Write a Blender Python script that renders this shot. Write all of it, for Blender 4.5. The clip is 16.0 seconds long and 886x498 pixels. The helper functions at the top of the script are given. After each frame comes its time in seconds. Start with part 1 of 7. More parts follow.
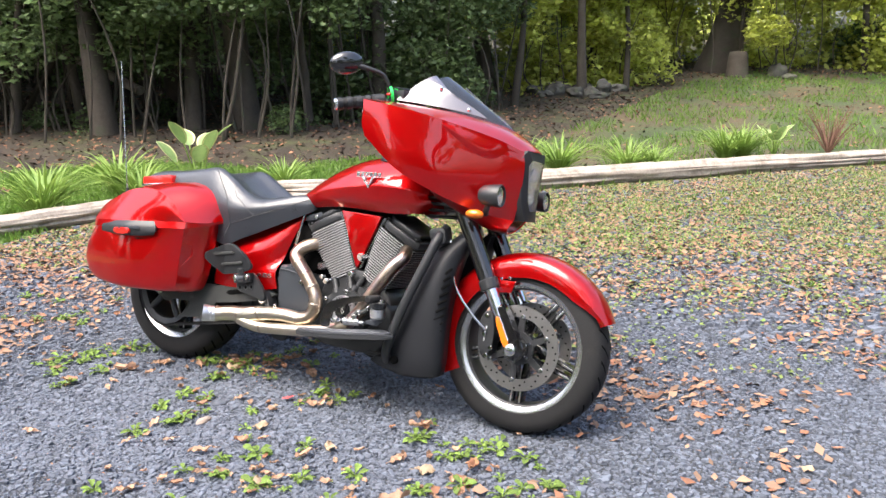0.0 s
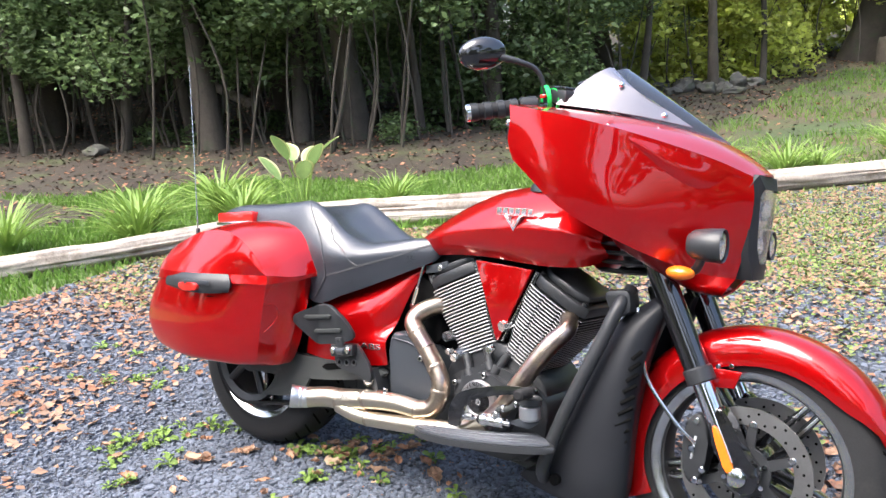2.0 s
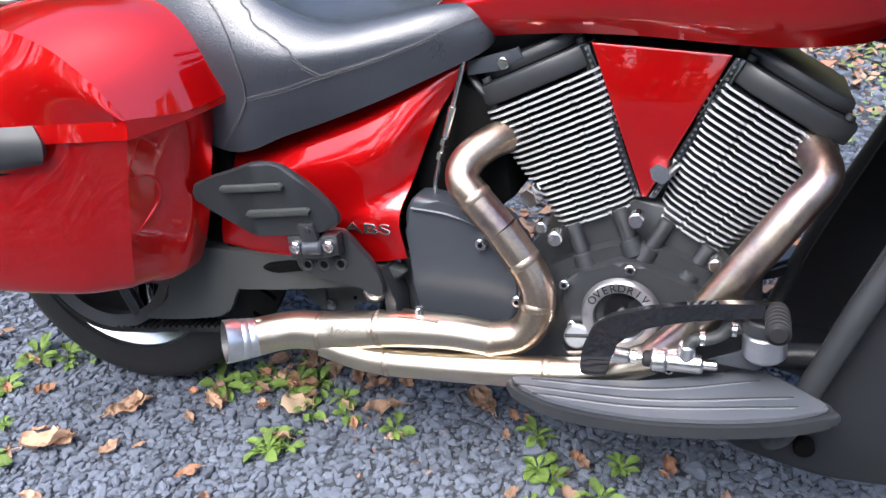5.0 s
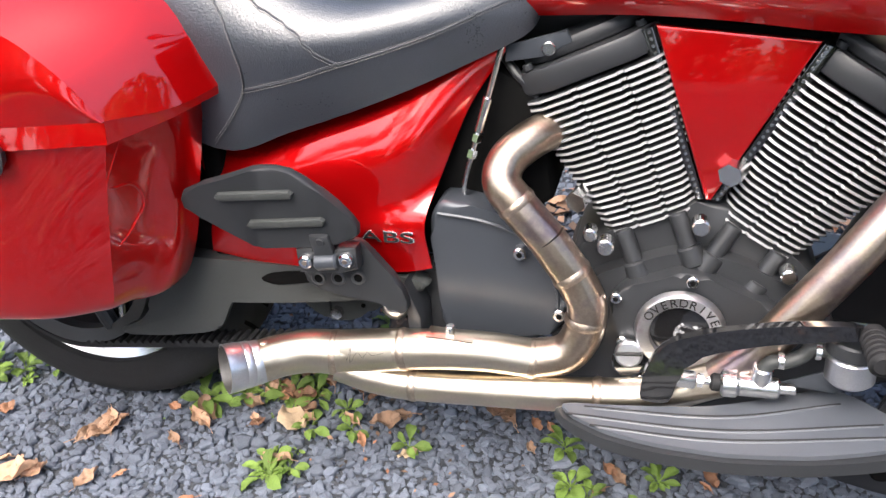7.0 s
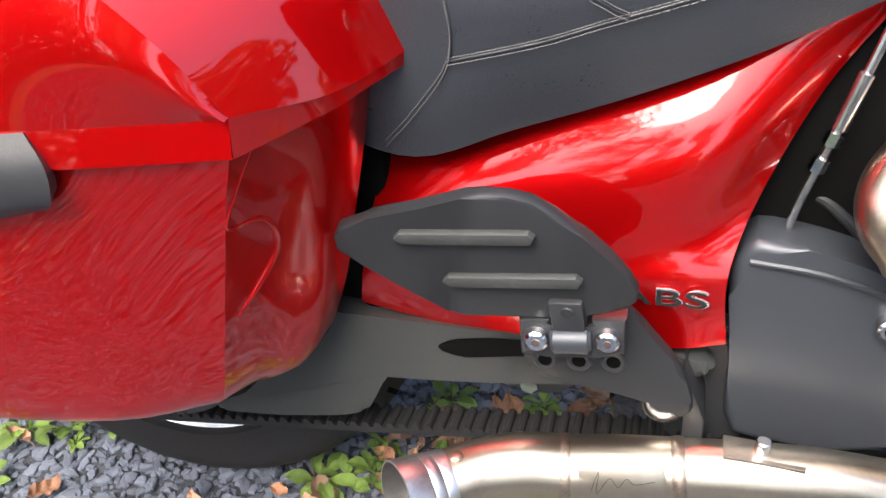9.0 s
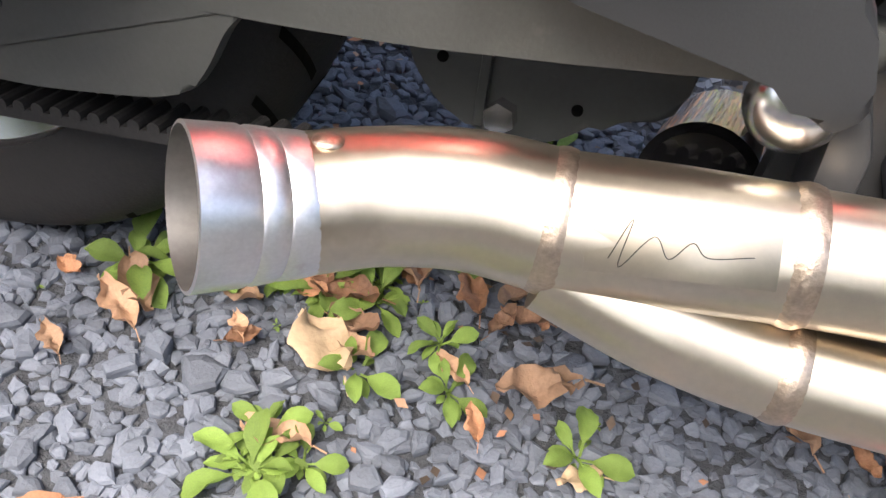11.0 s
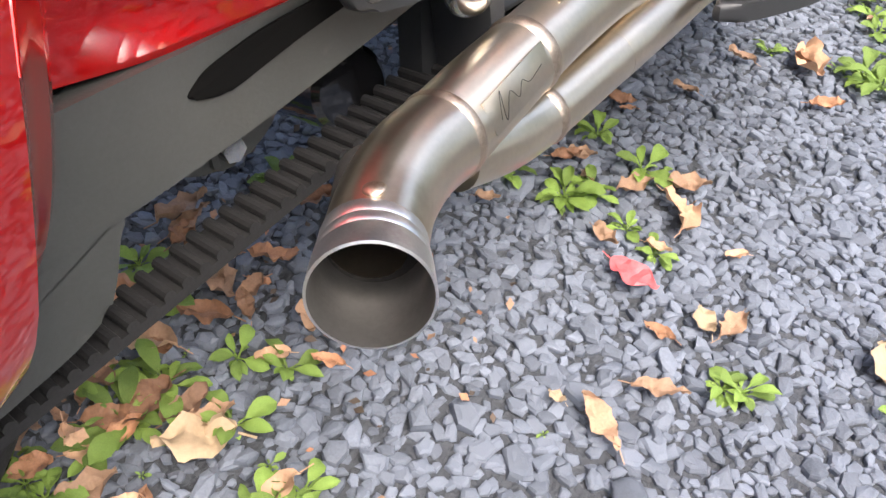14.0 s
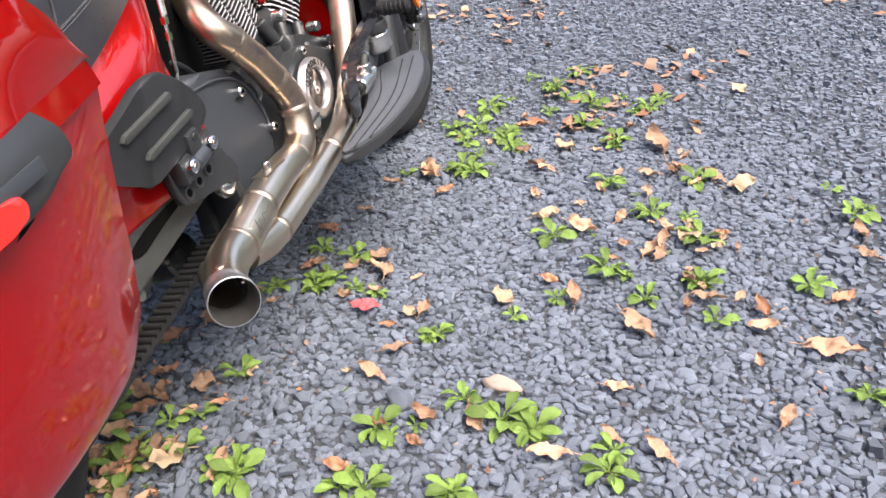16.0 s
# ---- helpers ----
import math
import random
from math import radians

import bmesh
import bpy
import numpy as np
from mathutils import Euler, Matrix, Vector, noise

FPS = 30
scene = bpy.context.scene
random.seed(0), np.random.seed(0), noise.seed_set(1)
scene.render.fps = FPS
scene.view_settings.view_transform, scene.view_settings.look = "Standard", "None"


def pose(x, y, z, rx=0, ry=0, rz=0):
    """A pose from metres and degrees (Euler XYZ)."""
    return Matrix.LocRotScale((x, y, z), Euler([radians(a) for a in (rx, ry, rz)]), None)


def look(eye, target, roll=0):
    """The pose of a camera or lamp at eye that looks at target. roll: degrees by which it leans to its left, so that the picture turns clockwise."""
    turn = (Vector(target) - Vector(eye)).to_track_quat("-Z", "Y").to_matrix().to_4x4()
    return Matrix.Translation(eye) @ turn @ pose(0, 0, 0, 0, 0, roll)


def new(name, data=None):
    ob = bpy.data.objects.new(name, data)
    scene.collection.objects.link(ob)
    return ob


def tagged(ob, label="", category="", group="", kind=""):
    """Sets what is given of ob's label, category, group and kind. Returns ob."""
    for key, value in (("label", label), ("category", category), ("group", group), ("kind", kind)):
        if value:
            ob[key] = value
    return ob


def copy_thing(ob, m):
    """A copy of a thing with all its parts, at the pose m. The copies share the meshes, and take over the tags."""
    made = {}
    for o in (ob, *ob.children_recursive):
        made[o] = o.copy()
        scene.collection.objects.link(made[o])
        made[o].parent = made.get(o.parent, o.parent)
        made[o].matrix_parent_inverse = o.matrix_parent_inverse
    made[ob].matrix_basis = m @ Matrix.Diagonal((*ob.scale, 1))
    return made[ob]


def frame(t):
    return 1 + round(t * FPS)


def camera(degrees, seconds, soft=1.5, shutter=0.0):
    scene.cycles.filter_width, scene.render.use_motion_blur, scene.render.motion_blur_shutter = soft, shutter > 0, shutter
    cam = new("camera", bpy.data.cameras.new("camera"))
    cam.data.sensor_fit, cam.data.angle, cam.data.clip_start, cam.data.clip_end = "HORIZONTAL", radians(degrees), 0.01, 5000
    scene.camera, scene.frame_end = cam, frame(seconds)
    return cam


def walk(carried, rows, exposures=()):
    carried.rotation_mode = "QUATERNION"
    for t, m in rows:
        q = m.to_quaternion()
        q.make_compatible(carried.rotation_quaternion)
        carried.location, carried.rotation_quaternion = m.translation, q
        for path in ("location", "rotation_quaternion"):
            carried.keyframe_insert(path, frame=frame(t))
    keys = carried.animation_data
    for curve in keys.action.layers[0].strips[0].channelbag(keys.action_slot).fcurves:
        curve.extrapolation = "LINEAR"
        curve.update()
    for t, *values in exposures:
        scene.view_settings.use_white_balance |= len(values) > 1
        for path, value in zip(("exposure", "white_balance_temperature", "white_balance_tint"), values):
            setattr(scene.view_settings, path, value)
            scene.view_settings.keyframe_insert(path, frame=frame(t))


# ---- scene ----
cam = camera(55.0, 16.0)
PATH = [
    (0, (2.675, -2.565, 1.242), (1.736, -0.852, 0.812), -0.8),
    (0.5, (2.623, -2.37, 1.249), (1.653, -0.676, 0.816), -1.4),
    (1, (2.454, -2.235, 1.228), (1.35, -0.623, 0.8), -2.4),
    (1.5, (2.253, -2.079, 1.229), (1.125, -0.482, 0.809), -2.6),
    (2, (2.088, -1.84, 1.212), (0.929, -0.263, 0.798), -3.1),
    (2.5, (1.886, -1.695, 1.198), (0.687, -0.149, 0.783), -3.1),
    (3, (1.649, -1.553, 1.192), (0.446, -0.009, 0.78), -5.0),
    (3.5, (1.44, -1.346, 1.158), (0.281, 0.2, 0.641), -6.4),
    (4, (1.279, -1.215, 1.14), (0.255, 0.285, 0.303), -6.2),
    (4.5, (1.081, -1.132, 1.091), (0.297, 0.423, 0.108), -5.8),
    (4.7, (1.049, -1.1, 1.091), (0.347, 0.466, 0.065), -5.9),
    (6.8, (0.87, -0.914, 1.091), (0.404, 0.621, -0.102), -4.6),
    (7, (0.841, -0.923, 1.09), (0.384, 0.61, -0.111), -4.1),
    (7.5, (0.747, -0.937, 1.077), (0.304, 0.6, -0.123), -2.8),
    (8, (0.67, -0.812, 1.023), (0.171, 0.716, -0.167), -3.2),
    (8.5, (0.586, -0.661, 0.973), (0.071, 0.82, -0.269), -4.3),
    (9, (0.506, -0.602, 0.924), (0.022, 0.852, -0.362), -5.0),
    (9.5, (0.484, -0.525, 0.78), (0.042, 0.877, -0.576), -2.0),
    (10, (0.497, -0.422, 0.587), (0.05, 0.965, -0.783), 6.1),
    (10.2, (0.497, -0.403, 0.535), (0.068, 0.954, -0.87), 7.6),
    (12.3, (0.316, -0.461, 0.527), (0.361, 0.985, -0.854), 9.5),
    (12.5, (0.278, -0.45, 0.534), (0.473, 0.991, -0.839), 11.1),
    (13, (0.222, -0.404, 0.518), (0.782, 0.839, -0.945), 8.8),
    (13.5, (0.177, -0.388, 0.536), (0.972, 0.68, -0.956), 7.6),
    (14, (0.114, -0.413, 0.617), (1.262, 0.421, -0.793), 6.6),
    (14.5, (0.045, -0.465, 0.675), (1.293, 0.258, -0.71), 3.6),
    (15, (-0.009, -0.452, 0.728), (1.286, 0.239, -0.63), -2.3),
    (15.5, (-0.208, -0.564, 0.845), (1.315, -0.016, -0.33), -7.5),
    (16, (-0.426, -0.751, 0.894), (1.186, -0.211, -0.16), -5.1),
]
EXPOSURES = [(0.0, 1.84, 6450, 10), (1.0, 1.92, 6350, 10), (2.0, 2.06, 6150, 10), (3.0, 2.06, 6150, 10), (3.5, 1.80, 6100, 10), (4.5, 1.72, 5750, 10), (7.0, 1.84, 6300, 10),
             (8.5, 1.98, 6400, 10), (9.0, 1.90, 6450, 10), (10.0, 1.98, 6550, 10), (12.5, 2.04, 6800, 10), (13.0, 2.10, 6600, 10), (13.5, 2.08, 6550, 10), (14.5, 1.92, 6500, 10),
             (16.0, 1.78, 6500, 10)]
walk(cam, [(t, look(eye, target, roll)) for t, eye, target, roll in PATH], EXPOSURES)

# ---- light ----
SUN_UP, SUN_AZ = 62.0, 200.0
world = bpy.data.worlds.new("world")
scene.world = world
world.use_nodes = True
wn = world.node_tree
sky = wn.nodes.new("ShaderNodeTexSky")
sky.sky_type, sky.sun_disc = "NISHITA", False
sky.sun_elevation, sky.sun_rotation = radians(SUN_UP), radians(SUN_AZ)
sky.air_density, sky.dust_density, sky.ozone_density = 1.0, 6.0, 1.0
wn.links.new(sky.outputs[0], wn.nodes["Background"].inputs[0])
wn.nodes["Background"].inputs[1].default_value = 0.15
sun_data = bpy.data.lights.new("sun", "SUN")
sun_data.energy, sun_data.angle, sun_data.color = 1.35, radians(44), (1.0, 0.95, 0.88)
sun = new("sun", sun_data)
az = radians(SUN_AZ)
sun.matrix_world = look((math.sin(az) * 20, math.cos(az) * 20, 20 * math.tan(radians(SUN_UP))), (0, 0, 0))

# ---- materials ----
def ramp(nt, fac, stops):
    r = nt.nodes.new("ShaderNodeValToRGB")
    e = r.color_ramp.elements
    while len(e) < len(stops):
        e.new(0.5)
    for el, (pos, col) in zip(e, stops):
        el.position, el.color = pos, (*col, 1)
    nt.links.new(fac, r.inputs[0])
    return r.outputs[0]


def noise_tex(nt, scale, detail=4.0, vec=None, rough=0.6):
    n = nt.nodes.new("ShaderNodeTexNoise")
    n.inputs["Scale"].default_value, n.inputs["Detail"].default_value = scale, detail
    n.inputs["Roughness"].default_value = rough
    if vec is not None:
        nt.links.new(vec, n.inputs["Vector"])
    return n.outputs["Fac"]


def coords(nt):
    return nt.nodes.new("ShaderNodeTexCoord").outputs["Object"]


def shade(col, k):
    return tuple(min(1.0, c * k) for c in col)


def mat(name, base, rough=0.5, metal=0.0, var=0.15, scale=6.0, fine=120.0, bump=0.0, coat=0.0, rvar=0.1,
        dirt=None, dirt_at=0.62, coat_ior=1.5, spec=0.5, island=0.0, rand=0.0, through_light=0.0):
    """A surface with broad and fine variation of colour, gloss and relief."""
    m = bpy.data.materials.new(name)
    m.use_nodes = True
    nt = m.node_tree
    b = nt.nodes["Principled BSDF"]
    vec = coords(nt)
    big, small = noise_tex(nt, scale, 5.0, vec), noise_tex(nt, fine, 3.0, vec)
    mix = nt.nodes.new("ShaderNodeMix")
    mix.data_type = "FLOAT"
    mix.inputs[0].default_value = 0.4
    nt.links.new(big, mix.inputs[2]), nt.links.new(small, mix.inputs[3])
    col = ramp(nt, mix.outputs[0], [(0.3, shade(base, 1 - var)), (0.7, shade(base, 1 + var))])
    if dirt:
        d = nt.nodes.new("ShaderNodeMix")
        d.data_type = "RGBA"
        f = ramp(nt, noise_tex(nt, scale * 0.7, 6.0, vec, 0.7), [(dirt_at - 0.06, (0, 0, 0)), (dirt_at + 0.1, (1, 1, 1))])
        nt.links.new(f, d.inputs[0]), nt.links.new(col, d.inputs[6])
        d.inputs[7].default_value = (*dirt, 1)
        col = d.outputs[2]
    if island or rand:
        hs = nt.nodes.new("ShaderNodeHueSaturation")
        mr = nt.nodes.new("ShaderNodeMapRange")
        if island:
            src = nt.nodes.new("ShaderNodeNewGeometry").outputs["Random Per Island"]
        else:
            src = nt.nodes.new("ShaderNodeObjectInfo").outputs["Random"]
        k = island or rand
        mr.inputs["To Min"].default_value, mr.inputs["To Max"].default_value = 1 - k, 1 + k
        nt.links.new(src, mr.inputs["Value"]), nt.links.new(mr.outputs[0], hs.inputs["Value"])
        nt.links.new(col, hs.inputs["Color"])
        col = hs.outputs[0]
    nt.links.new(col, b.inputs["Base Color"])
    rr = nt.nodes.new("ShaderNodeMapRange")
    rr.inputs["To Min"].default_value, rr.inputs["To Max"].default_value = max(0.02, rough - rvar), min(1.0, rough + rvar)
    nt.links.new(mix.outputs[0], rr.inputs["Value"]), nt.links.new(rr.outputs[0], b.inputs["Roughness"])
    b.inputs["Metallic"].default_value = metal
    b.inputs["Coat Weight"].default_value = coat
    b.inputs["Coat Roughness"].default_value = 0.03
    b.inputs["Coat IOR"].default_value = coat_ior
    b.inputs["Specular IOR Level"].default_value = spec
    if bump:
        bp = nt.nodes.new("ShaderNodeBump")
        bp.inputs["Strength"].default_value, bp.inputs["Distance"].default_value = bump, 0.01
        nt.links.new(mix.outputs[0], bp.inputs["Height"]), nt.links.new(bp.outputs[0], b.inputs["Normal"])
    if through_light:
        out = nt.nodes["Material Output"]
        tr = nt.nodes.new("ShaderNodeBsdfTranslucent")
        nt.links.new(col, tr.inputs["Color"])
        ms = nt.nodes.new("ShaderNodeMixShader")
        ms.inputs[0].default_value = through_light
        nt.links.new(b.outputs[0], ms.inputs[1]), nt.links.new(tr.outputs[0], ms.inputs[2])
        nt.links.new(ms.outputs[0], out.inputs[0])
    return m


RED = mat("red_paint", (0.50, 0.002, 0.003), 0.36, 0.74, 0.06, 3, 900, coat=1.0, rvar=0.03, coat_ior=1.60, spec=0.05)
BLACK = mat("satin_black", (0.022, 0.0235, 0.026), 0.42, 0.0, 0.2, 12, 500, bump=0.04, dirt=(0.024, 0.023, 0.022), dirt_at=0.66)
BLACK_PLASTIC = mat("black_plastic", (0.018, 0.0195, 0.022), 0.50, 0.0, 0.15, 9, 700, bump=0.06, spec=0.35, dirt=(0.032, 0.031, 0.029), dirt_at=0.68)
GLOSS_BLACK = mat("gloss_black", (0.008, 0.008, 0.009), 0.12, 0.0, 0.2, 9, 300, coat=1.0, rvar=0.04)
DUSTY = mat("dusty_black_plastic", (0.034, 0.037, 0.036), 0.56, 0.0, 0.22, 11, 300, bump=0.08, dirt=(0.10, 0.096, 0.088), dirt_at=0.64)
BOARD_MAT = mat("grey_rubber_mat", (0.070, 0.076, 0.088), 0.45, 0.0, 0.12, 14, 500, bump=0.06, dirt=(0.08, 0.08, 0.078), dirt_at=0.68)
COWL_GREY = mat("matt_grey_plastic", (0.012, 0.013, 0.016), 0.46, 0.0, 0.12, 9, 500, bump=0.06, dirt=(0.03, 0.03, 0.029), dirt_at=0.68, spec=0.3)
# opaque stand-in for smoked acrylic, the reflected sky painted as pale grey
WING_SKY_SHEEN = mat("acrylic_sky_sheen", (0.10, 0.10, 0.125), 0.18, 0.0, 0.06, 8, 300, coat=1.0, rvar=0.03)
GREY_COVER = mat("charcoal_metal_paint", (0.045, 0.051, 0.061), 0.40, 0.3, 0.1, 6, 900, bump=0.03)
CHROME = mat("chrome", (0.75, 0.76, 0.78), 0.1, 1.0, 0.05, 20, 300, rvar=0.05)
ALLOY = mat("machined_alloy", (0.62, 0.62, 0.62), 0.24, 1.0, 0.12, 40, 600, rvar=0.1)
STEEL = mat("brushed_stainless", (0.60, 0.53, 0.43), 0.30, 1.0, 0.10, 7, 240, bump=0.02, rvar=0.08, dirt=(0.42, 0.34, 0.25), dirt_at=0.6)
STEEL_HOT = mat("heat_tinted_stainless", (0.45, 0.365, 0.285), 0.32, 1.0, 0.22, 14, 240, bump=0.02, rvar=0.08, dirt=(0.26, 0.20, 0.22), dirt_at=0.55)
WELD = mat("weld_bead", (0.48, 0.39, 0.31), 0.36, 1.0, 0.35, 90, 500, bump=0.12)
TIP_ALLOY = mat("turned_alloy_tip", (0.68, 0.68, 0.70), 0.36, 1.0, 0.15, 30, 500, rvar=0.1, dirt=(0.50, 0.42, 0.48), dirt_at=0.62)
BORE_BLACK = mat("black_pipe_inside", (0.018, 0.017, 0.016), 0.7, 0.0, 0.3, 20, 300)
RUBBER = mat("tyre_rubber", (0.017, 0.017, 0.018), 0.66, 0.0, 0.25, 8, 260, bump=0.15, dirt=(0.028, 0.027, 0.025), dirt_at=0.66, spec=0.22)
LEATHER = mat("black_vinyl", (0.032, 0.036, 0.045), 0.29, 0.0, 0.15, 10, 420, bump=0.22, rvar=0.06, spec=0.85)
THREAD = mat("grey_thread", (0.11, 0.11, 0.112), 0.8)
AMBER = mat("amber_lens", (0.75, 0.16, 0.01), 0.18, 0.0, 0.1, 10, 300, coat=0.6)
RED_LENS = mat("red_lens", (0.60, 0.02, 0.015), 0.15, 0.0, 0.12, 10, 300, coat=0.8)
GREEN = mat("green_silicone", (0.02, 0.62, 0.10), 0.4, 0.0, 0.08)
SILVER_BADGE = mat("silver_badge", (0.72, 0.72, 0.74), 0.25, 0.8, 0.05)
# near-black colour that stands for the shade in holes and gaps
PAINTED_DARK = mat("painted_cavity_shade", (0.004, 0.004, 0.004), 0.9, spec=0.05)
LETTER_DARK = mat("engraved_dark", (0.02, 0.02, 0.02), 0.5, 0.3)
# bed far darker than the chips: shade between stones put into its colour
GRAVEL_BED = mat("slate_bed_gap_shade", (0.036, 0.040, 0.048), 0.85, 0.0, 0.45, 40, 260, bump=0.9)
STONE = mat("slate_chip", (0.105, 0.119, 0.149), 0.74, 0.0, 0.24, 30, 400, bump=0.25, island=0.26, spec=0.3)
STONE_ONE = mat("slate_chip_single", (0.105, 0.119, 0.149), 0.74, 0.0, 0.24, 30, 400, bump=0.25, rand=0.26, spec=0.3)
GRASS = mat("grass_blades", (0.125, 0.225, 0.036), 0.55, 0.0, 0.3, 2, 60, island=0.35, through_light=0.3)
WEED = mat("weed_leaf", (0.165, 0.255, 0.050), 0.68, 0.0, 0.42, 60, 300, bump=0.3, rand=0.35, through_light=0.3)
SOIL = mat("leaf_litter_soil", (0.030, 0.022, 0.015), 0.9, 0.0, 0.5, 3, 45, bump=0.8, dirt=(0.05, 0.06, 0.02), dirt_at=0.55)
LAWN = mat("lawn_ground", (0.075, 0.115, 0.028), 0.9, 0.0, 0.4, 4, 90, bump=0.8, dirt=(0.09, 0.07, 0.035), dirt_at=0.62)
BARK = mat("bark", (0.062, 0.052, 0.041), 0.9, 0.0, 0.4, 6, 45, bump=1.0, dirt=(0.05, 0.065, 0.035), dirt_at=0.6)
PATCHY = mat("patchy_lawn", (0.045, 0.066, 0.022), 0.9, 0.0, 0.5, 1.2, 60, bump=0.9, dirt=(0.085, 0.058, 0.034), dirt_at=0.50)
FIN_EDGE = mat("polished_fin_edge", (0.42, 0.42, 0.43), 0.40, 0.25, 0.1, 40, 300)
LAMP_BOWL = mat("lamp_bowl", (0.62, 0.64, 0.68), 0.12, 1.0, 0.2, 60, 300)
# tip alloy darkened so that its colour carries the inner shade
TIP_SHADED = mat("tip_inside_shaded", (0.19, 0.185, 0.18), 0.45, 0.9, 0.2, 30, 300)
LOG = mat("weathered_log", (0.35, 0.305, 0.26), 0.85, 0.0, 0.4, 7, 60, bump=0.8, dirt=(0.16, 0.13, 0.10), dirt_at=0.58)
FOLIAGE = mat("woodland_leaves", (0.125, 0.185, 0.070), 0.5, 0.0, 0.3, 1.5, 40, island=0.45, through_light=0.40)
# the woodland leaves again, sunlight put into a much paler yellow green
FOLIAGE_SUN_COLOUR = mat("leaves_sun_in_colour", (0.50, 0.55, 0.12), 0.5, 0.0, 0.3, 0.8, 40, island=0.4, through_light=0.52)
LILY = mat("daylily_leaf", (0.25, 0.38, 0.08), 0.5, 0.0, 0.2, 4, 120, island=0.35, through_light=0.3)
HOSTA = mat("hosta_leaf", (0.26, 0.38, 0.14), 0.5, 0.0, 0.25, 12, 120, island=0.2, through_light=0.3)
HOSTA_EDGE = mat("hosta_margin", (0.52, 0.52, 0.26), 0.5, 0.0, 0.1)
TWIG = mat("brown_twigs", (0.16, 0.085, 0.06), 0.85, 0.0, 0.3, island=0.2)
ROCK = mat("field_stone", (0.075, 0.072, 0.062), 0.85, 0.0, 0.35, 6, 60, bump=0.7, dirt=(0.07, 0.09, 0.04), dirt_at=0.6, rand=0.25)
TAN_STONE = mat("tan_pebble", (0.30, 0.24, 0.20), 0.8, 0.0, 0.2, 30, 200, bump=0.2)


def glass(name, tint, rough=0.02, see=0.6):
    m = bpy.data.materials.new(name)
    m.use_nodes = True
    nt = m.node_tree
    b = nt.nodes["Principled BSDF"]
    b.inputs["Base Color"].default_value = (*tint, 1)
    b.inputs["Roughness"].default_value = rough
    b.inputs["Transmission Weight"].default_value = see
    b.inputs["IOR"].default_value = 1.15
    b.inputs["Coat Weight"].default_value = 0.8
    return m


SMOKED = glass("smoked_acrylic", (0.12, 0.13, 0.15), 0.02, 0.85)
CLEAR = glass("clear_lens", (0.95, 0.96, 1.0), 0.02, 0.92)

# ---- mesh helpers ----
def finish(bm, sharp=35):
    bmesh.ops.recalc_face_normals(bm, faces=bm.faces)
    for f in bm.faces:
        f.smooth = True
    lim = radians(sharp)
    for e in bm.edges:
        if len(e.link_faces) == 2 and e.calc_face_angle(0) > lim:
            e.smooth = False
    return bm


def part(name, bm, material, parent, label="", m=None, sharp=35, extra=(), keep=False):
    """Link a bmesh as one mesh object under a thing or a part."""
    if not keep:
        finish(bm, sharp)
    me = bpy.data.meshes.new(name)
    bm.to_mesh(me)
    bm.free()
    for x in (material, *extra):
        me.materials.append(x)
    ob = new(name, me)
    if parent is not None:
        ob.parent = parent
    if m is not None:
        ob.matrix_basis = m
    if label:
        tagged(ob, label)
    return ob


def thing(name, label, category, group="", m=None):
    ob = new(name)
    ob.empty_display_size = 0.1
    if m is not None:
        ob.matrix_basis = m
    return tagged(ob, label, category, group)


def mesh_object(name, verts, faces, materials, parent=None, mats=None, smooth=True):
    me = bpy.data.meshes.new(name)
    me.from_pydata(verts, [], faces)
    for x in materials:
        me.materials.append(x)
    if mats is not None:
        me.polygons.foreach_set("material_index", mats)
    me.polygons.foreach_set("use_smooth", [smooth] * len(me.polygons))
    ob = new(name, me)
    if parent is not None:
        ob.parent = parent
    return ob


def spline(pts, n):
    """Catmull-Rom through the points, n steps a span."""
    p = [Vector(q) for q in pts]
    p = [p[0] * 2 - p[1], *p, p[-1] * 2 - p[-2]]
    out = []
    for i in range(1, len(p) - 2):
        a, b, c, d = p[i - 1:i + 3]
        for k in range(n):
            t = k / n
            out.append(0.5 * (2 * b + (c - a) * t + (2 * a - 5 * b + 4 * c - d) * t * t + (3 * b - a - 3 * c + d) * t ** 3))
    return out + [p[-2]]


def skin(rows, closed=False, caps=False, bm=None):
    """Faces between rows of points of equal length."""
    bm = bm or bmesh.new()
    v = [[bm.verts.new(p) for p in r] for r in rows]
    n = len(rows[0])
    for a, b in zip(v, v[1:]):
        for i in range(n if closed else n - 1):
            j = (i + 1) % n
            bm.faces.new((a[i], a[j], b[j], b[i]))
    if caps:
        bm.faces.new(v[0]), bm.faces.new(v[-1])
    return bm


def surface(curves, n=6, m=6):
    """A smooth sheet through lengthwise curves of equal length."""
    along = [spline(c, n) for c in curves]
    across = [spline(col, m) for col in zip(*along)]
    return skin(across)


def thicken(bm, t):
    finish(bm, 60)
    bmesh.ops.solidify(bm, geom=bm.faces[:], thickness=t)
    return bm


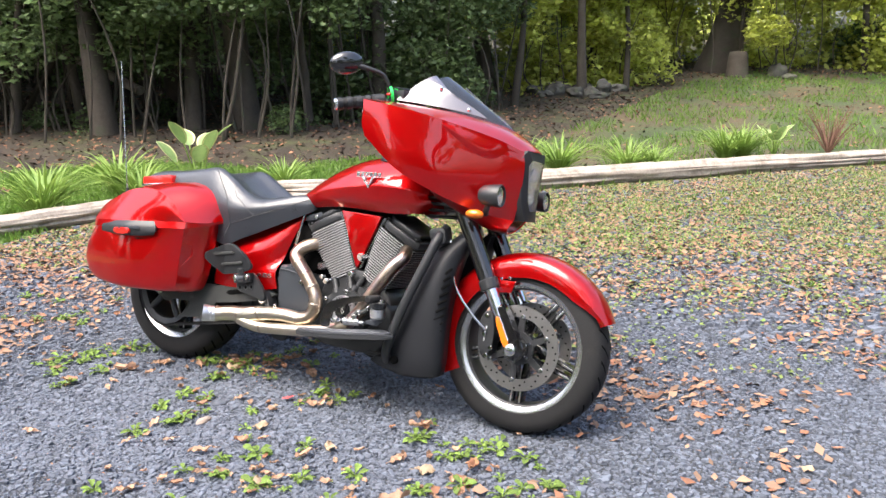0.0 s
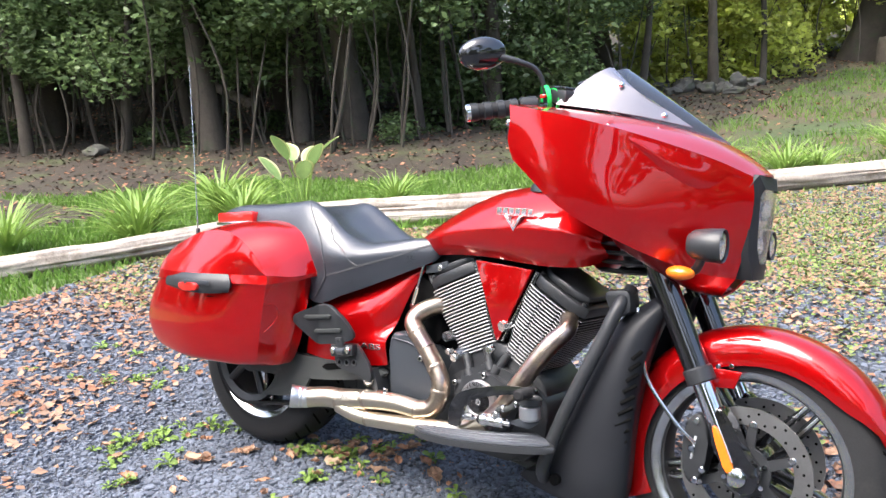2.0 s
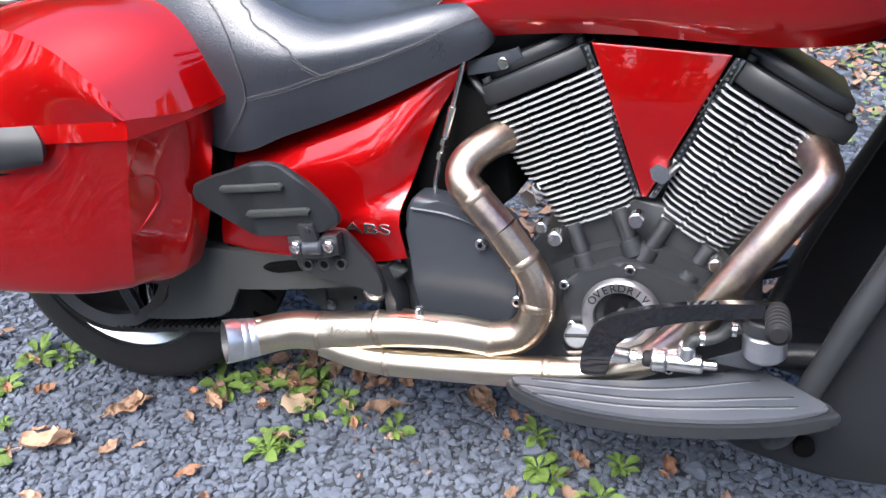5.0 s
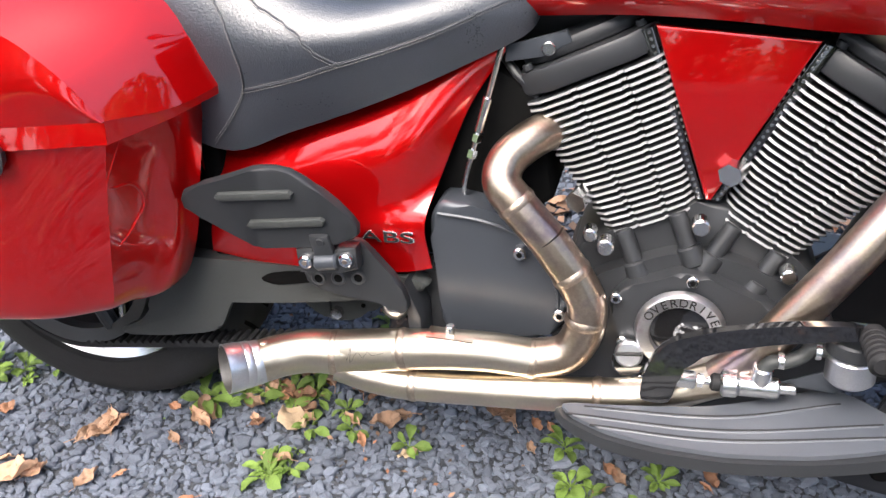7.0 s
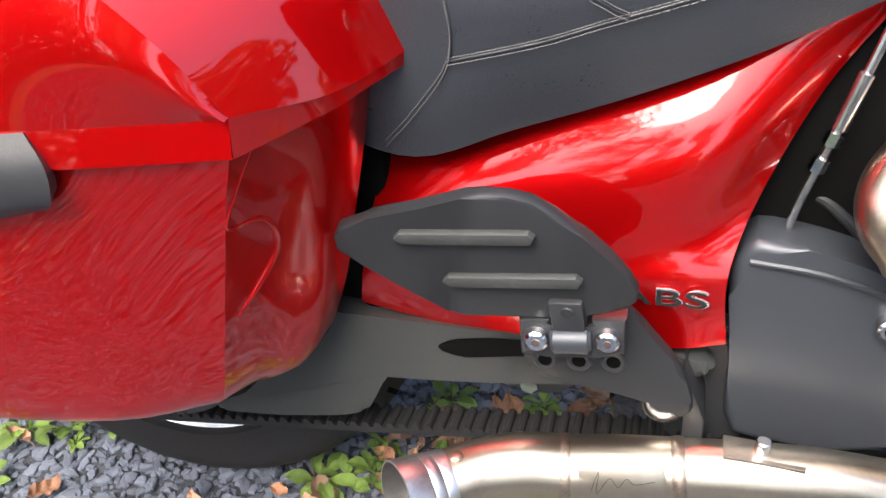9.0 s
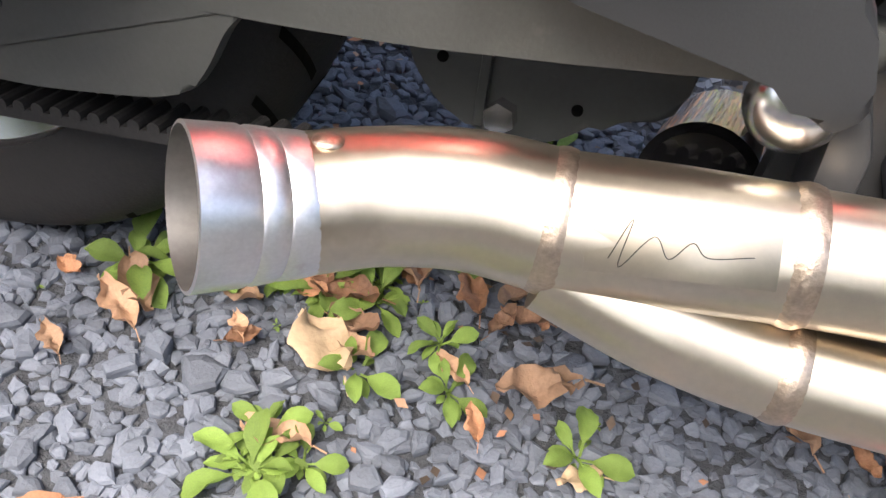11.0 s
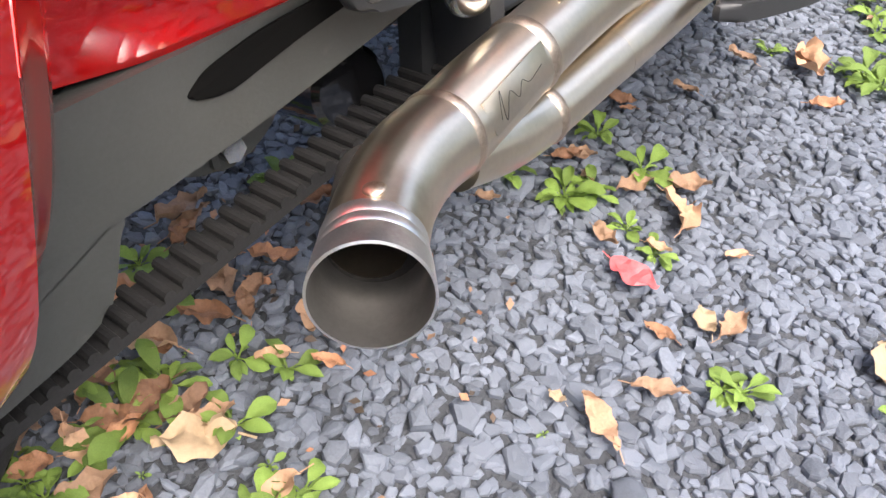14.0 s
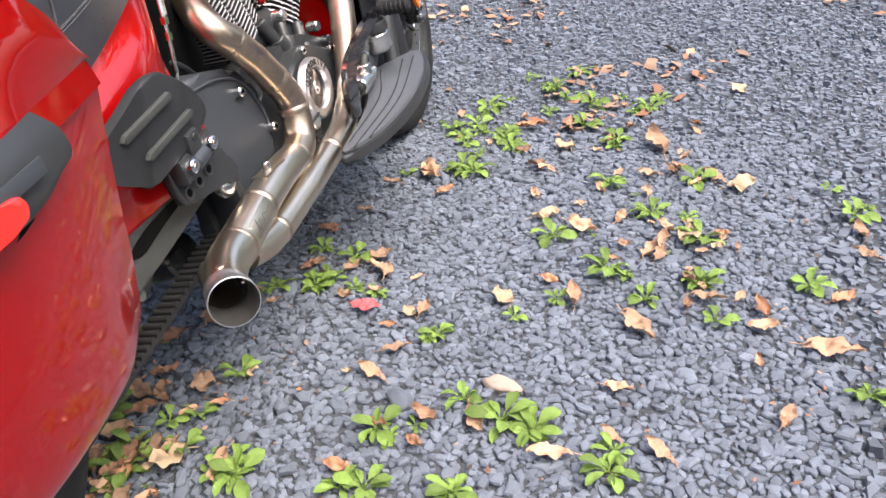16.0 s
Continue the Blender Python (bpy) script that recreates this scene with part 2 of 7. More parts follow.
def tube(pts, r, seg=14, n=8, caps=True, bm=None, smooth=True):
    """A round bar along a smooth way; r is one radius or one a point."""
    way = spline(pts, n) if smooth else [Vector(p) for p in pts]
    if isinstance(r, (list, tuple)):
        k = (len(r) - 1) / (len(way) - 1)
        rad = [r[min(int(i * k), len(r) - 2)] * (1 - (i * k - min(int(i * k), len(r) - 2)))
               + r[min(int(i * k), len(r) - 2) + 1] * (i * k - min(int(i * k), len(r) - 2)) for i in range(len(way))]
    else:
        rad = [r] * len(way)
    rows, up = [], None
    for i, p in enumerate(way):
        d = (way[min(i + 1, len(way) - 1)] - way[max(i - 1, 0)]).normalized()
        if up is None:
            up = d.orthogonal().normalized()
        up = (up - d * up.dot(d)).normalized()
        side = d.cross(up)
        rows.append([p + (up * math.cos(a) + side * math.sin(a)) * rad[i]
                     for a in (2 * math.pi * j / seg for j in range(seg))])
    return skin(rows, True, caps, bm)


def lathe(profile, seg=48, centre=(0, 0, 0), axis="y", closed=False, bm=None):
    """Turn (radius, along) round an axis."""
    c = Vector(centre)
    rows = []
    for r, h in profile:
        ring = []
        for j in range(seg):
            a = 2 * math.pi * j / seg
            u, w = r * math.cos(a), r * math.sin(a)
            ring.append(c + Vector({"y": (u, h, w), "x": (h, u, w), "z": (u, w, h)}[axis]))
        rows.append(ring)
    if closed:
        rows.append(rows[0])
    bm = skin(rows, True, False, bm)
    if closed:
        bmesh.ops.remove_doubles(bm, verts=bm.verts, dist=1e-5)
    return bm


def rod(a, b, r, seg=16, bev=0.0, bm=None, r2=None):
    """A straight round bar from a to b, with rounded rims."""
    a, b = Vector(a), Vector(b)
    d = (b - a).normalized()
    u = d.orthogonal().normalized()
    w = d.cross(u)
    r2 = r if r2 is None else r2
    rows = []
    prof = [(a + d * 0, r - bev), (a + d * bev, r), (b - d * bev, r2), (b, r2 - bev)] if bev else [(a, r), (b, r2)]
    for p, q in prof:
        rows.append([p + (u * math.cos(t) + w * math.sin(t)) * q for t in (2 * math.pi * j / seg for j in range(seg))])
    return skin(rows, True, True, bm)


def plate(outline, y0, y1, bev=0.004, seg=2, round_n=0, plane="xz"):
    """A flat outline given thickness from y0 to y1, its rims rounded."""
    if round_n:
        pts = [*outline, outline[0]]
        sm = []
        k = len(outline)
        for i in range(k):
            a, b, c = Vector(outline[i - 1]), Vector(outline[i]), Vector(outline[(i + 1) % k])
            p, q = b.lerp(a, 0.28), b.lerp(c, 0.28)
            for s in range(round_n + 1):
                t = s / round_n
                sm.append((1 - t) ** 2 * p + 2 * t * (1 - t) * b + t * t * q)
        outline = sm
    bm = bmesh.new()
    place = (lambda u, w, y: (u, y, w)) if plane == "xz" else (lambda u, w, y: (u, w, y))
    lo = [bm.verts.new(place(p[0], p[1], y0)) for p in outline]
    hi = [bm.verts.new(place(p[0], p[1], y1)) for p in outline]
    n = len(outline)
    fa, fb = bm.faces.new(lo), bm.faces.new(hi[::-1])
    for i in range(n):
        j = (i + 1) % n
        bm.faces.new((lo[j], lo[i], hi[i], hi[j]))
    if bev:
        rims = [e for e in bm.edges if fa in e.link_faces or fb in e.link_faces]
        bmesh.ops.bevel(bm, geom=rims, offset=bev, segments=seg, affect="EDGES", profile=0.5)
    bmesh.ops.triangulate(bm, faces=[f for f in bm.faces if len(f.verts) > 4])
    return bm


def block(size, at=(0, 0, 0), bev=0.004, rot=None, seg=2):
    bm = bmesh.new()
    bmesh.ops.create_cube(bm, size=1, matrix=Matrix.Diagonal((*size, 1)))
    if bev:
        bmesh.ops.bevel(bm, geom=bm.edges[:], offset=bev, segments=seg, affect="EDGES", profile=0.5)
    bm.transform(Matrix.Translation(at) @ (rot or Matrix()))
    return bm


def ball(at, r, scale=(1, 1, 1), sub=3):
    bm = bmesh.new()
    bmesh.ops.create_icosphere(bm, subdivisions=sub, radius=r)
    bm.transform(Matrix.Translation(at) @ Matrix.Diagonal((*scale, 1)))
    return bm


def join(*bms):
    out = bmesh.new()
    for b in bms:
        me = bpy.data.meshes.new("scratch")
        b.to_mesh(me)
        b.free()
        out.from_mesh(me)
        bpy.data.meshes.remove(me)
    return out


def mirror_y(bm):
    """The same shape on the other side of the machine."""
    b2 = bm.copy()
    b2.transform(Matrix.Diagonal((1, -1, 1, 1)))
    return b2


def letters(text, size, m, parent, name, material, depth=0.0006):
    cu = bpy.data.curves.new(name, "FONT")
    cu.body, cu.size, cu.extrude, cu.align_x, cu.align_y = text, size, depth, "CENTER", "CENTER"
    scratch = bpy.data.objects.new(name, cu)
    me = bpy.data.meshes.new_from_object(scratch)
    bpy.data.objects.remove(scratch)
    me.materials.clear()
    me.materials.append(material)
    ob = new(name, me)
    ob.parent = parent
    ob.matrix_basis = m
    return ob

# ---- ground ----
# the garden has a plan of its own, askew to the motorcycle: its place in the world, and back
GARDEN = ((1.1044, 0.0021, -0.0385), (0.1103, 1.2374, 0.4424))
GARDEN_SIZE = 1.15


def garden(x, y):
    (a, b, c), (d, e, f) = GARDEN
    return a * x + b * y + c, d * x + e * y + f


def plan(x, y):
    (a, b, c), (d, e, f) = GARDEN
    x, y, k = x - c, y - f, a * e - b * d
    return (e * x - b * y) / k, (a * y - d * x) / k


def ground_z(x, y):
    """Height of the ground: flat drive, rising gently into the woods."""
    px, py = plan(x, y)
    back = min(30.0, max(0.0, (py - 0.55 * px) - 5.2))
    z = 0.012 * noise.noise((x * 0.9, y * 0.9, 3.0)) - 0.004
    z -= 0.024 * math.exp(-((x - 1.58) ** 2 + (y + 0.02) ** 2) / 0.30)
    z += 0.066 * back + 0.0012 * back * back + 0.05 * min(1, back) * noise.noise((x * 0.35, y * 0.35, 9.0))
    return z


def plan_z(x, y):
    """Height of the ground at a place of the garden's plan."""
    return ground_z(*garden(x, y))


def settle(known):
    """Set the garden's things, built by its plan, into the world."""
    (a, b, c), (d, e, f) = GARDEN
    lie = Matrix(((a, b, 0, c), (d, e, 0, f), (0, 0, GARDEN_SIZE, 0), (0, 0, 0, 1)))
    for ob in [o for o in scene.objects if o.parent is None and o not in known]:
        m = ob.matrix_basis.copy()
        if m == Matrix():
            for o in (ob, *ob.children_recursive):
                if o.type == "MESH":
                    o.data.transform(lie)
        else:
            x, y = garden(m.translation.x, m.translation.y)
            m = Matrix.Translation((x, y, m.translation.z)) @ m.to_3x3().to_4x4() @ Matrix.Scale(GARDEN_SIZE, 4)
            ob.matrix_basis = m


def ground_kind(x, y):
    """0 gravel, 1 bed and lawn, 2 woodland floor, 3 patchy lawn."""
    x, y = plan(x, y)
    edge = y - (4.13 + 0.965 * x)          # the long log
    left = x < -2.75 - 0.25 * (y - 1.2)
    if x < -2.3 and y < 2.5:
        if not left:
            return 0
        return 2 if x < -4.7 - 0.2 * noise.noise((x, y, 1)) or y > 3.4 + 0.3 * noise.noise((x, y, 0)) else 1
    if edge < 0:
        return 0
    if x > -1.6 and y > 4.3:
        return 2 if y > 16 else 3
    return 2 if (y - 0.62 * x > 6.5 + 0.5 * noise.noise((x * 0.7, y * 0.7, 0)) and x < -0.5) or y > 16 else 1


def build_ground():
    xs = sorted({round(v, 3) for v in [*np.linspace(-3.6, 3.4, 90), *np.linspace(-12, 12, 90), *np.linspace(-60, 60, 60)]})
    ys = sorted({round(v, 3) for v in [*np.linspace(-2.5, 9.0, 120), *np.linspace(-10, 24, 110), *np.linspace(-60, 90, 70)]})
    for wide_x in (-900, -300, 300, 900):
        xs.append(wide_x)
    for wide_y in (-900, -300, 300, 900):
        ys.append(wide_y)
    xs, ys = sorted(xs), sorted(ys)
    verts = [(x, y, ground_z(x, y)) for y in ys for x in xs]
    nx = len(xs)
    faces, kinds = [], []
    for j in range(len(ys) - 1):
        for i in range(nx - 1):
            a = j * nx + i
            faces.append((a, a + 1, a + nx + 1, a + nx))
            kinds.append(ground_kind((xs[i] + xs[i + 1]) / 2, (ys[j] + ys[j + 1]) / 2))
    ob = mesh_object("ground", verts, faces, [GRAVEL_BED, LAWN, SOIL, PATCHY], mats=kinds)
    return tagged(ob, "blue grey gravel drive bordered by lawn and leaf littered woodland floor", "ground", kind="structure")


ground = build_ground()


def log(name, pts, radii, label):
    rnd = random.Random(len(name) + len(pts))
    way = spline(pts, 24)
    rows = []
    n = 56
    for i, p in enumerate(way):
        t = i / (len(way) - 1) * (len(radii) - 1)
        k = min(int(t), len(radii) - 2)
        r = radii[k] + (radii[k + 1] - radii[k]) * (t - k)
        d = (way[min(i + 1, len(way) - 1)] - way[max(i - 1, 0)]).normalized()
        side = d.cross(Vector((0, 0, 1))).normalized()
        up = side.cross(d)
        ring = []
        for j in range(n):
            a = 2 * math.pi * j / n
            rr = r * (1 + 0.20 * noise.noise((math.cos(a) * 2.2, math.sin(a) * 2.2, i * 0.12)) - 0.42 * max(0.0, noise.noise((math.cos(a) * 5, math.sin(a) * 5, i * 0.04)) - 0.08) - 0.30 * max(0.0, noise.noise((math.cos(a) * 11, math.sin(a) * 11, i * 0.03 + 7)) - 0.15) + 0.05 * noise.noise((math.cos(a) * 12, math.sin(a) * 12, i * 0.1)))
            ring.append(p + (side * math.cos(a) + up * math.sin(a)) * rr)
        rows.append(ring)
    bm = skin(rows, True, True)
    finish(bm, 70)
    ob = part(name, bm, LOG, None, keep=True)
    return tagged(ob, label, "log", "logs edging the drive")


known = set(scene.objects)
log("log", [(-3.75, -0.30, 0.05), (-3.25, 0.45, 0.06), (-2.87, 1.15, 0.07), (-2.68, 1.75, 0.075), (-2.52, 2.25, 0.08)], [0.065, 0.07, 0.075, 0.08, 0.085],
    "weathered grey log edging the drive beside lilies")
log("log", [(-2.52, 2.38, 0.085), (-1.55, 2.98, 0.085), (-0.70, 3.62, 0.08), (0.30, 4.55, 0.085), (1.3, 5.55, 0.08), (2.4, 6.6, 0.075)],
    [0.088, 0.096, 0.094, 0.088, 0.08, 0.07], "long weathered barkless log edging the gravel drive")
log("log", [(-2.3, 2.36, 0.05), (-1.5, 2.84, 0.05), (-0.75, 3.4, 0.045)], [0.035, 0.04, 0.03], "thin split grey log lying against a longer log")
settle(known)

# ---- motorcycle, upright in its own axes: x ahead, y to its left ----
LEAN_LEFT = 10.66
bike = thing("motorcycle", "candy red touring motorcycle leaning on its side stand on gravel", "motorcycle",
             m=pose(0, 0, 0, -LEAN_LEFT, 0, 0))
STEER = Matrix.Translation((1.25, 0, 0.9)) @ Matrix.Rotation(radians(1.5), 4, Vector((-0.44, 0, 0.9)).normalized()) @ Matrix.Translation((-1.25, 0, -0.9))


ROTOR = mat("brake_steel", (0.34, 0.33, 0.32), 0.38, 1.0, 0.15, 20, 300)


def wheel(name, centre, R, width, rim_r, spokes, m, rotors, label):
    cx, cy, cz = centre
    base = rod((cx, -0.10, cz), (cx, 0.10, cz), 0.024, 20, 0.003)
    hub = part(name, base, BLACK, bike, label, m)
    h = width / 2
    prof = []
    steps = 18
    for i in range(steps + 1):
        a = math.pi * i / steps
        c, s = math.cos(a), math.sin(a)
        prof.append((rim_r + (R - rim_r) * abs(s) ** 0.62, h * math.copysign(abs(c) ** 0.72, c)))
    prof = [(rim_r - 0.004, h * 0.72), *prof, (rim_r - 0.004, -h * 0.72)]
    part("tyre", lathe(prof, 96, centre, closed=True), RUBBER, hub, "black rubber road tyre with cut tread")
    # tread grooves as shallow raised-edge bars laid slantwise over the crown, shade painted black
    grooves = bmesh.new()
    count = 34
    for k in range(count):
        for side in (-1, 1):
            row = []
            for q in range(6):
                u = q / 5
                a = 2 * math.pi * (k + 0.5 * (side > 0)) / count + 0.16 * u
                yy = side * (0.12 + 0.62 * u) * h
                ang = math.acos(max(-1, min(1, (abs(yy) / h) ** (1 / 0.72))))
                rr = rim_r + (R - rim_r) * math.sin(ang) ** 0.62 + 0.0006
                w = 0.0045 / R
                row.append([(cx + rr * math.cos(a + dw), cy + yy, cz + rr * math.sin(a + dw)) for dw in (-w, w)])
            skin(row, bm=grooves)
    tagged(part("tread_groove", grooves, PAINTED_DARK, hub, keep=True), kind="stuff")
    r = rim_r
    barrel = [(r + 0.006, h * 0.70), (r + 0.008, h * 0.76), (r - 0.002, h * 0.78), (r - 0.016, h * 0.70), (r - 0.026, h * 0.62),
              (r - 0.030, h * 0.30), (r - 0.030, -h * 0.30), (r - 0.026, -h * 0.62), (r - 0.016, -h * 0.70), (r - 0.002, -h * 0.78),
              (r + 0.008, -h * 0.76), (r + 0.006, -h * 0.70)]
    part("rim", lathe(barrel[3:9], 96, centre), BLACK, hub)
    for sgn in (-1, 1):
        lip = [(r + 0.008, sgn * h * 0.80), (r + 0.006, sgn * h * 0.88), (r - 0.003, sgn * h * 0.89), (r - 0.021, sgn * h * 0.76),
               (r - 0.022, sgn * h * 0.66)]
        part("rim_lip", lathe(lip, 96, centre), ALLOY, hub, "bright machined rim edge")
    sh = plate([(0.028, -0.03), (0.05, -0.034), (r - 0.03, -0.022), (r - 0.022, -0.022), (r - 0.022, -0.005), (0.05, -0.012), (0.028, -0.012)],
               -0.022, 0.022, 0.003)
    sh2 = sh.copy()
    sh2.transform(Matrix.Diagonal((1, 1, -1, 1)))
    arm = join(sh, sh2)
    inlay = join(*[block((r * 0.40, 0.006, 0.007), (r * 0.72, s * 0.021, z), 0.001) for s in (-1, 1) for z in (-0.0165, 0.0165)])
    finish(arm), finish(inlay)
    me_a, me_i = bpy.data.meshes.new("spoke"), bpy.data.meshes.new("inlay")
    arm.to_mesh(me_a), inlay.to_mesh(me_i)
    me_a.materials.append(GLOSS_BLACK), me_i.materials.append(ALLOY)
    for k in range(spokes):
        s = new("spoke", me_a)
        s.parent = hub
        s.matrix_basis = Matrix.Translation(centre) @ Matrix.Rotation(2 * math.pi * (k + 0.3) / spokes, 4, "Y")
        g = new("inlay", me_i)
        g.parent = s
    part("hub_shell", lathe([(0.028, -0.07), (0.045, -0.068), (0.055, -0.045), (0.05, 0), (0.055, 0.045), (0.045, 0.068), (0.028, 0.07)], 40, centre),
         GLOSS_BLACK, hub)
    for y in rotors:
        brake_rotor(hub, (cx, y, cz))
    return hub


def brake_rotor(hub, c, R=0.147):
    disc = lathe([(R, -0.0025), (R, 0.0025), (R - 0.040, 0.0025), (R - 0.040, -0.0025)], 72, c, closed=True)
    rotor = part("brake_rotor", disc, ROTOR, hub, "drilled steel brake disc")
    # holes are black pegs, their depth shade given by colour
    holes = bmesh.new()
    for k in range(40):
        a = 2 * math.pi * k / 40
        rr = R - (0.010, 0.020, 0.030)[k % 3]
        rod((c[0] + rr * math.cos(a), c[1] - 0.0029, c[2] + rr * math.sin(a)), (c[0] + rr * math.cos(a), c[1] + 0.0029, c[2] + rr * math.sin(a)),
            0.0034, 8, bm=holes)
    tagged(part("drill_hole", holes, PAINTED_DARK, rotor, keep=True), kind="stuff")
    hub_ring = part("carrier", lathe([(0.058, -0.005), (0.058, 0.005), (0.04, 0.005), (0.04, -0.005)], 40, c, closed=True), BLACK, rotor)
    for k in range(6):
        carrier = bmesh.new()
        a = 2 * math.pi * (k + 0.4) / 6
        p = Vector((c[0], c[1], c[2]))
        d = Vector((math.cos(a), 0, math.sin(a)))
        t = Vector((-math.sin(a), 0, math.cos(a)))
        pts = [p + d * 0.05 + t * 0.012, p + d * 0.112 + t * 0.009, p + d * 0.112 - t * 0.009, p + d * 0.05 - t * 0.012]
        lo = [carrier.verts.new(q + Vector((0, -0.004, 0))) for q in pts]
        hi = [carrier.verts.new(q + Vector((0, 0.004, 0))) for q in pts]
        carrier.faces.new(lo), carrier.faces.new(hi[::-1])
        for i in range(4):
            j = (i + 1) % 4
            carrier.faces.new((lo[j], lo[i], hi[i], hi[j]))
        part("carrier_arm", carrier, BLACK, rotor)
    for k in range(6):
        a = 2 * math.pi * (k + 0.4) / 6
        q = (c[0] + 0.110 * math.cos(a), c[1], c[2] + 0.110 * math.sin(a))
        part("rotor_button", rod((q[0], q[1] - 0.007, q[2]), (q[0], q[1] + 0.007, q[2]), 0.0085, 14, 0.0015), ALLOY, rotor)
        b = (c[0] + 0.048 * math.cos(a), c[1], c[2] + 0.048 * math.sin(a))
        part("rotor_bolt", rod((b[0], b[1] - 0.010, b[2]), (b[0], b[1] + 0.006, b[2]), 0.006, 6), CHROME, rotor)


REAR_C, FRONT_C = (-0.03, 0.0, 0.302), (1.562, 0.0, 0.273)
rear = wheel("rear_wheel", REAR_C, 0.302, 0.175, 0.213, 5, None, (0.075,), "black cast rear wheel with bright rim edge")
front = wheel("front_wheel", FRONT_C, 0.300, 0.126, 0.226, 5, STEER, (-0.068, 0.068), "black cast front wheel with split spokes and bright rim edge")
part("axle_cap", lathe([(0.001, -0.145), (0.012, -0.145), (0.020, -0.141), (0.022, -0.135), (0.022, -0.09)], 32, FRONT_C), CHROME, front)

# front mudguard, wrapped round the tyre
rows = []
for k in range(29):
    a = radians(205 - 184 * k / 28)
    t = k / 28
    r = 0.320 + 0.010 * t
    half = 0.078 * (1 - 0.25 * max(0, (t - 0.8) / 0.2) ** 2) * (1 - 0.12 * max(0, (0.1 - t) / 0.1))
    drop = 0.085 * (1 - 0.25 * max(0.0, (t - 0.6) / 0.4))
    drop *= 1 - 0.65 * max(0, (t - 0.88) / 0.12)
    prof = [(-half, -drop), (-half - 0.003, -drop * 0.6), (-half * 0.97, -0.024), (-half * 0.72, -0.006), (-half * 0.35, 0.0), (0, 0.003)]
    prof = prof + [(-y, z) for y, z in prof[-2::-1]]
    rows.append([(FRONT_C[0] + (r + z) * math.cos(a), y, FRONT_C[2] + (r + z) * math.sin(a)) for y, z in prof])
guard_front = part("front_mudguard", thicken(skin(rows), 0.004), RED, bike, "candy red front mudguard", STEER, 40)
for s in (-1, 1):
    part("mudguard_stay", plate([(1.47, 0.455), (1.53, 0.46), (1.545, 0.50), (1.46, 0.50)], s * 0.083, s * 0.093, 0.003), RED, guard_front)
    for x, z in ((1.49, 0.505), (1.52, 0.51)):
        part("bolt", rod((x, s * 0.082, z), (x, s * 0.091, z), 0.006, 12, 0.001), CHROME, guard_front)

# fork
def fork_leg(s):
    y = s * 0.112
    leg = part("fork_leg", rod((1.22, y, 0.97), (1.462, y, 0.470), 0.030, 24, 0.004), GLOSS_BLACK, bike, "black fork leg with bright slider", STEER)
    part("dust_seal", rod((1.448, y, 0.500), (1.464, y, 0.466), 0.034, 24, 0.004), BLACK, leg)
    part("slider", rod((1.455, y, 0.485), (1.545, y, 0.300), 0.0235, 24, 0.002), CHROME, leg, "chrome fork slider")
    foot = [(1.488, 0.400), (1.512, 0.425), (1.540, 0.395), (1.575, 0.325), (1.606, 0.295), (1.606, 0.255), (1.582, 0.235), (1.552, 0.240), (1.530, 0.29), (1.502, 0.33)]
    part("fork_foot", plate(foot, y - 0.022, y + 0.022, 0.008, 3, 3), GLOSS_BLACK, leg)
    part("pinch_bolt", rod((1.548, y - 0.026, 0.258), (1.548, y - 0.014, 0.258), 0.007, 8, 0.001), CHROME, leg)
    lens = plate([(1.498, 0.377), (1.513, 0.381), (1.555, 0.292), (1.552, 0.280), (1.540, 0.280), (1.533, 0.288)], y + s * 0.020, y + s * 0.030, 0.003, 2, 2)
    part("reflector", lens, AMBER, leg, "amber side reflector")
    cal = plate([(1.43, 0.375), (1.462, 0.395), (1.487, 0.36), (1.478, 0.25), (1.452, 0.222), (1.432, 0.24), (1.425, 0.30)], s * 0.040, s * 0.102, 0.009, 3, 2)
    caliper = part("brake_caliper", cal, BLACK_PLASTIC, leg, "black four piston brake caliper")
    for x, z in ((1.455, 0.375), (1.46, 0.238), (1.448, 0.31), (1.475, 0.265)):
        part("caliper_bolt", rod((x, s * 0.099, z), (x, s * 0.108, z), 0.008, 12, 0.0015), CHROME, caliper)
    part("caliper_word_bar", block((0.006, 0.001, 0.055), (1.452, s * 0.1025, 0.312), 0.0, Matrix.Rotation(radians(8), 4, "Y")), SILVER_BADGE, caliper)
    if s < 0:
        part("brake_hose", tube([(1.30, -0.12, 0.62), (1.325, -0.135, 0.52), (1.345, -0.13, 0.45), (1.41, -0.125, 0.37), (1.455, -0.108, 0.325)], 0.005, 10),
             ALLOY, leg, "braided brake hose")
    return leg


for s in (-1, 1):
    fork_leg(s)
part("fork_yoke", block((0.09, 0.30, 0.045), (1.29, 0, 0.83), 0.012), BLACK, bike, m=STEER)
part("steering_head", rod((1.17, 0, 0.95), (1.26, 0, 0.72), 0.045, 24, 0.004), BLACK, bike)
for k in range(7):
    zz = 0.70 + 0.022 * k
    part("steering_gaiter_fold", lathe([(0.085, -0.006), (0.105, 0), (0.085, 0.006)], 32, (1.245 - 0.05 * k * 0.2, 0, zz), axis="z"), BLACK_PLASTIC, bike)

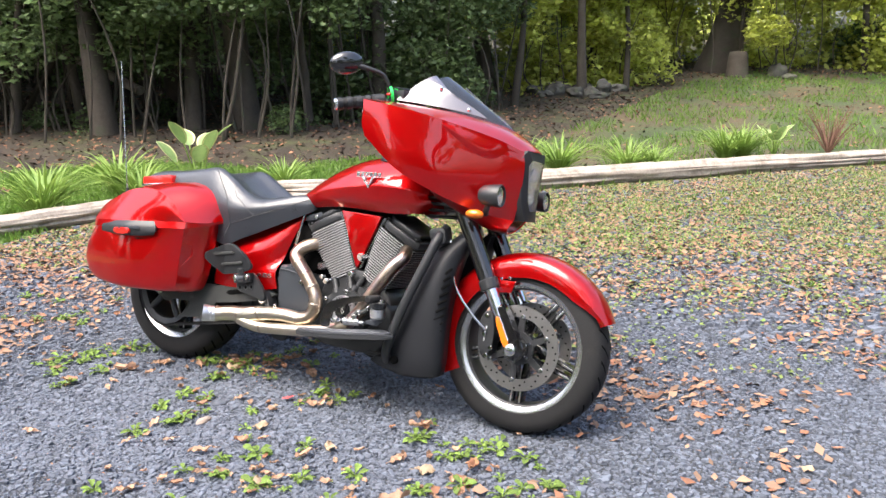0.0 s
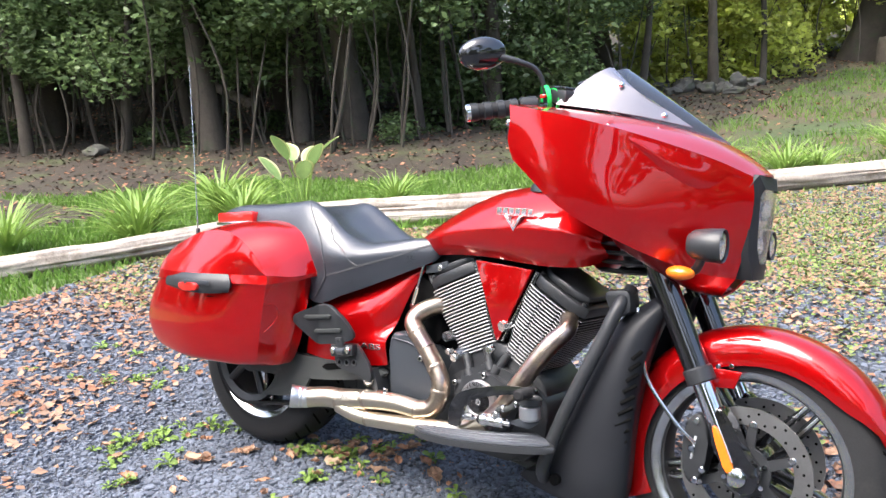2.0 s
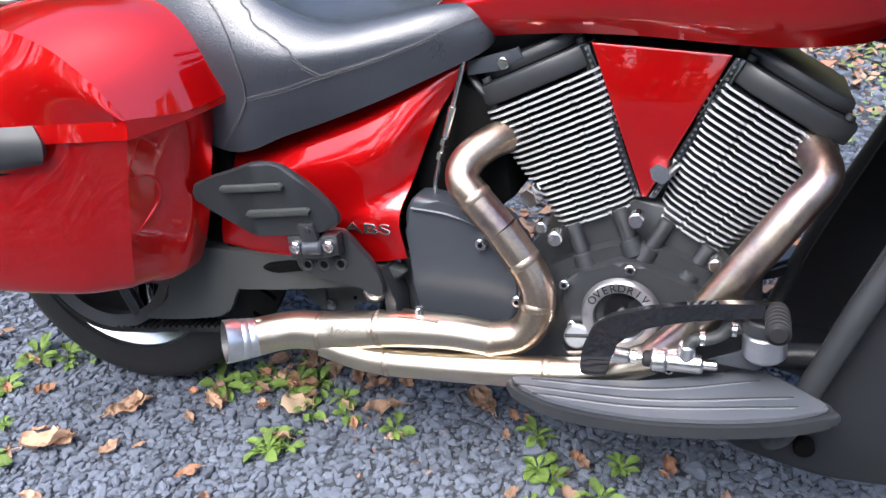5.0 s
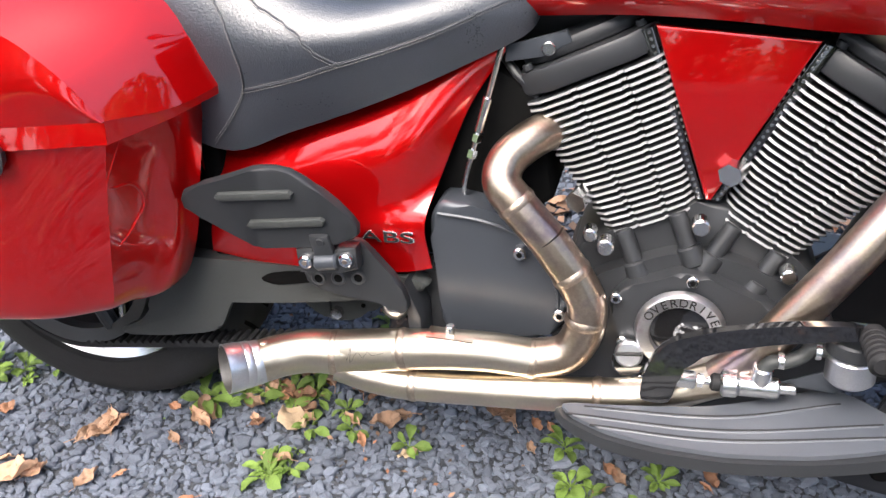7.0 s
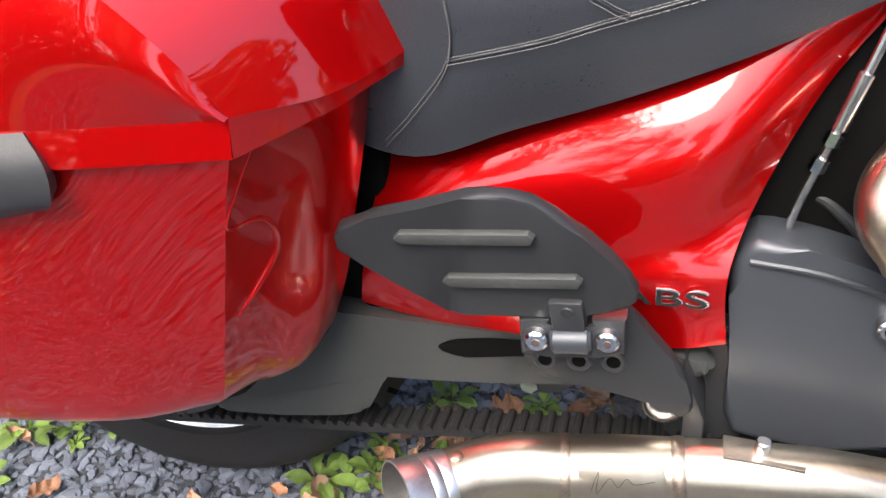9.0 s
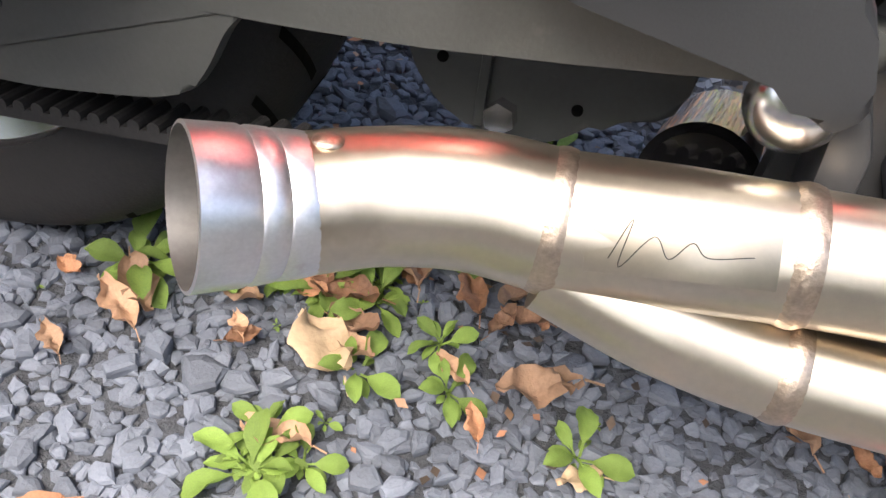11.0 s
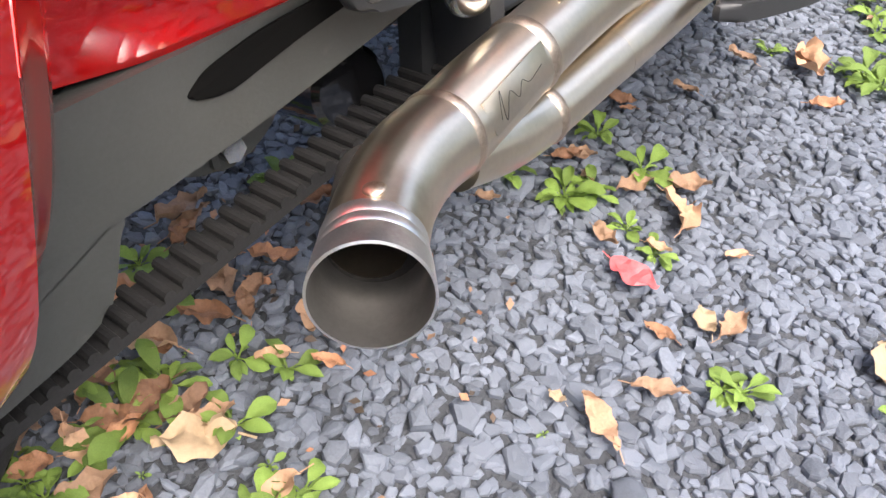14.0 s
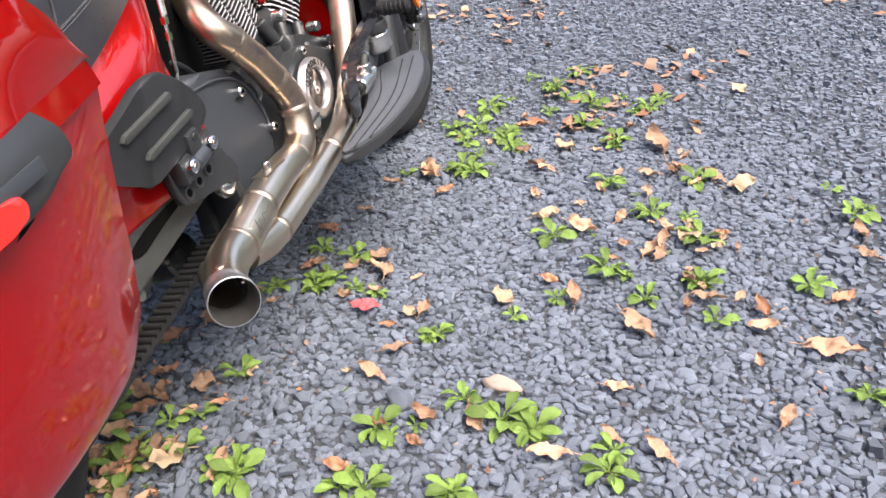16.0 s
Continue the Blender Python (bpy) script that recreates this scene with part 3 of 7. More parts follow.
# fuel tank
top = [(0.545, 0, 0.700), (0.62, 0, 0.752), (0.70, 0, 0.806), (0.80, 0, 0.858), (0.90, 0, 0.893), (1.0, 0, 0.908), (1.08, 0, 0.900), (1.15, 0, 0.868), (1.195, 0, 0.815)]
wide = [0.045, 0.085, 0.120, 0.150, 0.168, 0.174, 0.170, 0.150, 0.115]
mid = [0.695, 0.725, 0.745, 0.765, 0.780, 0.788, 0.788, 0.782, 0.770]
low = [0.680, 0.688, 0.696, 0.705, 0.706, 0.700, 0.698, 0.706, 0.730]
curves = [top]
for f_y, pick in ((0.50, 0.88), (0.86, 0.45), (1.0, 0.10), (1.0, -0.12), (0.93, -0.6), (0.78, -1.0)):
    c = []
    for i, (x, _, zt) in enumerate(top):
        z = mid[i] + (zt - mid[i]) * pick if pick > 0 else mid[i] + (mid[i] - low[i]) * pick
        c.append((x + (0.012 if pick < -0.5 and i > 6 else 0), -wide[i] * f_y, z))
    curves.append(c)
half = surface(curves, 5, 4)
tank_bm = join(half.copy(), mirror_y(half))
half.free()
bmesh.ops.remove_doubles(tank_bm, verts=tank_bm.verts, dist=1e-4)
tank = part("fuel_tank", tank_bm, RED, bike, "candy red teardrop fuel tank", sharp=50)
part("tank_underside", plate([(0.66, 0.694), (0.80, 0.711), (1.0, 0.706), (1.15, 0.714), (1.18, 0.74), (0.90, 0.76), (0.7, 0.73)], -0.085, 0.085, 0.01), BLACK, tank)
part("tank_front_cap", ball((1.165, 0, 0.772), 0.1, (0.42, 1.12, 0.85)), RED, tank)
for y in (-0.062, 0.062):
    cap = part("fuel_cap", lathe([(0.001, 0.012), (0.030, 0.012), (0.040, 0.009), (0.045, 0.002), (0.047, -0.012)], 40, (1.01, y, 0.897), axis="z"),
               BLACK, tank, "black flush fuel cap")
    # slot drawn as a black bar, its shade in the colour
    part("cap_slot", block((0.045, 0.008, 0.003), (1.01, y, 0.910), 0.001), PAINTED_DARK, cap)

from mathutils import bvhtree

# seat
def sheet_pair(curves, n=5, m=4):
    h = surface(curves, n, m)
    b = join(h.copy(), mirror_y(h))
    h.free()
    bmesh.ops.remove_doubles(b, verts=b.verts, dist=1e-4)
    return b


xs = [-0.215, -0.19, -0.10, 0.03, 0.15, 0.235, 0.31, 0.39, 0.47, 0.55, 0.62, 0.672, 0.690, 0.694]
zc = [0.735, 0.778, 0.802, 0.808, 0.806, 0.785, 0.735, 0.696, 0.688, 0.705, 0.728, 0.735, 0.722, 0.702]
ze = [0.730, 0.768, 0.790, 0.798, 0.812, 0.822, 0.785, 0.735, 0.715, 0.724, 0.736, 0.736, 0.722, 0.702]
wt = [0.090, 0.110, 0.130, 0.140, 0.142, 0.140, 0.140, 0.142, 0.140, 0.130, 0.114, 0.096, 0.082, 0.070]
ws = [0.095, 0.122, 0.150, 0.164, 0.172, 0.182, 0.190, 0.192, 0.184, 0.164, 0.138, 0.112, 0.094, 0.074]
zm = [0.722, 0.745, 0.752, 0.752, 0.740, 0.722, 0.694, 0.676, 0.680, 0.694, 0.708, 0.712, 0.708, 0.702]
zl = [0.700, 0.690, 0.670, 0.640, 0.595, 0.540, 0.520, 0.550, 0.580, 0.613, 0.645, 0.670, 0.684, 0.700]
wl = [0.095, 0.115, 0.130, 0.142, 0.150, 0.160, 0.160, 0.158, 0.155, 0.146, 0.128, 0.108, 0.092, 0.072]
seat_curves = [[(x, 0, z) for x, z in zip(xs, zc)],
               [(x, -0.55 * w, z + 0.35 * (e - z)) for x, z, w, e in zip(xs, zc, wt, ze)],
               [(x, -w, e) for x, w, e in zip(xs, wt, ze)],
               [(x, -w, z) for x, w, z in zip(xs, ws, zm)],
               [(x, -(a + b) / 2 - 0.004, (z + q) / 2) for x, a, b, z, q in zip(xs, ws, wl, zm, zl)],
               [(x, -w, z) for x, w, z in zip(xs, wl, zl)]]
seat_bm = sheet_pair(seat_curves)
seat_tree = bvhtree.BVHTree.FromBMesh(seat_bm)
seat = part("seat", seat_bm, LEATHER, bike, "black vinyl two-up seat with stitched seams", sharp=70)


def seam(curve, name="seam"):
    """A double row of small stitches along a way."""
    way = []
    for p in spline(curve, 10):
        hit, nrm, _, _ = seat_tree.find_nearest(p)
        way.append(hit + nrm * (0.0006 if nrm.y < 0 else -0.0006))
    part(name, tube([p for p in way], 0.0010, 6, 1, smooth=False), LEATHER, seat)
    b = bmesh.new()
    for side in (-1, 1):
        for p, q in zip(way, way[1:]):
            d = (q - p)
            o = Vector((0, -0.0016, 0.0026 * side))
            rod(p + o + d * 0.1, p + o + d * 0.50, 0.0005, 5, bm=b)
            rod(p + o + d * 0.62, p + o + d * 0.98, 0.0005, 5, bm=b)
    tagged(part("stitching", b, THREAD, seat, keep=True), kind="stuff")


seam([(0.225, -0.13, 0.822), (0.275, -0.163, 0.770), (0.322, -0.176, 0.710), (0.345, -0.18, 0.656), (0.343, -0.18, 0.607), (0.316, -0.175, 0.565), (0.286, -0.168, 0.530)])
seam([(0.343, -0.181, 0.607), (0.41, -0.183, 0.625), (0.471, -0.183, 0.645), (0.579, -0.155, 0.682), (0.63, -0.132, 0.704), (0.680, -0.100, 0.722)])
seam([(0.300, -0.12, 0.762), (0.356, -0.150, 0.705), (0.381, -0.160, 0.692), (0.430, -0.172, 0.670), (0.471, -0.183, 0.645)])

# side cover with the raised letters
def side_cover(s):
    upper = [(0.271, 0.512), (0.345, 0.543), (0.45, 0.583), (0.56, 0.628), (0.668, 0.674)]
    shoulder = [(0.267, 0.490), (0.342, 0.519), (0.447, 0.556), (0.553, 0.598), (0.652, 0.648)]
    second = [(0.260, 0.453), (0.335, 0.476), (0.44, 0.503), (0.540, 0.538), (0.612, 0.582)]
    third = [(0.252, 0.406), (0.33, 0.425), (0.44, 0.440), (0.522, 0.464), (0.578, 0.492)]
    fourth = [(0.248, 0.386), (0.33, 0.397), (0.44, 0.410), (0.515, 0.424), (0.563, 0.436)]
    lowest = [(0.244, 0.356), (0.33, 0.350), (0.45, 0.354), (0.53, 0.362), (0.571, 0.370)]
    ys = [(0.106, 0.110, 0.112, 0.106, 0.088), (0.120, 0.125, 0.127, 0.121, 0.096), (0.138, 0.145, 0.149, 0.144, 0.104), (0.142, 0.148, 0.152, 0.146, 0.118),
          (0.142, 0.150, 0.156, 0.156, 0.150), (0.138, 0.145, 0.150, 0.150, 0.145)]
    cs = [[(x, s * y, z) for (x, z), y in zip(c, yy)] for c, yy in zip((upper, shoulder, second, third, fourth, lowest), ys)]
    return part("side_cover", thicken(surface(cs, 6, 5), 0.004), RED, bike, "candy red side cover", sharp=50)


cover_r = side_cover(-1)
side_cover(1)
UPRIGHT = Matrix.Rotation(radians(90), 4, "X")
badge = letters("ABS", 0.0235, Matrix.Translation((0.5145, -0.1585, 0.4160)) @ Matrix.Rotation(radians(-3), 4, "Y") @ UPRIGHT @ Matrix.Diagonal((1.95, 1, 1, 1)),
                cover_r, "abs_badge_edge", SILVER_BADGE, 0.0008)
letters("ABS", 0.0212, Matrix.Translation((0.5145, -0.1597, 0.4160)) @ Matrix.Rotation(radians(-3), 4, "Y") @ UPRIGHT @ Matrix.Diagonal((2.05, 1, 1, 1)),
        cover_r, "abs_badge", LETTER_DARK, 0.0008)

# panniers
def pannier(s):
    def ring(z, back, fore, xc, yc, out, inn, rise=0.0):
        w = out - inn
        k = [(back + 0.03, inn), (back, inn + w * 0.25), (back + 0.012, inn + w * 0.70), (back + 0.06, inn + w * 0.90), (-0.06, out), (0.085, out - (out - yc) * 0.40), (xc, yc),
             (xc + (fore - xc) * 0.42, yc - (yc - inn) * 0.40), (fore - 0.004, inn + 0.035), (fore, inn)]
        up = [0.0] * 7 + [0.3 * rise, 0.8 * rise, rise]
        return [Vector((x, s * y, z + 0.045 * x * (z > 0.5) + u)) for (x, y), u in zip(k, up)]
    levels = [(0.312, -0.10, 0.150, 0.118, 0.252, 0.305, 0.20), (0.319, -0.19, 0.198, 0.152, 0.268, 0.336, 0.18), (0.340, -0.275, 0.222, 0.172, 0.278, 0.350, 0.172),
              (0.40, -0.312, 0.244, 0.188, 0.288, 0.363, 0.17), (0.46, -0.308, 0.256, 0.201, 0.294, 0.368, 0.17), (0.52, -0.290, 0.270, 0.217, 0.302, 0.367, 0.17),
              (0.562, -0.270, 0.282, 0.229, 0.307, 0.364, 0.17, 0.028)]
    rows = [ring(*v) for v in levels]
    rows = list(zip(*[spline([r[i] for r in rows], 4) for i in range(len(rows[0]))]))
    rows = [spline([*r[:7]], 4) + spline(r[6:], 3)[1:] for r in rows]
    shell = skin(rows, True, True)
    shell.verts.ensure_lookup_table()
    n, last = len(rows[0]), len(rows) - 1
    loose = [v for v in shell.verts if 0 < v.index // n < last and v.index % n not in (24, n - 1, 0)]
    for _ in range(8):
        bmesh.ops.smooth_vert(shell, verts=loose, factor=0.5, use_axis_x=True, use_axis_y=True, use_axis_z=True)
    skin_tree = bvhtree.BVHTree.FromBMesh(shell)
    box = part("pannier", shell, RED, bike, "candy red hard pannier with a hinged lid", sharp=28)
    # lid: a sloping rim, a cheek up to an arched ridge, then the crown over to the seat
    base = [(-0.268, 0.290), (-0.24, 0.337), (-0.15, 0.360), (-0.05, 0.368), (0.055, 0.356), (0.135, 0.337), (0.192, 0.321), (0.2325, 0.309)]
    ridge_z = [0.575, 0.628, 0.675, 0.712, 0.721, 0.698, 0.655, 0.602]
    ridge_y = [0.281, 0.300, 0.311, 0.318, 0.323, 0.324, 0.319, 0.3045]
    b = [(x, s * y, 0.563 + 0.045 * x) for x, y in base]
    rim = [(x - 0.001, s * (y - 0.004), 0.589 + 0.045 * x) for x, y in base]
    r = [(x, s * y, z) for (x, _), y, z in zip(base, ridge_y, ridge_z)]
    r[-1] = (0.2315, s * 0.3045, 0.6005)
    cheek_mid = [((p[0] + q[0]) / 2, p[1] * 0.42 + q[1] * 0.58 + s * 0.006, p[2] * 0.5 + q[2] * 0.5) for p, q in zip(rim, r)]
    crown_x = [-0.265, -0.215, -0.13, -0.02, 0.100, 0.198, 0.252, 0.280]
    crown_z = [0.583, 0.645, 0.698, 0.740, 0.754, 0.730, 0.680, 0.600]
    inner_x = [-0.262, -0.21, -0.12, 0.0, 0.125, 0.230, 0.290, 0.317]
    inner_z = [0.583, 0.645, 0.700, 0.745, 0.758, 0.738, 0.690, 0.616]
    c = [(x, s * 0.240, z) for x, z in zip(crown_x, crown_z)]
    d = [(x, s * 0.168, z) for x, z in zip(inner_x, inner_z)]
    crown = surface([r, c, d], 5, 5)
    inside_v = [v for v in crown.verts if not v.is_boundary]
    for _ in range(14):
        bmesh.ops.smooth_vert(crown, verts=inside_v, factor=0.5, use_axis_x=True, use_axis_y=True, use_axis_z=True)
    lid = part("lid", join(surface([b, rim], 5, 2), surface([rim, cheek_mid, r], 5, 4), crown), RED, box, "domed red lid", sharp=52)
    close = [[(x, s * y, z) for (x, y, z) in ((px, 0.168, pz), (px, 0.168, 0.56))] for px, pz in zip(inner_x, inner_z)]
    part("lid_inner_wall", skin(close), BLACK_PLASTIC, lid)
    part("lid_front_wall", skin([[(0.2313, s * 0.3045, 0.6003), (0.280, s * 0.240, 0.600), (0.317, s * 0.168, 0.616)],
                                 [(0.2330, s * 0.3085, 0.5735), (0.2775, s * 0.240, 0.587), (0.3135, s * 0.168, 0.604)]]), RED, lid)
    # moulded step down the front corner
    step = [(0.240, 0.290, 0.572), (0.228, 0.298, 0.540), (0.218, 0.300, 0.513), (0.234, 0.276, 0.508), (0.240, 0.262, 0.492), (0.238, 0.258, 0.468), (0.226, 0.270, 0.442), (0.206, 0.282, 0.424)]
    seat_on = [skin_tree.find_nearest(Vector((x, s * y, z)))[0] for x, y, z in step]
    part("moulded_step", tube(seat_on, [0.001, 0.0015, 0.0015, 0.002, 0.0025, 0.003, 0.0025, 0.0008], 10, 5), RED, box)
    # latch
    plate_l = surface([[(-0.165, s * 0.350, 0.576), (-0.036, s * 0.370, 0.587), (0.046, s * 0.360, 0.591), (0.104, s * 0.343, 0.594)],
                       [(-0.172, s * 0.356, 0.560), (-0.036, s * 0.382, 0.567), (0.046, s * 0.371, 0.570), (0.119, s * 0.349, 0.572)],
                       [(-0.172, s * 0.357, 0.538), (-0.036, s * 0.384, 0.543), (0.046, s * 0.373, 0.545), (0.119, s * 0.351, 0.550)],
                       [(-0.160, s * 0.350, 0.528), (-0.036, s * 0.376, 0.529), (0.046, s * 0.366, 0.531), (0.108, s * 0.344, 0.539)]], 4, 4)
    latch = part("latch", thicken(plate_l, 0.012), BLACK, box, "black latch bar with a red reflector")
    # black sheet painting the shade of the recess below the latch
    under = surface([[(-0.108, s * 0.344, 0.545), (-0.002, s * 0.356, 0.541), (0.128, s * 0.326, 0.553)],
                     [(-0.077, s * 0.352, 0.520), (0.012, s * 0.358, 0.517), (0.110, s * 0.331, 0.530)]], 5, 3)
    part("latch_recess", thicken(under, 0.005), PAINTED_DARK, latch)
    lens = plate([(-0.066, 0.557), (0.013, 0.561), (0.019, 0.549), (0.011, 0.536), (-0.061, 0.533), (-0.069, 0.545)], s * 0.372, s * 0.391, 0.003, 2, 2)
    part("reflector", lens, RED_LENS, latch, "red reflector")
    part("brand_bar", block((0.100, 0.002, 0.014), (0.010, s * 0.3845, 0.562), 0.0005, pose(0, 0, 0, 0, -2, s * -8)), GREY_COVER, latch)
    return box


for s in (-1, 1):
    pannier(s)
# added black block: the shade between the panniers as a solid
part("pannier_gap", block((0.03, 0.266, 0.24), (0.258, 0, 0.45), 0.008), PAINTED_DARK, bike)

# rear mudguard, tail lamp, aerial
rows = []
for k in range(19):
    a = radians(28 + 150 * k / 18)
    r = 0.36 + 0.05 * math.sin(radians(150 * k / 18))
    rows.append([(REAR_C[0] - 0.02 + r * math.cos(a) * 0.95, y, REAR_C[2] + (r - abs(y) * 0.35) * math.sin(a)) for y in (-0.12, -0.10, -0.05, 0, 0.05, 0.10, 0.12)])
part("rear_mudguard", thicken(skin(rows), 0.004), RED, bike, "candy red rear mudguard")
for s in (-1, 1):
    lamp_side = part("tail_lamp", block((0.165, 0.045, 0.034), (-0.066, s * 0.160, 0.757), 0.006, pose(0, 0, 0, 0, -5, 0)), RED_LENS, bike, "red tail lamp lens")
    part("lamp_rim", block((0.172, 0.05, 0.010), (-0.066, s * 0.160, 0.738), 0.003, pose(0, 0, 0, 0, -5, 0)), CHROME, lamp_side)
aerial = part("aerial", tube([(-0.16, -0.25, 0.70), (-0.195, -0.25, 0.95), (-0.238, -0.25, 1.24)], [0.0022, 0.0016, 0.0010], 8), ALLOY, bike, "thin whip aerial")
part("aerial_base", rod((-0.157, -0.25, 0.675), (-0.160, -0.25, 0.715), 0.007, 12, 0.002), BLACK, aerial)

# ---- engine ----
crank = part("crankcase", plate([(0.735, 0.20), (0.80, 0.185), (1.0, 0.175), (1.075, 0.21), (1.085, 0.34), (1.03, 0.385), (0.945, 0.418), (0.88, 0.420), (0.80, 0.385), (0.73, 0.34)],
                                -0.125, 0.14, 0.014, 3, 3), BLACK, bike, "satin black crankcase")
part("case_deck", plate([(0.74, 0.30), (1.07, 0.30), (1.06, 0.385), (1.01, 0.425), (0.945, 0.478), (0.88, 0.478), (0.80, 0.430), (0.75, 0.40)], -0.098, 0.12, 0.008, 2, 2), BLACK, crank)
part("frame_spine", tube([(0.42, 0, 0.60), (0.62, 0, 0.685), (0.95, 0, 0.72), (1.20, 0, 0.80)], 0.05, 16), BLACK, bike)
# added black slab, painted shade for the open space inside the frame
part("frame_fill", plate([(0.30, 0.36), (0.60, 0.36), (0.72, 0.46), (0.70, 0.60), (0.62, 0.64), (0.32, 0.52)], -0.09, 0.09, 0.01), PAINTED_DARK, bike)


def cylinder(base, top, wb, wt, count, name):
    """A finned barrel between two points of the mid plane, its fins widening upwards."""
    b, t = Vector((base[0], 0, base[1])), Vector((top[0], 0, top[1]))
    up = (t - b).normalized()
    side = Vector((0, 1, 0)).cross(up)
    L = (t - b).length
    M = Matrix(((side.x, 0, up.x, b.x), (side.y, 1, up.y, b.y), (side.z, 0, up.z, b.z), (0, 0, 0, 1)))
    barrel = part(name, rod((0, 0, -0.03), (0, 0, L), 0.05, 28), BLACK, bike, "black engine cylinder with polished fin edges", M)
    for k in range(count):
        u = (k + 0.5) / count
        w = (wb + (wt - wb) * min(1, u * 1.25)) / 2
        d = 0.106 + 0.008 * min(1, u * 1.3)
        z0 = L * u
        ol = [(-w, -d * 0.84), (-w * 0.80, -d * 0.96), (-w * 0.36, -d), (-w * 0.33, -d * 0.965), (-w * 0.27, -d * 0.965), (-w * 0.24, -d), (w * 0.30, -d), (w * 0.33, -d * 0.965),
              (w * 0.39, -d * 0.965), (w * 0.42, -d), (w * 0.80, -d * 0.96), (w, -d * 0.84),
              (w, d * 0.82), (w * 0.6, d), (-w * 0.6, d), (-w, d * 0.8)]
        bm = bmesh.new()
        th = 0.0020
        rim_t = 0.0017
        rings = [[bm.verts.new((x * q, y * q, z0 + z)) for x, y in ol] for q, z in ((0.975, -th), (1.0, -rim_t), (1.0, rim_t), (0.975, th))]
        n = len(ol)
        for a, c in zip(rings, rings[1:]):
            for i in range(n):
                j = (i + 1) % n
                bm.faces.new((a[i], a[j], c[j], c[i])).material_index = int(a is rings[1])
        bm.faces.new(rings[0][::-1]), bm.faces.new(rings[3])
        part("fin", bm, BLACK, barrel, extra=(FIN_EDGE,))
    # rocker cover
    w, d = wt / 2, 0.112
    cap = part("rocker_cover", plate([(-w, -d * 0.8), (-w * 0.6, -d), (w * 0.6, -d), (w, -d * 0.8), (w, d * 0.8), (w * 0.6, d), (-w * 0.6, d), (-w, d * 0.8)],
                                     L + 0.002, L + 0.034, 0.006, 2, 0, "xy"), BLACK, barrel, "satin black rocker cover")
    part("rocker_top", plate([(-w * 0.86, -d * 0.7), (-w * 0.5, -d * 0.88), (w * 0.45, -d * 0.88), (w * 0.8, -d * 0.7), (w * 0.8, d * 0.7), (-w * 0.86, d * 0.7)],
                             L + 0.034, L + 0.056, 0.008, 2, 0, "xy"), BLACK, cap)
    for x, y in ((-w * 0.8, -d * 0.84), (w * 0.8, -d * 0.84), (-w * 0.78, -d * 0.6), (w * 0.78, -d * 0.6)):
        part("cover_bolt", rod((x, y, L + 0.034), (x, y, L + 0.042), 0.0065, 12, 0.001), BLACK, cap)
    # studs and tappet tubes at the foot
    for x in (-wb * 0.32, wb * 0.30):
        part("lifter_tube", rod((x, -0.116, -0.052), (x, -0.104, 0.006), 0.0115, 16, 0.002), BLACK, barrel)
        part("tube_foot", rod((x, -0.121, -0.062), (x, -0.116, -0.036), 0.0155, 16, 0.002), BLACK, barrel)
    return barrel


cylinder((0.848, 0.445), (0.763, 0.629), 0.113, 0.178, 22, "rear_cylinder")
cylinder((0.973, 0.433), (1.072, 0.610), 0.105, 0.176, 22, "front_cylinder")

# red wedge between the cylinders, with a toothed dark rim
wedge = part("vee_cover", plate([(0.828, 0.694), (1.007, 0.684), (0.914, 0.487), (0.907, 0.487)], -0.112, -0.098, 0.004), RED, bike, "red triangular cover between the cylinders")
for a, b in (((0.825, 0.689), (0.906, 0.484)), ((1.010, 0.679), (0.915, 0.484))):
    A, B = Vector((a[0], -0.096, a[1])), Vector((b[0], -0.096, b[1]))
    part("toothed_rim", plate([(a[0], a[1]), (a[0] + (0.014 if a[0] > 0.9 else -0.014), a[1] - 0.004), (b[0] + (0.01 if a[0] > 0.9 else -0.01), b[1]), (b[0], b[1])], -0.102, -0.085, 0.001),
         GLOSS_BLACK, wedge)
    teeth = bmesh.new()
    for k in range(26):
        p = A.lerp(B, (k + 0.5) / 26) + Vector((0.005 if a[0] > 0.9 else -0.005, 0, -0.001))
        rod(p + Vector((0, -0.0085, 0)), p + Vector((0, -0.002, 0)), 0.0022, 8, bm=teeth)
    tagged(part("rim_tooth", teeth, ALLOY, wedge, keep=True), kind="stuff")
# added black sheet giving the dark behind the wedge by colour
part("wedge_backing", plate([(0.81, 0.70), (1.01, 0.69), (0.92, 0.48), (0.89, 0.48)], -0.085, 0.085, 0.004), PAINTED_DARK, wedge)

# timing-side covers and the badge
cam_cover = part("cam_cover", plate([(0.803, 0.350), (0.822, 0.378), (0.858, 0.389), (0.888, 0.404), (0.912, 0.404), (0.952, 0.388), (0.998, 0.372), (1.022, 0.348), (0.995, 0.282), (0.96, 0.235), (0.86, 0.232), (0.828, 0.285)],
                                    -0.150, -0.12, 0.006, 2, 2), BLACK, crank, "satin black timing cover")
for x, z in ((0.813, 0.362), (0.903, 0.396), (1.005, 0.364), (0.826, 0.300), (0.985, 0.288), (0.852, 0.245), (0.966, 0.250)):
    b = part("cover_bolt", rod((x, -0.158, z), (x, -0.149, z), 0.0075, 16, 0.0015), ALLOY, cam_cover)
    # hex socket as a black disc, shade by colour
    part("socket", rod((x, -0.1586, z), (x, -0.1575, z), 0.0035, 6), PAINTED_DARK, b)
BC = (0.895, -0.155, 0.327)
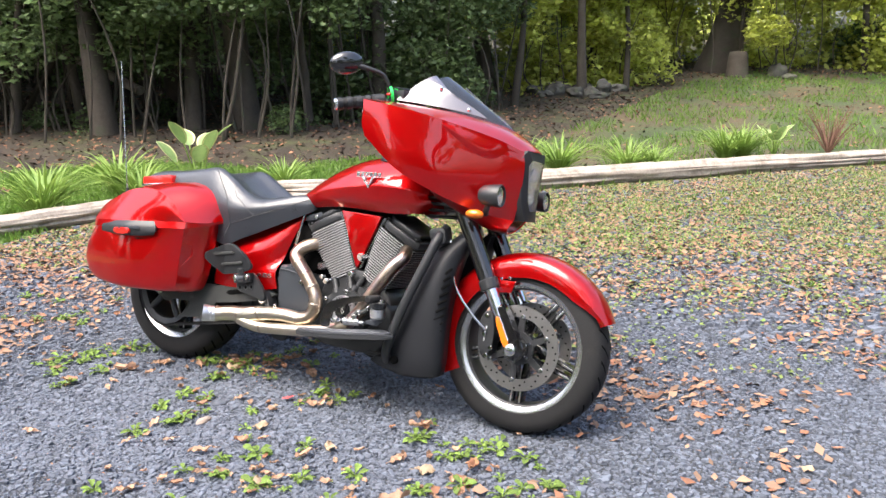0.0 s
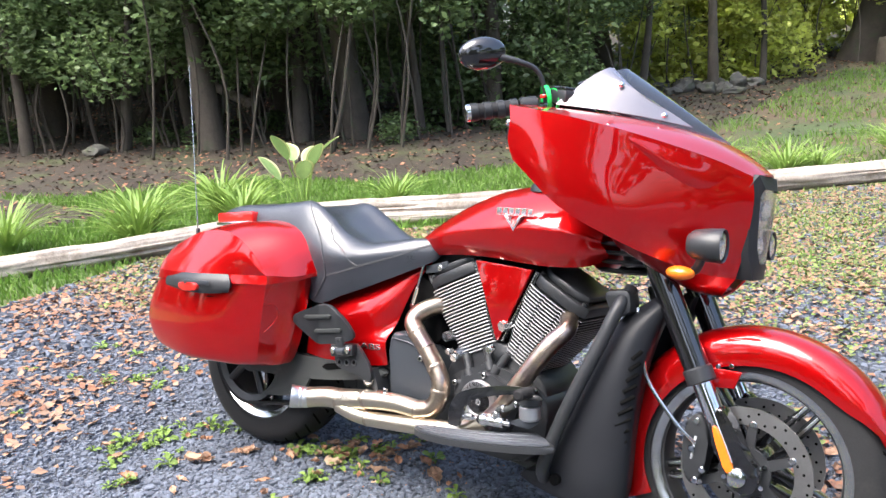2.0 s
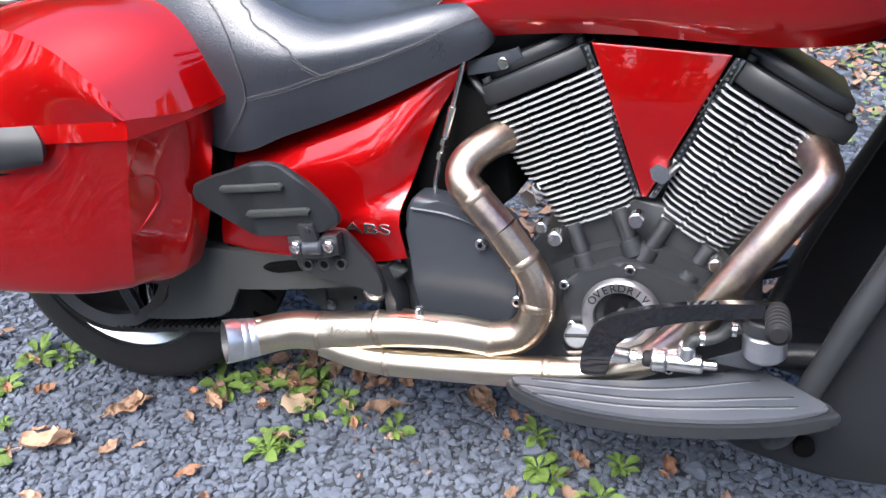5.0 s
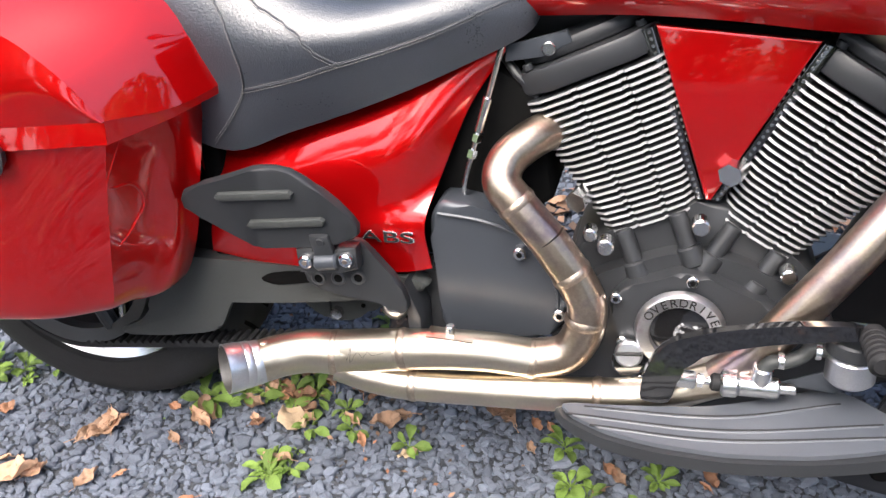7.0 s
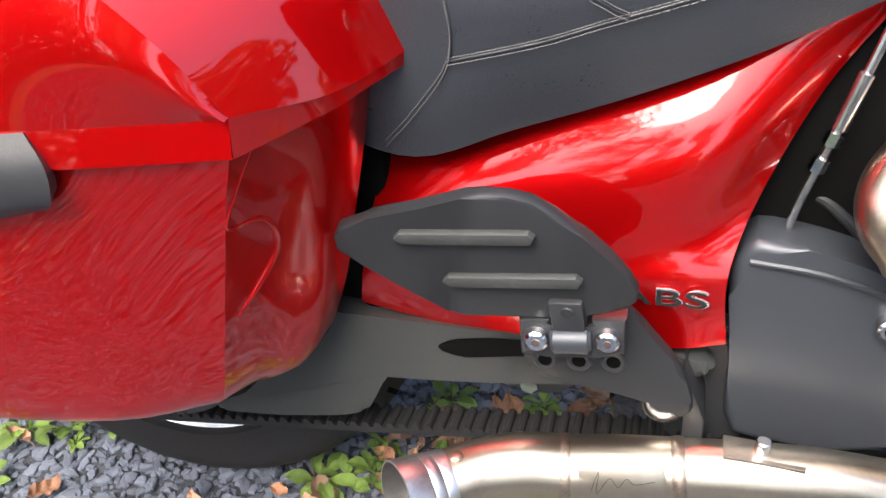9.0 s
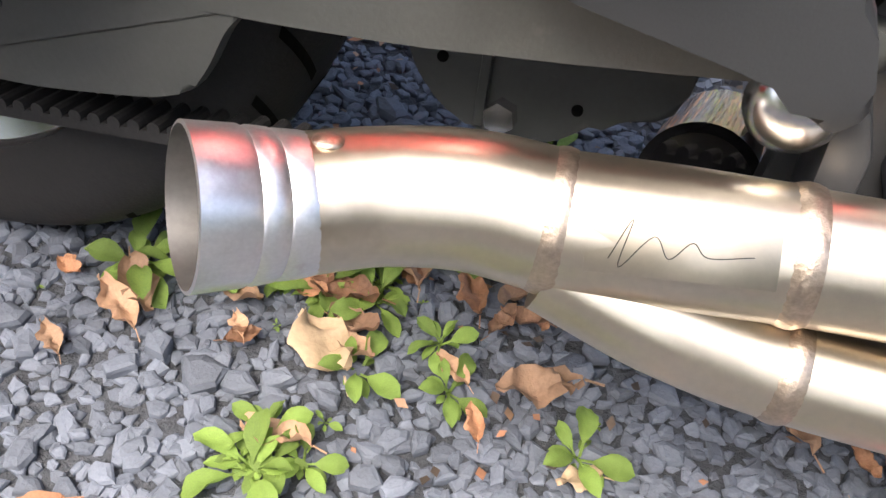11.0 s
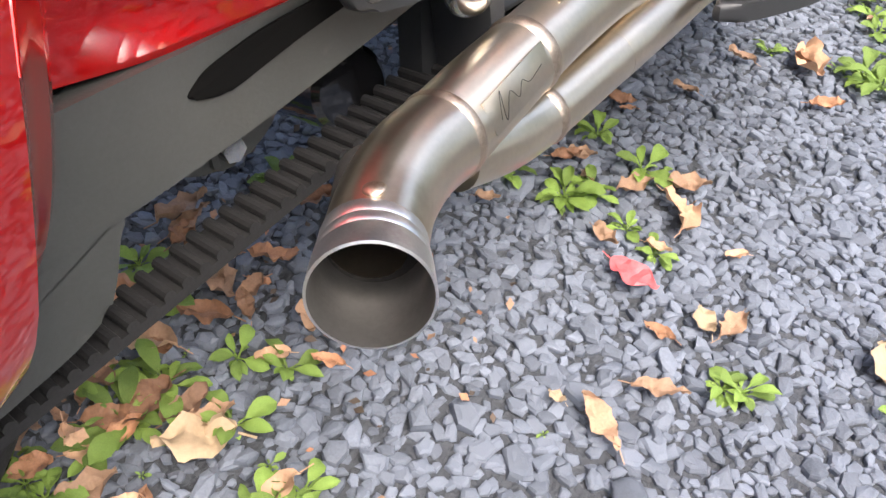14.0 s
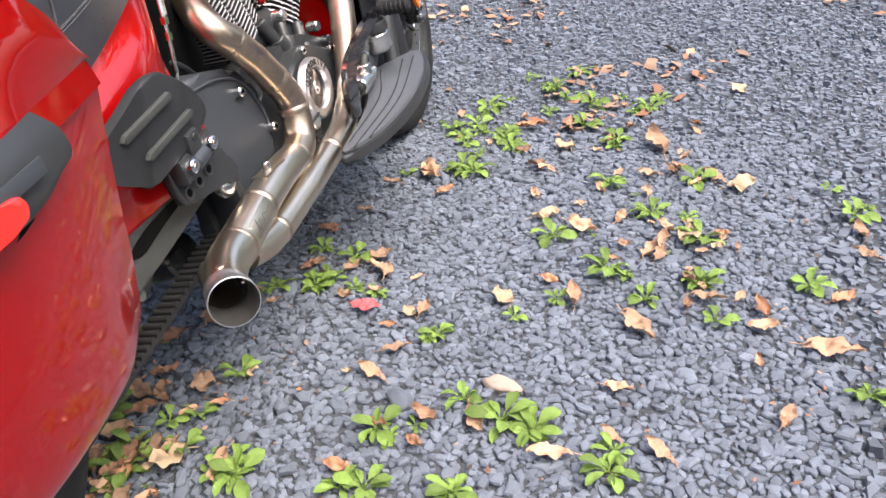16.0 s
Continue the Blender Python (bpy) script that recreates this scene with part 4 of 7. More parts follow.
ring = part("overdrive_ring", lathe([(0.036, -0.004), (0.038, -0.011), (0.052, -0.012), (0.055, -0.008), (0.056, 0.0)], 56, BC), TIP_ALLOY, cam_cover, "polished ring badge lettered OVERDRIVE")
part("badge_disc", lathe([(0.0005, -0.005), (0.030, -0.005), (0.037, -0.004)], 40, BC), GLOSS_BLACK, ring)
word = "OVERDRIVE"
for k, ch in enumerate(word):
    a = radians(150 - 120 * k / (len(word) - 1))
    letters(ch, 0.0160, Matrix.Translation((BC[0] + 0.045 * math.cos(a), BC[1] - 0.0128, BC[2] + 0.045 * math.sin(a))) @ Matrix.Rotation(-(a - math.pi / 2), 4, "Y") @ UPRIGHT,
            ring, "badge_letter", LETTER_DARK, 0.0004)
letters("6", 0.036, Matrix.Translation((BC[0], BC[1] - 0.0058, BC[2])) @ UPRIGHT, ring, "badge_number", SILVER_BADGE, 0.0006)
# engine fasteners seen below the barrels
for x, z, r in ((0.794, 0.423, 0.011), (0.774, 0.438, 0.009), (0.905, 0.462, 0.011), (1.013, 0.408, 0.010), (1.040, 0.372, 0.010)):
    part("case_bolt", rod((x, -0.142, z), (x, -0.118, z), r, 18, 0.002), ALLOY, crank)
for x, z, r in ((0.930, 0.526, 0.015), (0.752, 0.474, 0.014)):
    part("oil_union", rod((x, -0.125, z), (x + 0.012, -0.09, z + 0.006), r, 6), ALLOY, crank, "bright hex union")
filler = part("oil_filler", rod((0.836, -0.166, 0.276), (0.836, -0.12, 0.262), 0.021, 28, 0.003), GLOSS_BLACK, crank, "black oil filler neck with a bright slotted cap")
out = Vector((0, -0.97, 0.25))
cap_c = Vector((0.836, -0.168, 0.290))
cap = part("filler_cap", rod(cap_c - out * 0.010, cap_c + out * 0.004, 0.0180, 28, 0.003), TIP_ALLOY, filler)
part("filler_slot", rod(cap_c + out * 0.004 + Vector((-0.016, 0, 0)), cap_c + out * 0.004 + Vector((0.016, 0, 0.004)), 0.0028, 8), LETTER_DARK, cap)
# big charcoal drive cover
dc = part("drive_cover", plate([(0.564, 0.436), (0.580, 0.468), (0.636, 0.461), (0.694, 0.444), (0.730, 0.415), (0.750, 0.371), (0.754, 0.321), (0.742, 0.290), (0.699, 0.268), (0.582, 0.262), (0.577, 0.35)],
                               -0.138, -0.06, 0.010, 3, 2), GREY_COVER, bike, "charcoal drive sprocket cover")
part("cover_edge", tube([(0.578, -0.139, 0.448), (0.636, -0.1405, 0.444), (0.688, -0.1405, 0.428), (0.720, -0.1405, 0.400), (0.737, -0.1405, 0.356), (0.740, -0.1395, 0.312)], 0.0025, 6), GREY_COVER, dc)
for x, z in ((0.688, 0.406), (0.743, 0.322)):
    b = part("cover_bolt", rod((x, -0.151, z), (x, -0.134, z), 0.009, 18, 0.002), ALLOY, dc)
    # socket shade is a black disc here too
    part("socket", rod((x, -0.1516, z), (x, -0.150, z), 0.004, 6), PAINTED_DARK, b)
# clutch cable and small hoses behind the cover
adjuster = part("cable_adjuster", tube([(0.656, -0.105, 0.680), (0.641, -0.110, 0.614), (0.624, -0.112, 0.548), (0.607, -0.110, 0.478), (0.612, -0.095, 0.450)], 0.0036, 10), ALLOY, bike, "bright cable adjuster")
part("adjuster_barrel", rod((0.637, -0.1105, 0.598), (0.626, -0.112, 0.553), 0.0062, 12, 0.001), ALLOY, adjuster)
for a, b in (((0.625, 0.551), (0.6225, 0.541)), ((0.619, 0.530), (0.616, 0.519))):
    part("adjuster_nut", rod((a[0], -0.112, a[1]), (b[0], -0.112, b[1]), 0.0068, 6), CHROME, adjuster)
for way, r, m, w in (([(0.60, -0.07, 0.47), (0.625, -0.085, 0.485), (0.650, -0.090, 0.470), (0.675, -0.088, 0.445)], 0.0050, BLACK_PLASTIC, "black hose"),
                     ([(0.61, -0.06, 0.50), (0.636, -0.075, 0.505), (0.655, -0.080, 0.488), (0.665, -0.07, 0.455)], 0.0035, DUSTY, "dusty grey cable"),
                     ([(0.63, -0.06, 0.66), (0.665, -0.085, 0.625), (0.690, -0.085, 0.600), (0.70, -0.07, 0.55)], 0.0060, BLACK, "black hose"),
                     ([(0.615, -0.05, 0.56), (0.65, -0.075, 0.555), (0.69, -0.085, 0.57), (0.72, -0.07, 0.60)], 0.0045, BLACK_PLASTIC, "black hose")):
    part("small_hose", tube(way, r, 10), m, bike, w)
stay = part("tank_stay", plate([(0.655, 0.640), (0.700, 0.648), (0.735, 0.668), (0.728, 0.682), (0.690, 0.668), (0.655, 0.662)], -0.100, -0.094, 0.002), GREY_COVER, bike, "dark steel stay under the tank")
part("stay_bolt", rod((0.708, -0.108, 0.660), (0.708, -0.099, 0.660), 0.0085, 16, 0.0015), ALLOY, stay)
part("inner_casing", plate([(0.600, 0.455), (0.705, 0.452), (0.715, 0.50), (0.66, 0.515), (0.61, 0.50)], -0.070, -0.04, 0.006, 2, 2), GREY_COVER, bike, "dark casing above the drive cover")

# ---- exhaust ----
UP = [(0.74, -0.06, 0.560), (0.700, -0.108, 0.553), (0.670, -0.138, 0.532), (0.665, -0.158, 0.508), (0.685, -0.166, 0.484), (0.724, -0.168, 0.442), (0.760, -0.168, 0.393), (0.779, -0.170, 0.355),
      (0.776, -0.172, 0.315), (0.756, -0.176, 0.284), (0.715, -0.182, 0.273), (0.66, -0.190, 0.280), (0.60, -0.196, 0.279), (0.546, -0.201, 0.274), (0.50, -0.204, 0.267), (0.451, -0.209, 0.260)]
header = part("exhaust", tube(UP[:6], 0.0245, 24), STEEL_HOT, bike, "two into one stainless exhaust with heat tinted bends")
part("elbow", tube(UP[5:11], [0.0245, 0.0250, 0.0255, 0.026, 0.0265], 24), STEEL_HOT, header)
part("mid_pipe", tube(UP[10:14], [0.0265, 0.0265, 0.027, 0.0275], 24), STEEL, header)
part("collector", tube(UP[13:], [0.0280, 0.0295, 0.0300], 28), STEEL, header)
TIP = [(0.451, -0.209, 0.260), (0.416, -0.215, 0.2605), (0.382, -0.227, 0.2565), (0.353, -0.244, 0.2515)]
part("turnout", tube(TIP, [0.0304, 0.0296, 0.0290, 0.0295], 32, caps=False), STEEL, header, "brushed turnout pipe with tack weld")
d = (Vector((0.320, -0.275, 0.255)) - Vector(TIP[-1])).normalized()
a0 = Vector(TIP[-1])
tip_m = Matrix.Translation(a0) @ d.to_track_quat("Z", "Y").to_matrix().to_4x4()
outer = [(0.0292, -0.006), (0.0302, 0.0), (0.0308, 0.010), (0.0301, 0.0112), (0.0312, 0.013), (0.0320, 0.021), (0.0312, 0.0225), (0.0324, 0.025), (0.0334, 0.0435),
         (0.0336, 0.0455), (0.0320, 0.0460)]
tip = part("tailpipe_tip", lathe(outer, 56, axis="z"), TIP_ALLOY, header, "turned bright alloy tailpipe tip", tip_m)
# flare painted darker than the outer tip to shade its inside
part("tip_flare", lathe([(0.0320, 0.0460), (0.0312, 0.032), (0.0300, 0.013), (0.0296, 0.0125), (0.0280, -0.006)], 48, axis="z"), TIP_SHADED, tip, "flared inside of the tip with shade put into its grey")
part("tip_bore", lathe([(0.0280, -0.006), (0.0270, -0.03), (0.0255, -0.075), (0.001, -0.075)], 40, axis="z"), BORE_BLACK, tip)
part("tip_rivet", ball((0.364, -0.2655, 0.2575), 0.0036), CHROME, header)
weld = lambda p, q, r: part("weld", lathe([(r, -0.006), (r + 0.0012, -0.003), (r + 0.0016, 0.0), (r + 0.0012, 0.003), (r, 0.006)], 32, axis="z"), WELD, header, "discoloured weld bead",
                            Matrix.Translation(p) @ (Vector(q) - Vector(p)).to_track_quat("Z", "Y").to_matrix().to_4x4())
weld(UP[4], UP[5], 0.0243), weld((0.757, -0.168, 0.397), UP[6], 0.0248), weld((0.7785, -0.171, 0.335), (0.777, -0.172, 0.315), 0.0255), weld(UP[10], UP[11], 0.0264)
weld(UP[13], UP[14], 0.0278), weld(UP[15], TIP[1], 0.0298)
part("plug_weld", ball((0.3625, -0.2400, 0.2820), 0.0068, (1, 1, 0.4)), WELD, header)
bracket = part("hanger_plate", plate([(0.578, 0.301), (0.641, 0.300), (0.641, 0.304), (0.578, 0.305)], -0.209, -0.182, 0.001), STEEL, header)
part("hanger_bolt", rod((0.608, -0.196, 0.303), (0.608, -0.196, 0.317), 0.0065, 8, 0.001), ALLOY, bracket)
LOW = [(0.455, -0.214, 0.242), (0.505, -0.211, 0.230), (0.56, -0.206, 0.224), (0.66, -0.202, 0.229), (0.77, -0.199, 0.238), (0.87, -0.197, 0.254), (0.945, -0.193, 0.287), (0.990, -0.188, 0.337),
       (1.028, -0.184, 0.396), (1.066, -0.178, 0.455), (1.100, -0.165, 0.507), (1.128, -0.138, 0.545), (1.11, -0.09, 0.572)]
low_pipe = part("lower_pipe", tube(LOW[:4], [0.0205, 0.0222, 0.0226, 0.0225], 24), STEEL, header)
part("lower_mid_pipe", tube(LOW[3:7], 0.0228, 24), STEEL, low_pipe)
part("front_header", tube(LOW[6:], 0.0240, 24), STEEL_HOT, low_pipe)
weld((0.56, -0.206, 0.224), LOW[3], 0.0224), weld((0.804, -0.1985, 0.2425), LOW[5], 0.0226)
# maker's plate with an unreadable flourish
plaque = part("maker_plate", block((0.070, 0.0010, 0.024), (0.5015, -0.2315, 0.2785), 0.0003, pose(0, 0, 0, -20, -11, 5)), STEEL, header, "small bright plaque with a dark scribble")
flourish = [(-0.026, -0.006), (-0.018, 0.010), (-0.022, -0.009), (-0.010, 0.004), (-0.004, -0.004), (0.004, 0.003), (0.010, -0.002), (0.026, 0.000)]
part("scribble", tube([(x, -0.0009, z) for x, z in flourish], 0.00022, 5, 6), LETTER_DARK, plaque, m=Matrix.Translation((0.5015, -0.2315, 0.2785)) @ pose(0, 0, 0, -20, -11, 5))

# ---- rear running gear ----
swing = part("swingarm", plate([(-0.10, 0.345), (-0.01, 0.375), (0.19, 0.347), (0.35, 0.351), (0.53, 0.356), (0.57, 0.346), (0.55, 0.326), (0.44, 0.305), (0.36, 0.291), (0.28, 0.281), (0.12, 0.268), (-0.03, 0.268), (-0.09, 0.295)],
                               -0.150, -0.122, 0.010, 3, 3), DUSTY, bike, "dusty black swingarm")
# slot is not cut: a black plate paints its shade
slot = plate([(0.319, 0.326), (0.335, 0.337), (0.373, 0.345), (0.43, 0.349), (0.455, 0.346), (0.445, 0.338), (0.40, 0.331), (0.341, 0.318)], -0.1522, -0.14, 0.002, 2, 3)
part("swingarm_slot", slot, PAINTED_DARK, swing)
guard = part("belt_guard", plate([(0.125, 0.290), (0.278, 0.288), (0.264, 0.272), (0.254, 0.248), (0.244, 0.231), (0.218, 0.220), (0.148, 0.205), (0.075, 0.196), (0.070, 0.206), (0.110, 0.226), (0.134, 0.256)], -0.149, -0.139, 0.004, 2, 3), DUSTY, swing, "flat black belt guard")
part("swingarm_left", plate([(-0.06, 0.335), (0.02, 0.365), (0.33, 0.345), (0.56, 0.33), (0.54, 0.30), (0.30, 0.275), (-0.03, 0.27)], 0.095, 0.130, 0.01, 3, 3), DUSTY, swing)
part("axle_nut", rod((-0.03, -0.166, 0.302), (-0.03, -0.14, 0.302), 0.018, 6), ALLOY, swing)
# black disc painted as the dark of a hole
part("adjuster_hole", rod((-0.075, -0.1525, 0.312), (-0.075, -0.14, 0.312), 0.011, 20), PAINTED_DARK, swing)
part("shock_mount", plate([(0.31, 0.32), (0.325, 0.262), (0.338, 0.238), (0.355, 0.222), (0.38, 0.211), (0.405, 0.210), (0.430, 0.221), (0.45, 0.240), (0.49, 0.25), (0.50, 0.32)], -0.055, -0.03, 0.004, 2, 2), DUSTY, swing)
part("mount_bolt", rod((0.394, -0.066, 0.228), (0.394, -0.05, 0.228), 0.010, 6), ALLOY, swing)
for x, z in ((0.352, 0.252), (0.436, 0.243)):
    # uncut hole, its shade a black disc
    part("mount_hole", rod((x, -0.0565, z), (x, -0.05, z), 0.0035, 12), PAINTED_DARK, swing)
part("mount_rib", plate([(0.374, 0.30), (0.380, 0.30), (0.384, 0.218), (0.378, 0.218)], -0.060, -0.054, 0.001), DUSTY, swing)
# toothed drive belt round both pulleys
C1, r1, C2, r2 = (-0.03, 0.302), 0.155, (0.640, 0.300), 0.050
path = []
for k in range(49):
    a = radians(90 + 8 + 172 * k / 48)
    path.append((C1[0] + r1 * math.cos(a), C1[1] + r1 * math.sin(a)))
for k in range(1, 30):
    path.append((C1[0] + 0.01 + (C2[0] - C1[0]) * k / 30, C1[1] - r1 + (r1 - r2) * k / 30))
for k in range(17):
    a = radians(-92 + 180 * k / 16)
    path.append((C2[0] + r2 * math.cos(a), C2[1] + r2 * math.sin(a)))
for k in range(1, 30):
    path.append((C2[0] + (C1[0] - C2[0]) * k / 30, C2[1] + r2 + (r1 - r2) * k / 30))
rows = []
for i, p in enumerate(path + [path[0]]):
    q0, q1 = Vector(path[(i - 1) % len(path)]), Vector(path[(i + 1) % len(path)])
    t = (q1 - q0).normalized()
    nrm = Vector((-t.y, t.x)) * 0.0035
    pv = Vector(p)
    rows.append([(*(pv + s * nrm)[:1], y, (pv + s * nrm)[1]) for s, y in ((-1, -0.128), (1, -0.128), (1, -0.096), (-1, -0.096))])
belt = part("drive_belt", skin([[Vector(v) for v in r] for r in rows], True), RUBBER, bike, "black toothed drive belt")
tooth = rod((0, -0.1285, 0), (0, -0.0955, 0), 0.0045, 10)
finish(tooth)
me_t = bpy.data.meshes.new("belt_tooth")
tooth.to_mesh(me_t)
me_t.materials.append(RUBBER)
for k in range(49):
    u = (k + 0.5) / 49
    ob = new("belt_tooth", me_t)
    ob.parent = belt
    ob.location = (C1[0] + 0.01 + (C2[0] - C1[0]) * u, 0, C1[1] - r1 + (r1 - r2) * u + 0.0052)
pulley = part("pulley", lathe([(r1 - 0.028, -0.120), (r1 - 0.006, -0.128), (r1 - 0.006, -0.094), (r1 - 0.028, -0.102)], 64, REAR_C, closed=True), BLACK, rear, "black spoked belt pulley")
part("pulley_hub", lathe([(0.025, -0.125), (0.052, -0.122), (0.052, -0.100), (0.025, -0.09)], 40, REAR_C, closed=True), BLACK, pulley)
for k in range(5):
    a = 6.283 * (k + 0.1) / 5
    arm_d = Vector((math.cos(a), 0, math.sin(a)))
    base_c = Vector(REAR_C) + Vector((0, -0.111, 0))
    part("pulley_spoke", rod(base_c + arm_d * 0.048, base_c + arm_d * (r1 - 0.022), 0.013, 10), BLACK, pulley)
part("oil_filter", rod((0.512, -0.062, 0.222), (0.525, 0.05, 0.205), 0.036, 32, 0.005), GLOSS_BLACK, bike, "glossy black oil filter")
part("pivot_plate", plate([(0.53, 0.17), (0.60, 0.16), (0.63, 0.25), (0.61, 0.37), (0.55, 0.37), (0.535, 0.28)], -0.118, -0.095, 0.006, 2, 2), BLACK, bike)
part("lower_frame_rail", tube([(0.56, -0.09, 0.24), (0.70, -0.09, 0.215), (0.95, -0.09, 0.19), (1.15, -0.09, 0.17), (1.25, -0.07, 0.25), (1.28, -0.05, 0.60)], 0.02, 14), BLACK, bike)
part("lower_frame_rail", tube([(0.56, 0.09, 0.24), (0.70, 0.09, 0.215), (0.95, 0.09, 0.19), (1.15, 0.09, 0.17), (1.25, 0.07, 0.25), (1.28, 0.05, 0.60)], 0.02, 14), BLACK, bike)
part("side_stand", tube([(0.75, 0.13, 0.16), (0.80, 0.24, 0.09), (0.83, 0.31, 0.055)], 0.013, 12), BLACK, bike, "black side stand")

# ---- fairing, lamps and controls, turned with the fork ----
C0 = [(1.555, 0, 0.950), (1.50, 0, 0.992), (1.42, 0, 1.035), (1.31, 0, 1.066), (1.20, 0, 1.082), (1.10, 0, 1.088)]
CA = [(1.548, -0.045, 0.947), (1.49, -0.075, 0.988), (1.41, -0.115, 1.026), (1.305, -0.165, 1.056), (1.195, -0.210, 1.072), (1.085, -0.250, 1.082)]
C1 = [(1.535, -0.092, 0.940), (1.465, -0.160, 0.972), (1.37, -0.244, 1.003), (1.27, -0.319, 1.030), (1.17, -0.375, 1.050), (1.083, -0.411, 1.064)]
C2 = [(1.540, -0.088, 0.880), (1.465, -0.160, 0.898), (1.37, -0.243, 0.925), (1.27, -0.319, 0.960), (1.175, -0.374, 0.995), (1.086, -0.410, 1.030)]
C3 = [(1.528, -0.078, 0.790), (1.462, -0.150, 0.798), (1.375, -0.230, 0.822), (1.285, -0.309, 0.860), (1.182, -0.369, 0.912), (1.082, -0.407, 0.985)]
C4 = [(1.505, -0.060, 0.705), (1.445, -0.130, 0.716), (1.375, -0.205, 0.742), (1.290, -0.290, 0.786), (1.190, -0.358, 0.848), (1.092, -0.400, 0.945)]
upper = surface([C0, CA, C1], 6, 5)
lower = surface([C1, C2, C3, C4], 6, 5)
shell = join(upper.copy(), lower.copy(), mirror_y(upper), mirror_y(lower))
upper.free(), lower.free()
bmesh.ops.remove_doubles(shell, verts=shell.verts, dist=1e-4)
fairing = part("fairing", thicken(shell, 0.005), RED, bike, "candy red batwing fairing", STEER, 30)
chin_half = surface([C4[:4], [(1.475, -0.045, 0.668), (1.42, -0.090, 0.674), (1.36, -0.130, 0.702), (1.285, -0.18, 0.752)],
                     [(1.462, 0, 0.655), (1.41, 0, 0.660), (1.355, 0, 0.70), (1.29, 0, 0.765)]], 5, 4)
chin = join(chin_half.copy(), mirror_y(chin_half))
chin_half.free()
part("chin", thicken(chin, 0.004), RED, fairing, "red chin under the headlamp")
part("inner_panel", skin([[(1.17, y, z) for y in (-0.32, -0.15, 0.15, 0.32)] for z in (1.05, 1.00, 0.95)]), BLACK_PLASTIC, fairing, "black instrument panel")
# swept crease on each flank
for s in (-1, 1):
    crease = surface([[(1.520, s * 0.108, 0.935), (1.455, s * 0.172, 0.962), (1.37, s * 0.247, 0.994), (1.315, s * 0.288, 1.008)],
                      [(1.516, s * 0.104, 0.905), (1.450, s * 0.178, 0.922), (1.375, s * 0.247, 0.965), (1.318, s * 0.287, 1.000)],
                      [(1.512, s * 0.094, 0.870), (1.445, s * 0.170, 0.880), (1.385, s * 0.229, 0.930), (1.320, s * 0.281, 0.992)]], 6, 4)
    part("flank_blade", thicken(crease, 0.004), RED, fairing)

# headlamp
rim = [(-0.085, 0.945), (0.085, 0.945), (0.102, 0.915), (0.078, 0.765), (0.050, 0.705), (-0.050, 0.705), (-0.078, 0.765), (-0.102, 0.915)]
inner = [(-0.058, 0.915), (0.058, 0.915), (0.068, 0.895), (0.050, 0.782), (0.030, 0.742), (-0.030, 0.742), (-0.050, 0.782), (-0.068, 0.895)]
fx = lambda z: 1.548 + 0.10 * (z - 0.82) + 0.01
bow = lambda y: 4.2 * y * y
rows = [[(fx(z) - 0.060, y * 0.96, z) for y, z in rim], [(fx(z) - 0.004 - bow(y), y, z) for y, z in rim], [(fx(z) + 0.006 - bow(y), y * 0.97, z) for y, z in rim], [(fx(z) + 0.002 - bow(y), y, z) for y, z in inner],
        [(fx(z) - 0.035 - bow(y), y * 0.95, z) for y, z in inner]]
lamp = part("headlamp", skin([[Vector(p) for p in r] for r in rows], True), BLACK_PLASTIC, bike, "headlamp in a black angular surround", STEER, 25)
reflector_bm = skin([[Vector((fx(z) - 0.03, y * 0.97, z)) for y, z in inner], [Vector((fx(0.83) - 0.055, y * 0.55, 0.83 + (z - 0.83) * 0.55)) for y, z in inner]], True, True)
part("lamp_bowl", reflector_bm, LAMP_BOWL, lamp, "faceted bright reflector bowl")
part("low_beam", ball((1.530, 0, 0.868), 0.026, (0.7, 1, 1)), CLEAR, lamp)
part("high_beam", ball((1.522, 0, 0.785), 0.022, (0.7, 1, 1)), CLEAR, lamp)
part("lamp_divider", block((0.02, 0.10, 0.008), (1.535, 0, 0.825), 0.002), CHROME, lamp)
lens = bmesh.new()
ring_v = [lens.verts.new((fx(z) - bow(y), y, z)) for y, z in inner]
cv = lens.verts.new((fx(0.83) + 0.004, 0, 0.83))
for i in range(8):
    lens.faces.new((ring_v[i], ring_v[(i + 1) % 8], cv))
lens_ob = part("lens", lens, CLEAR, lamp)
lens_ob.visible_shadow = False

# screen
screen = []
for x, w, z in ((1.455, 0.035, 1.020), (1.40, 0.085, 1.060), (1.33, 0.125, 1.110), (1.25, 0.150, 1.165), (1.185, 0.135, 1.208)):
    screen.append([(x - 0.55 * abs(t) ** 2 * w, t * w * (1.0), z - 0.055 * abs(t) ** 1.5 * (1 - 0.2 * (z - 1.0))) for t in (-1.0, -0.75, -0.5, -0.25, 0, 0.25, 0.5, 0.75, 1.0)])
front_pts = [spline(r, 2) for r in screen]
centre = skin([spline(list(c), 3) for c in zip(*front_pts)])
shield = part("windscreen", thicken(centre, 0.003), SMOKED, bike, "short smoked windscreen with side wings", STEER)
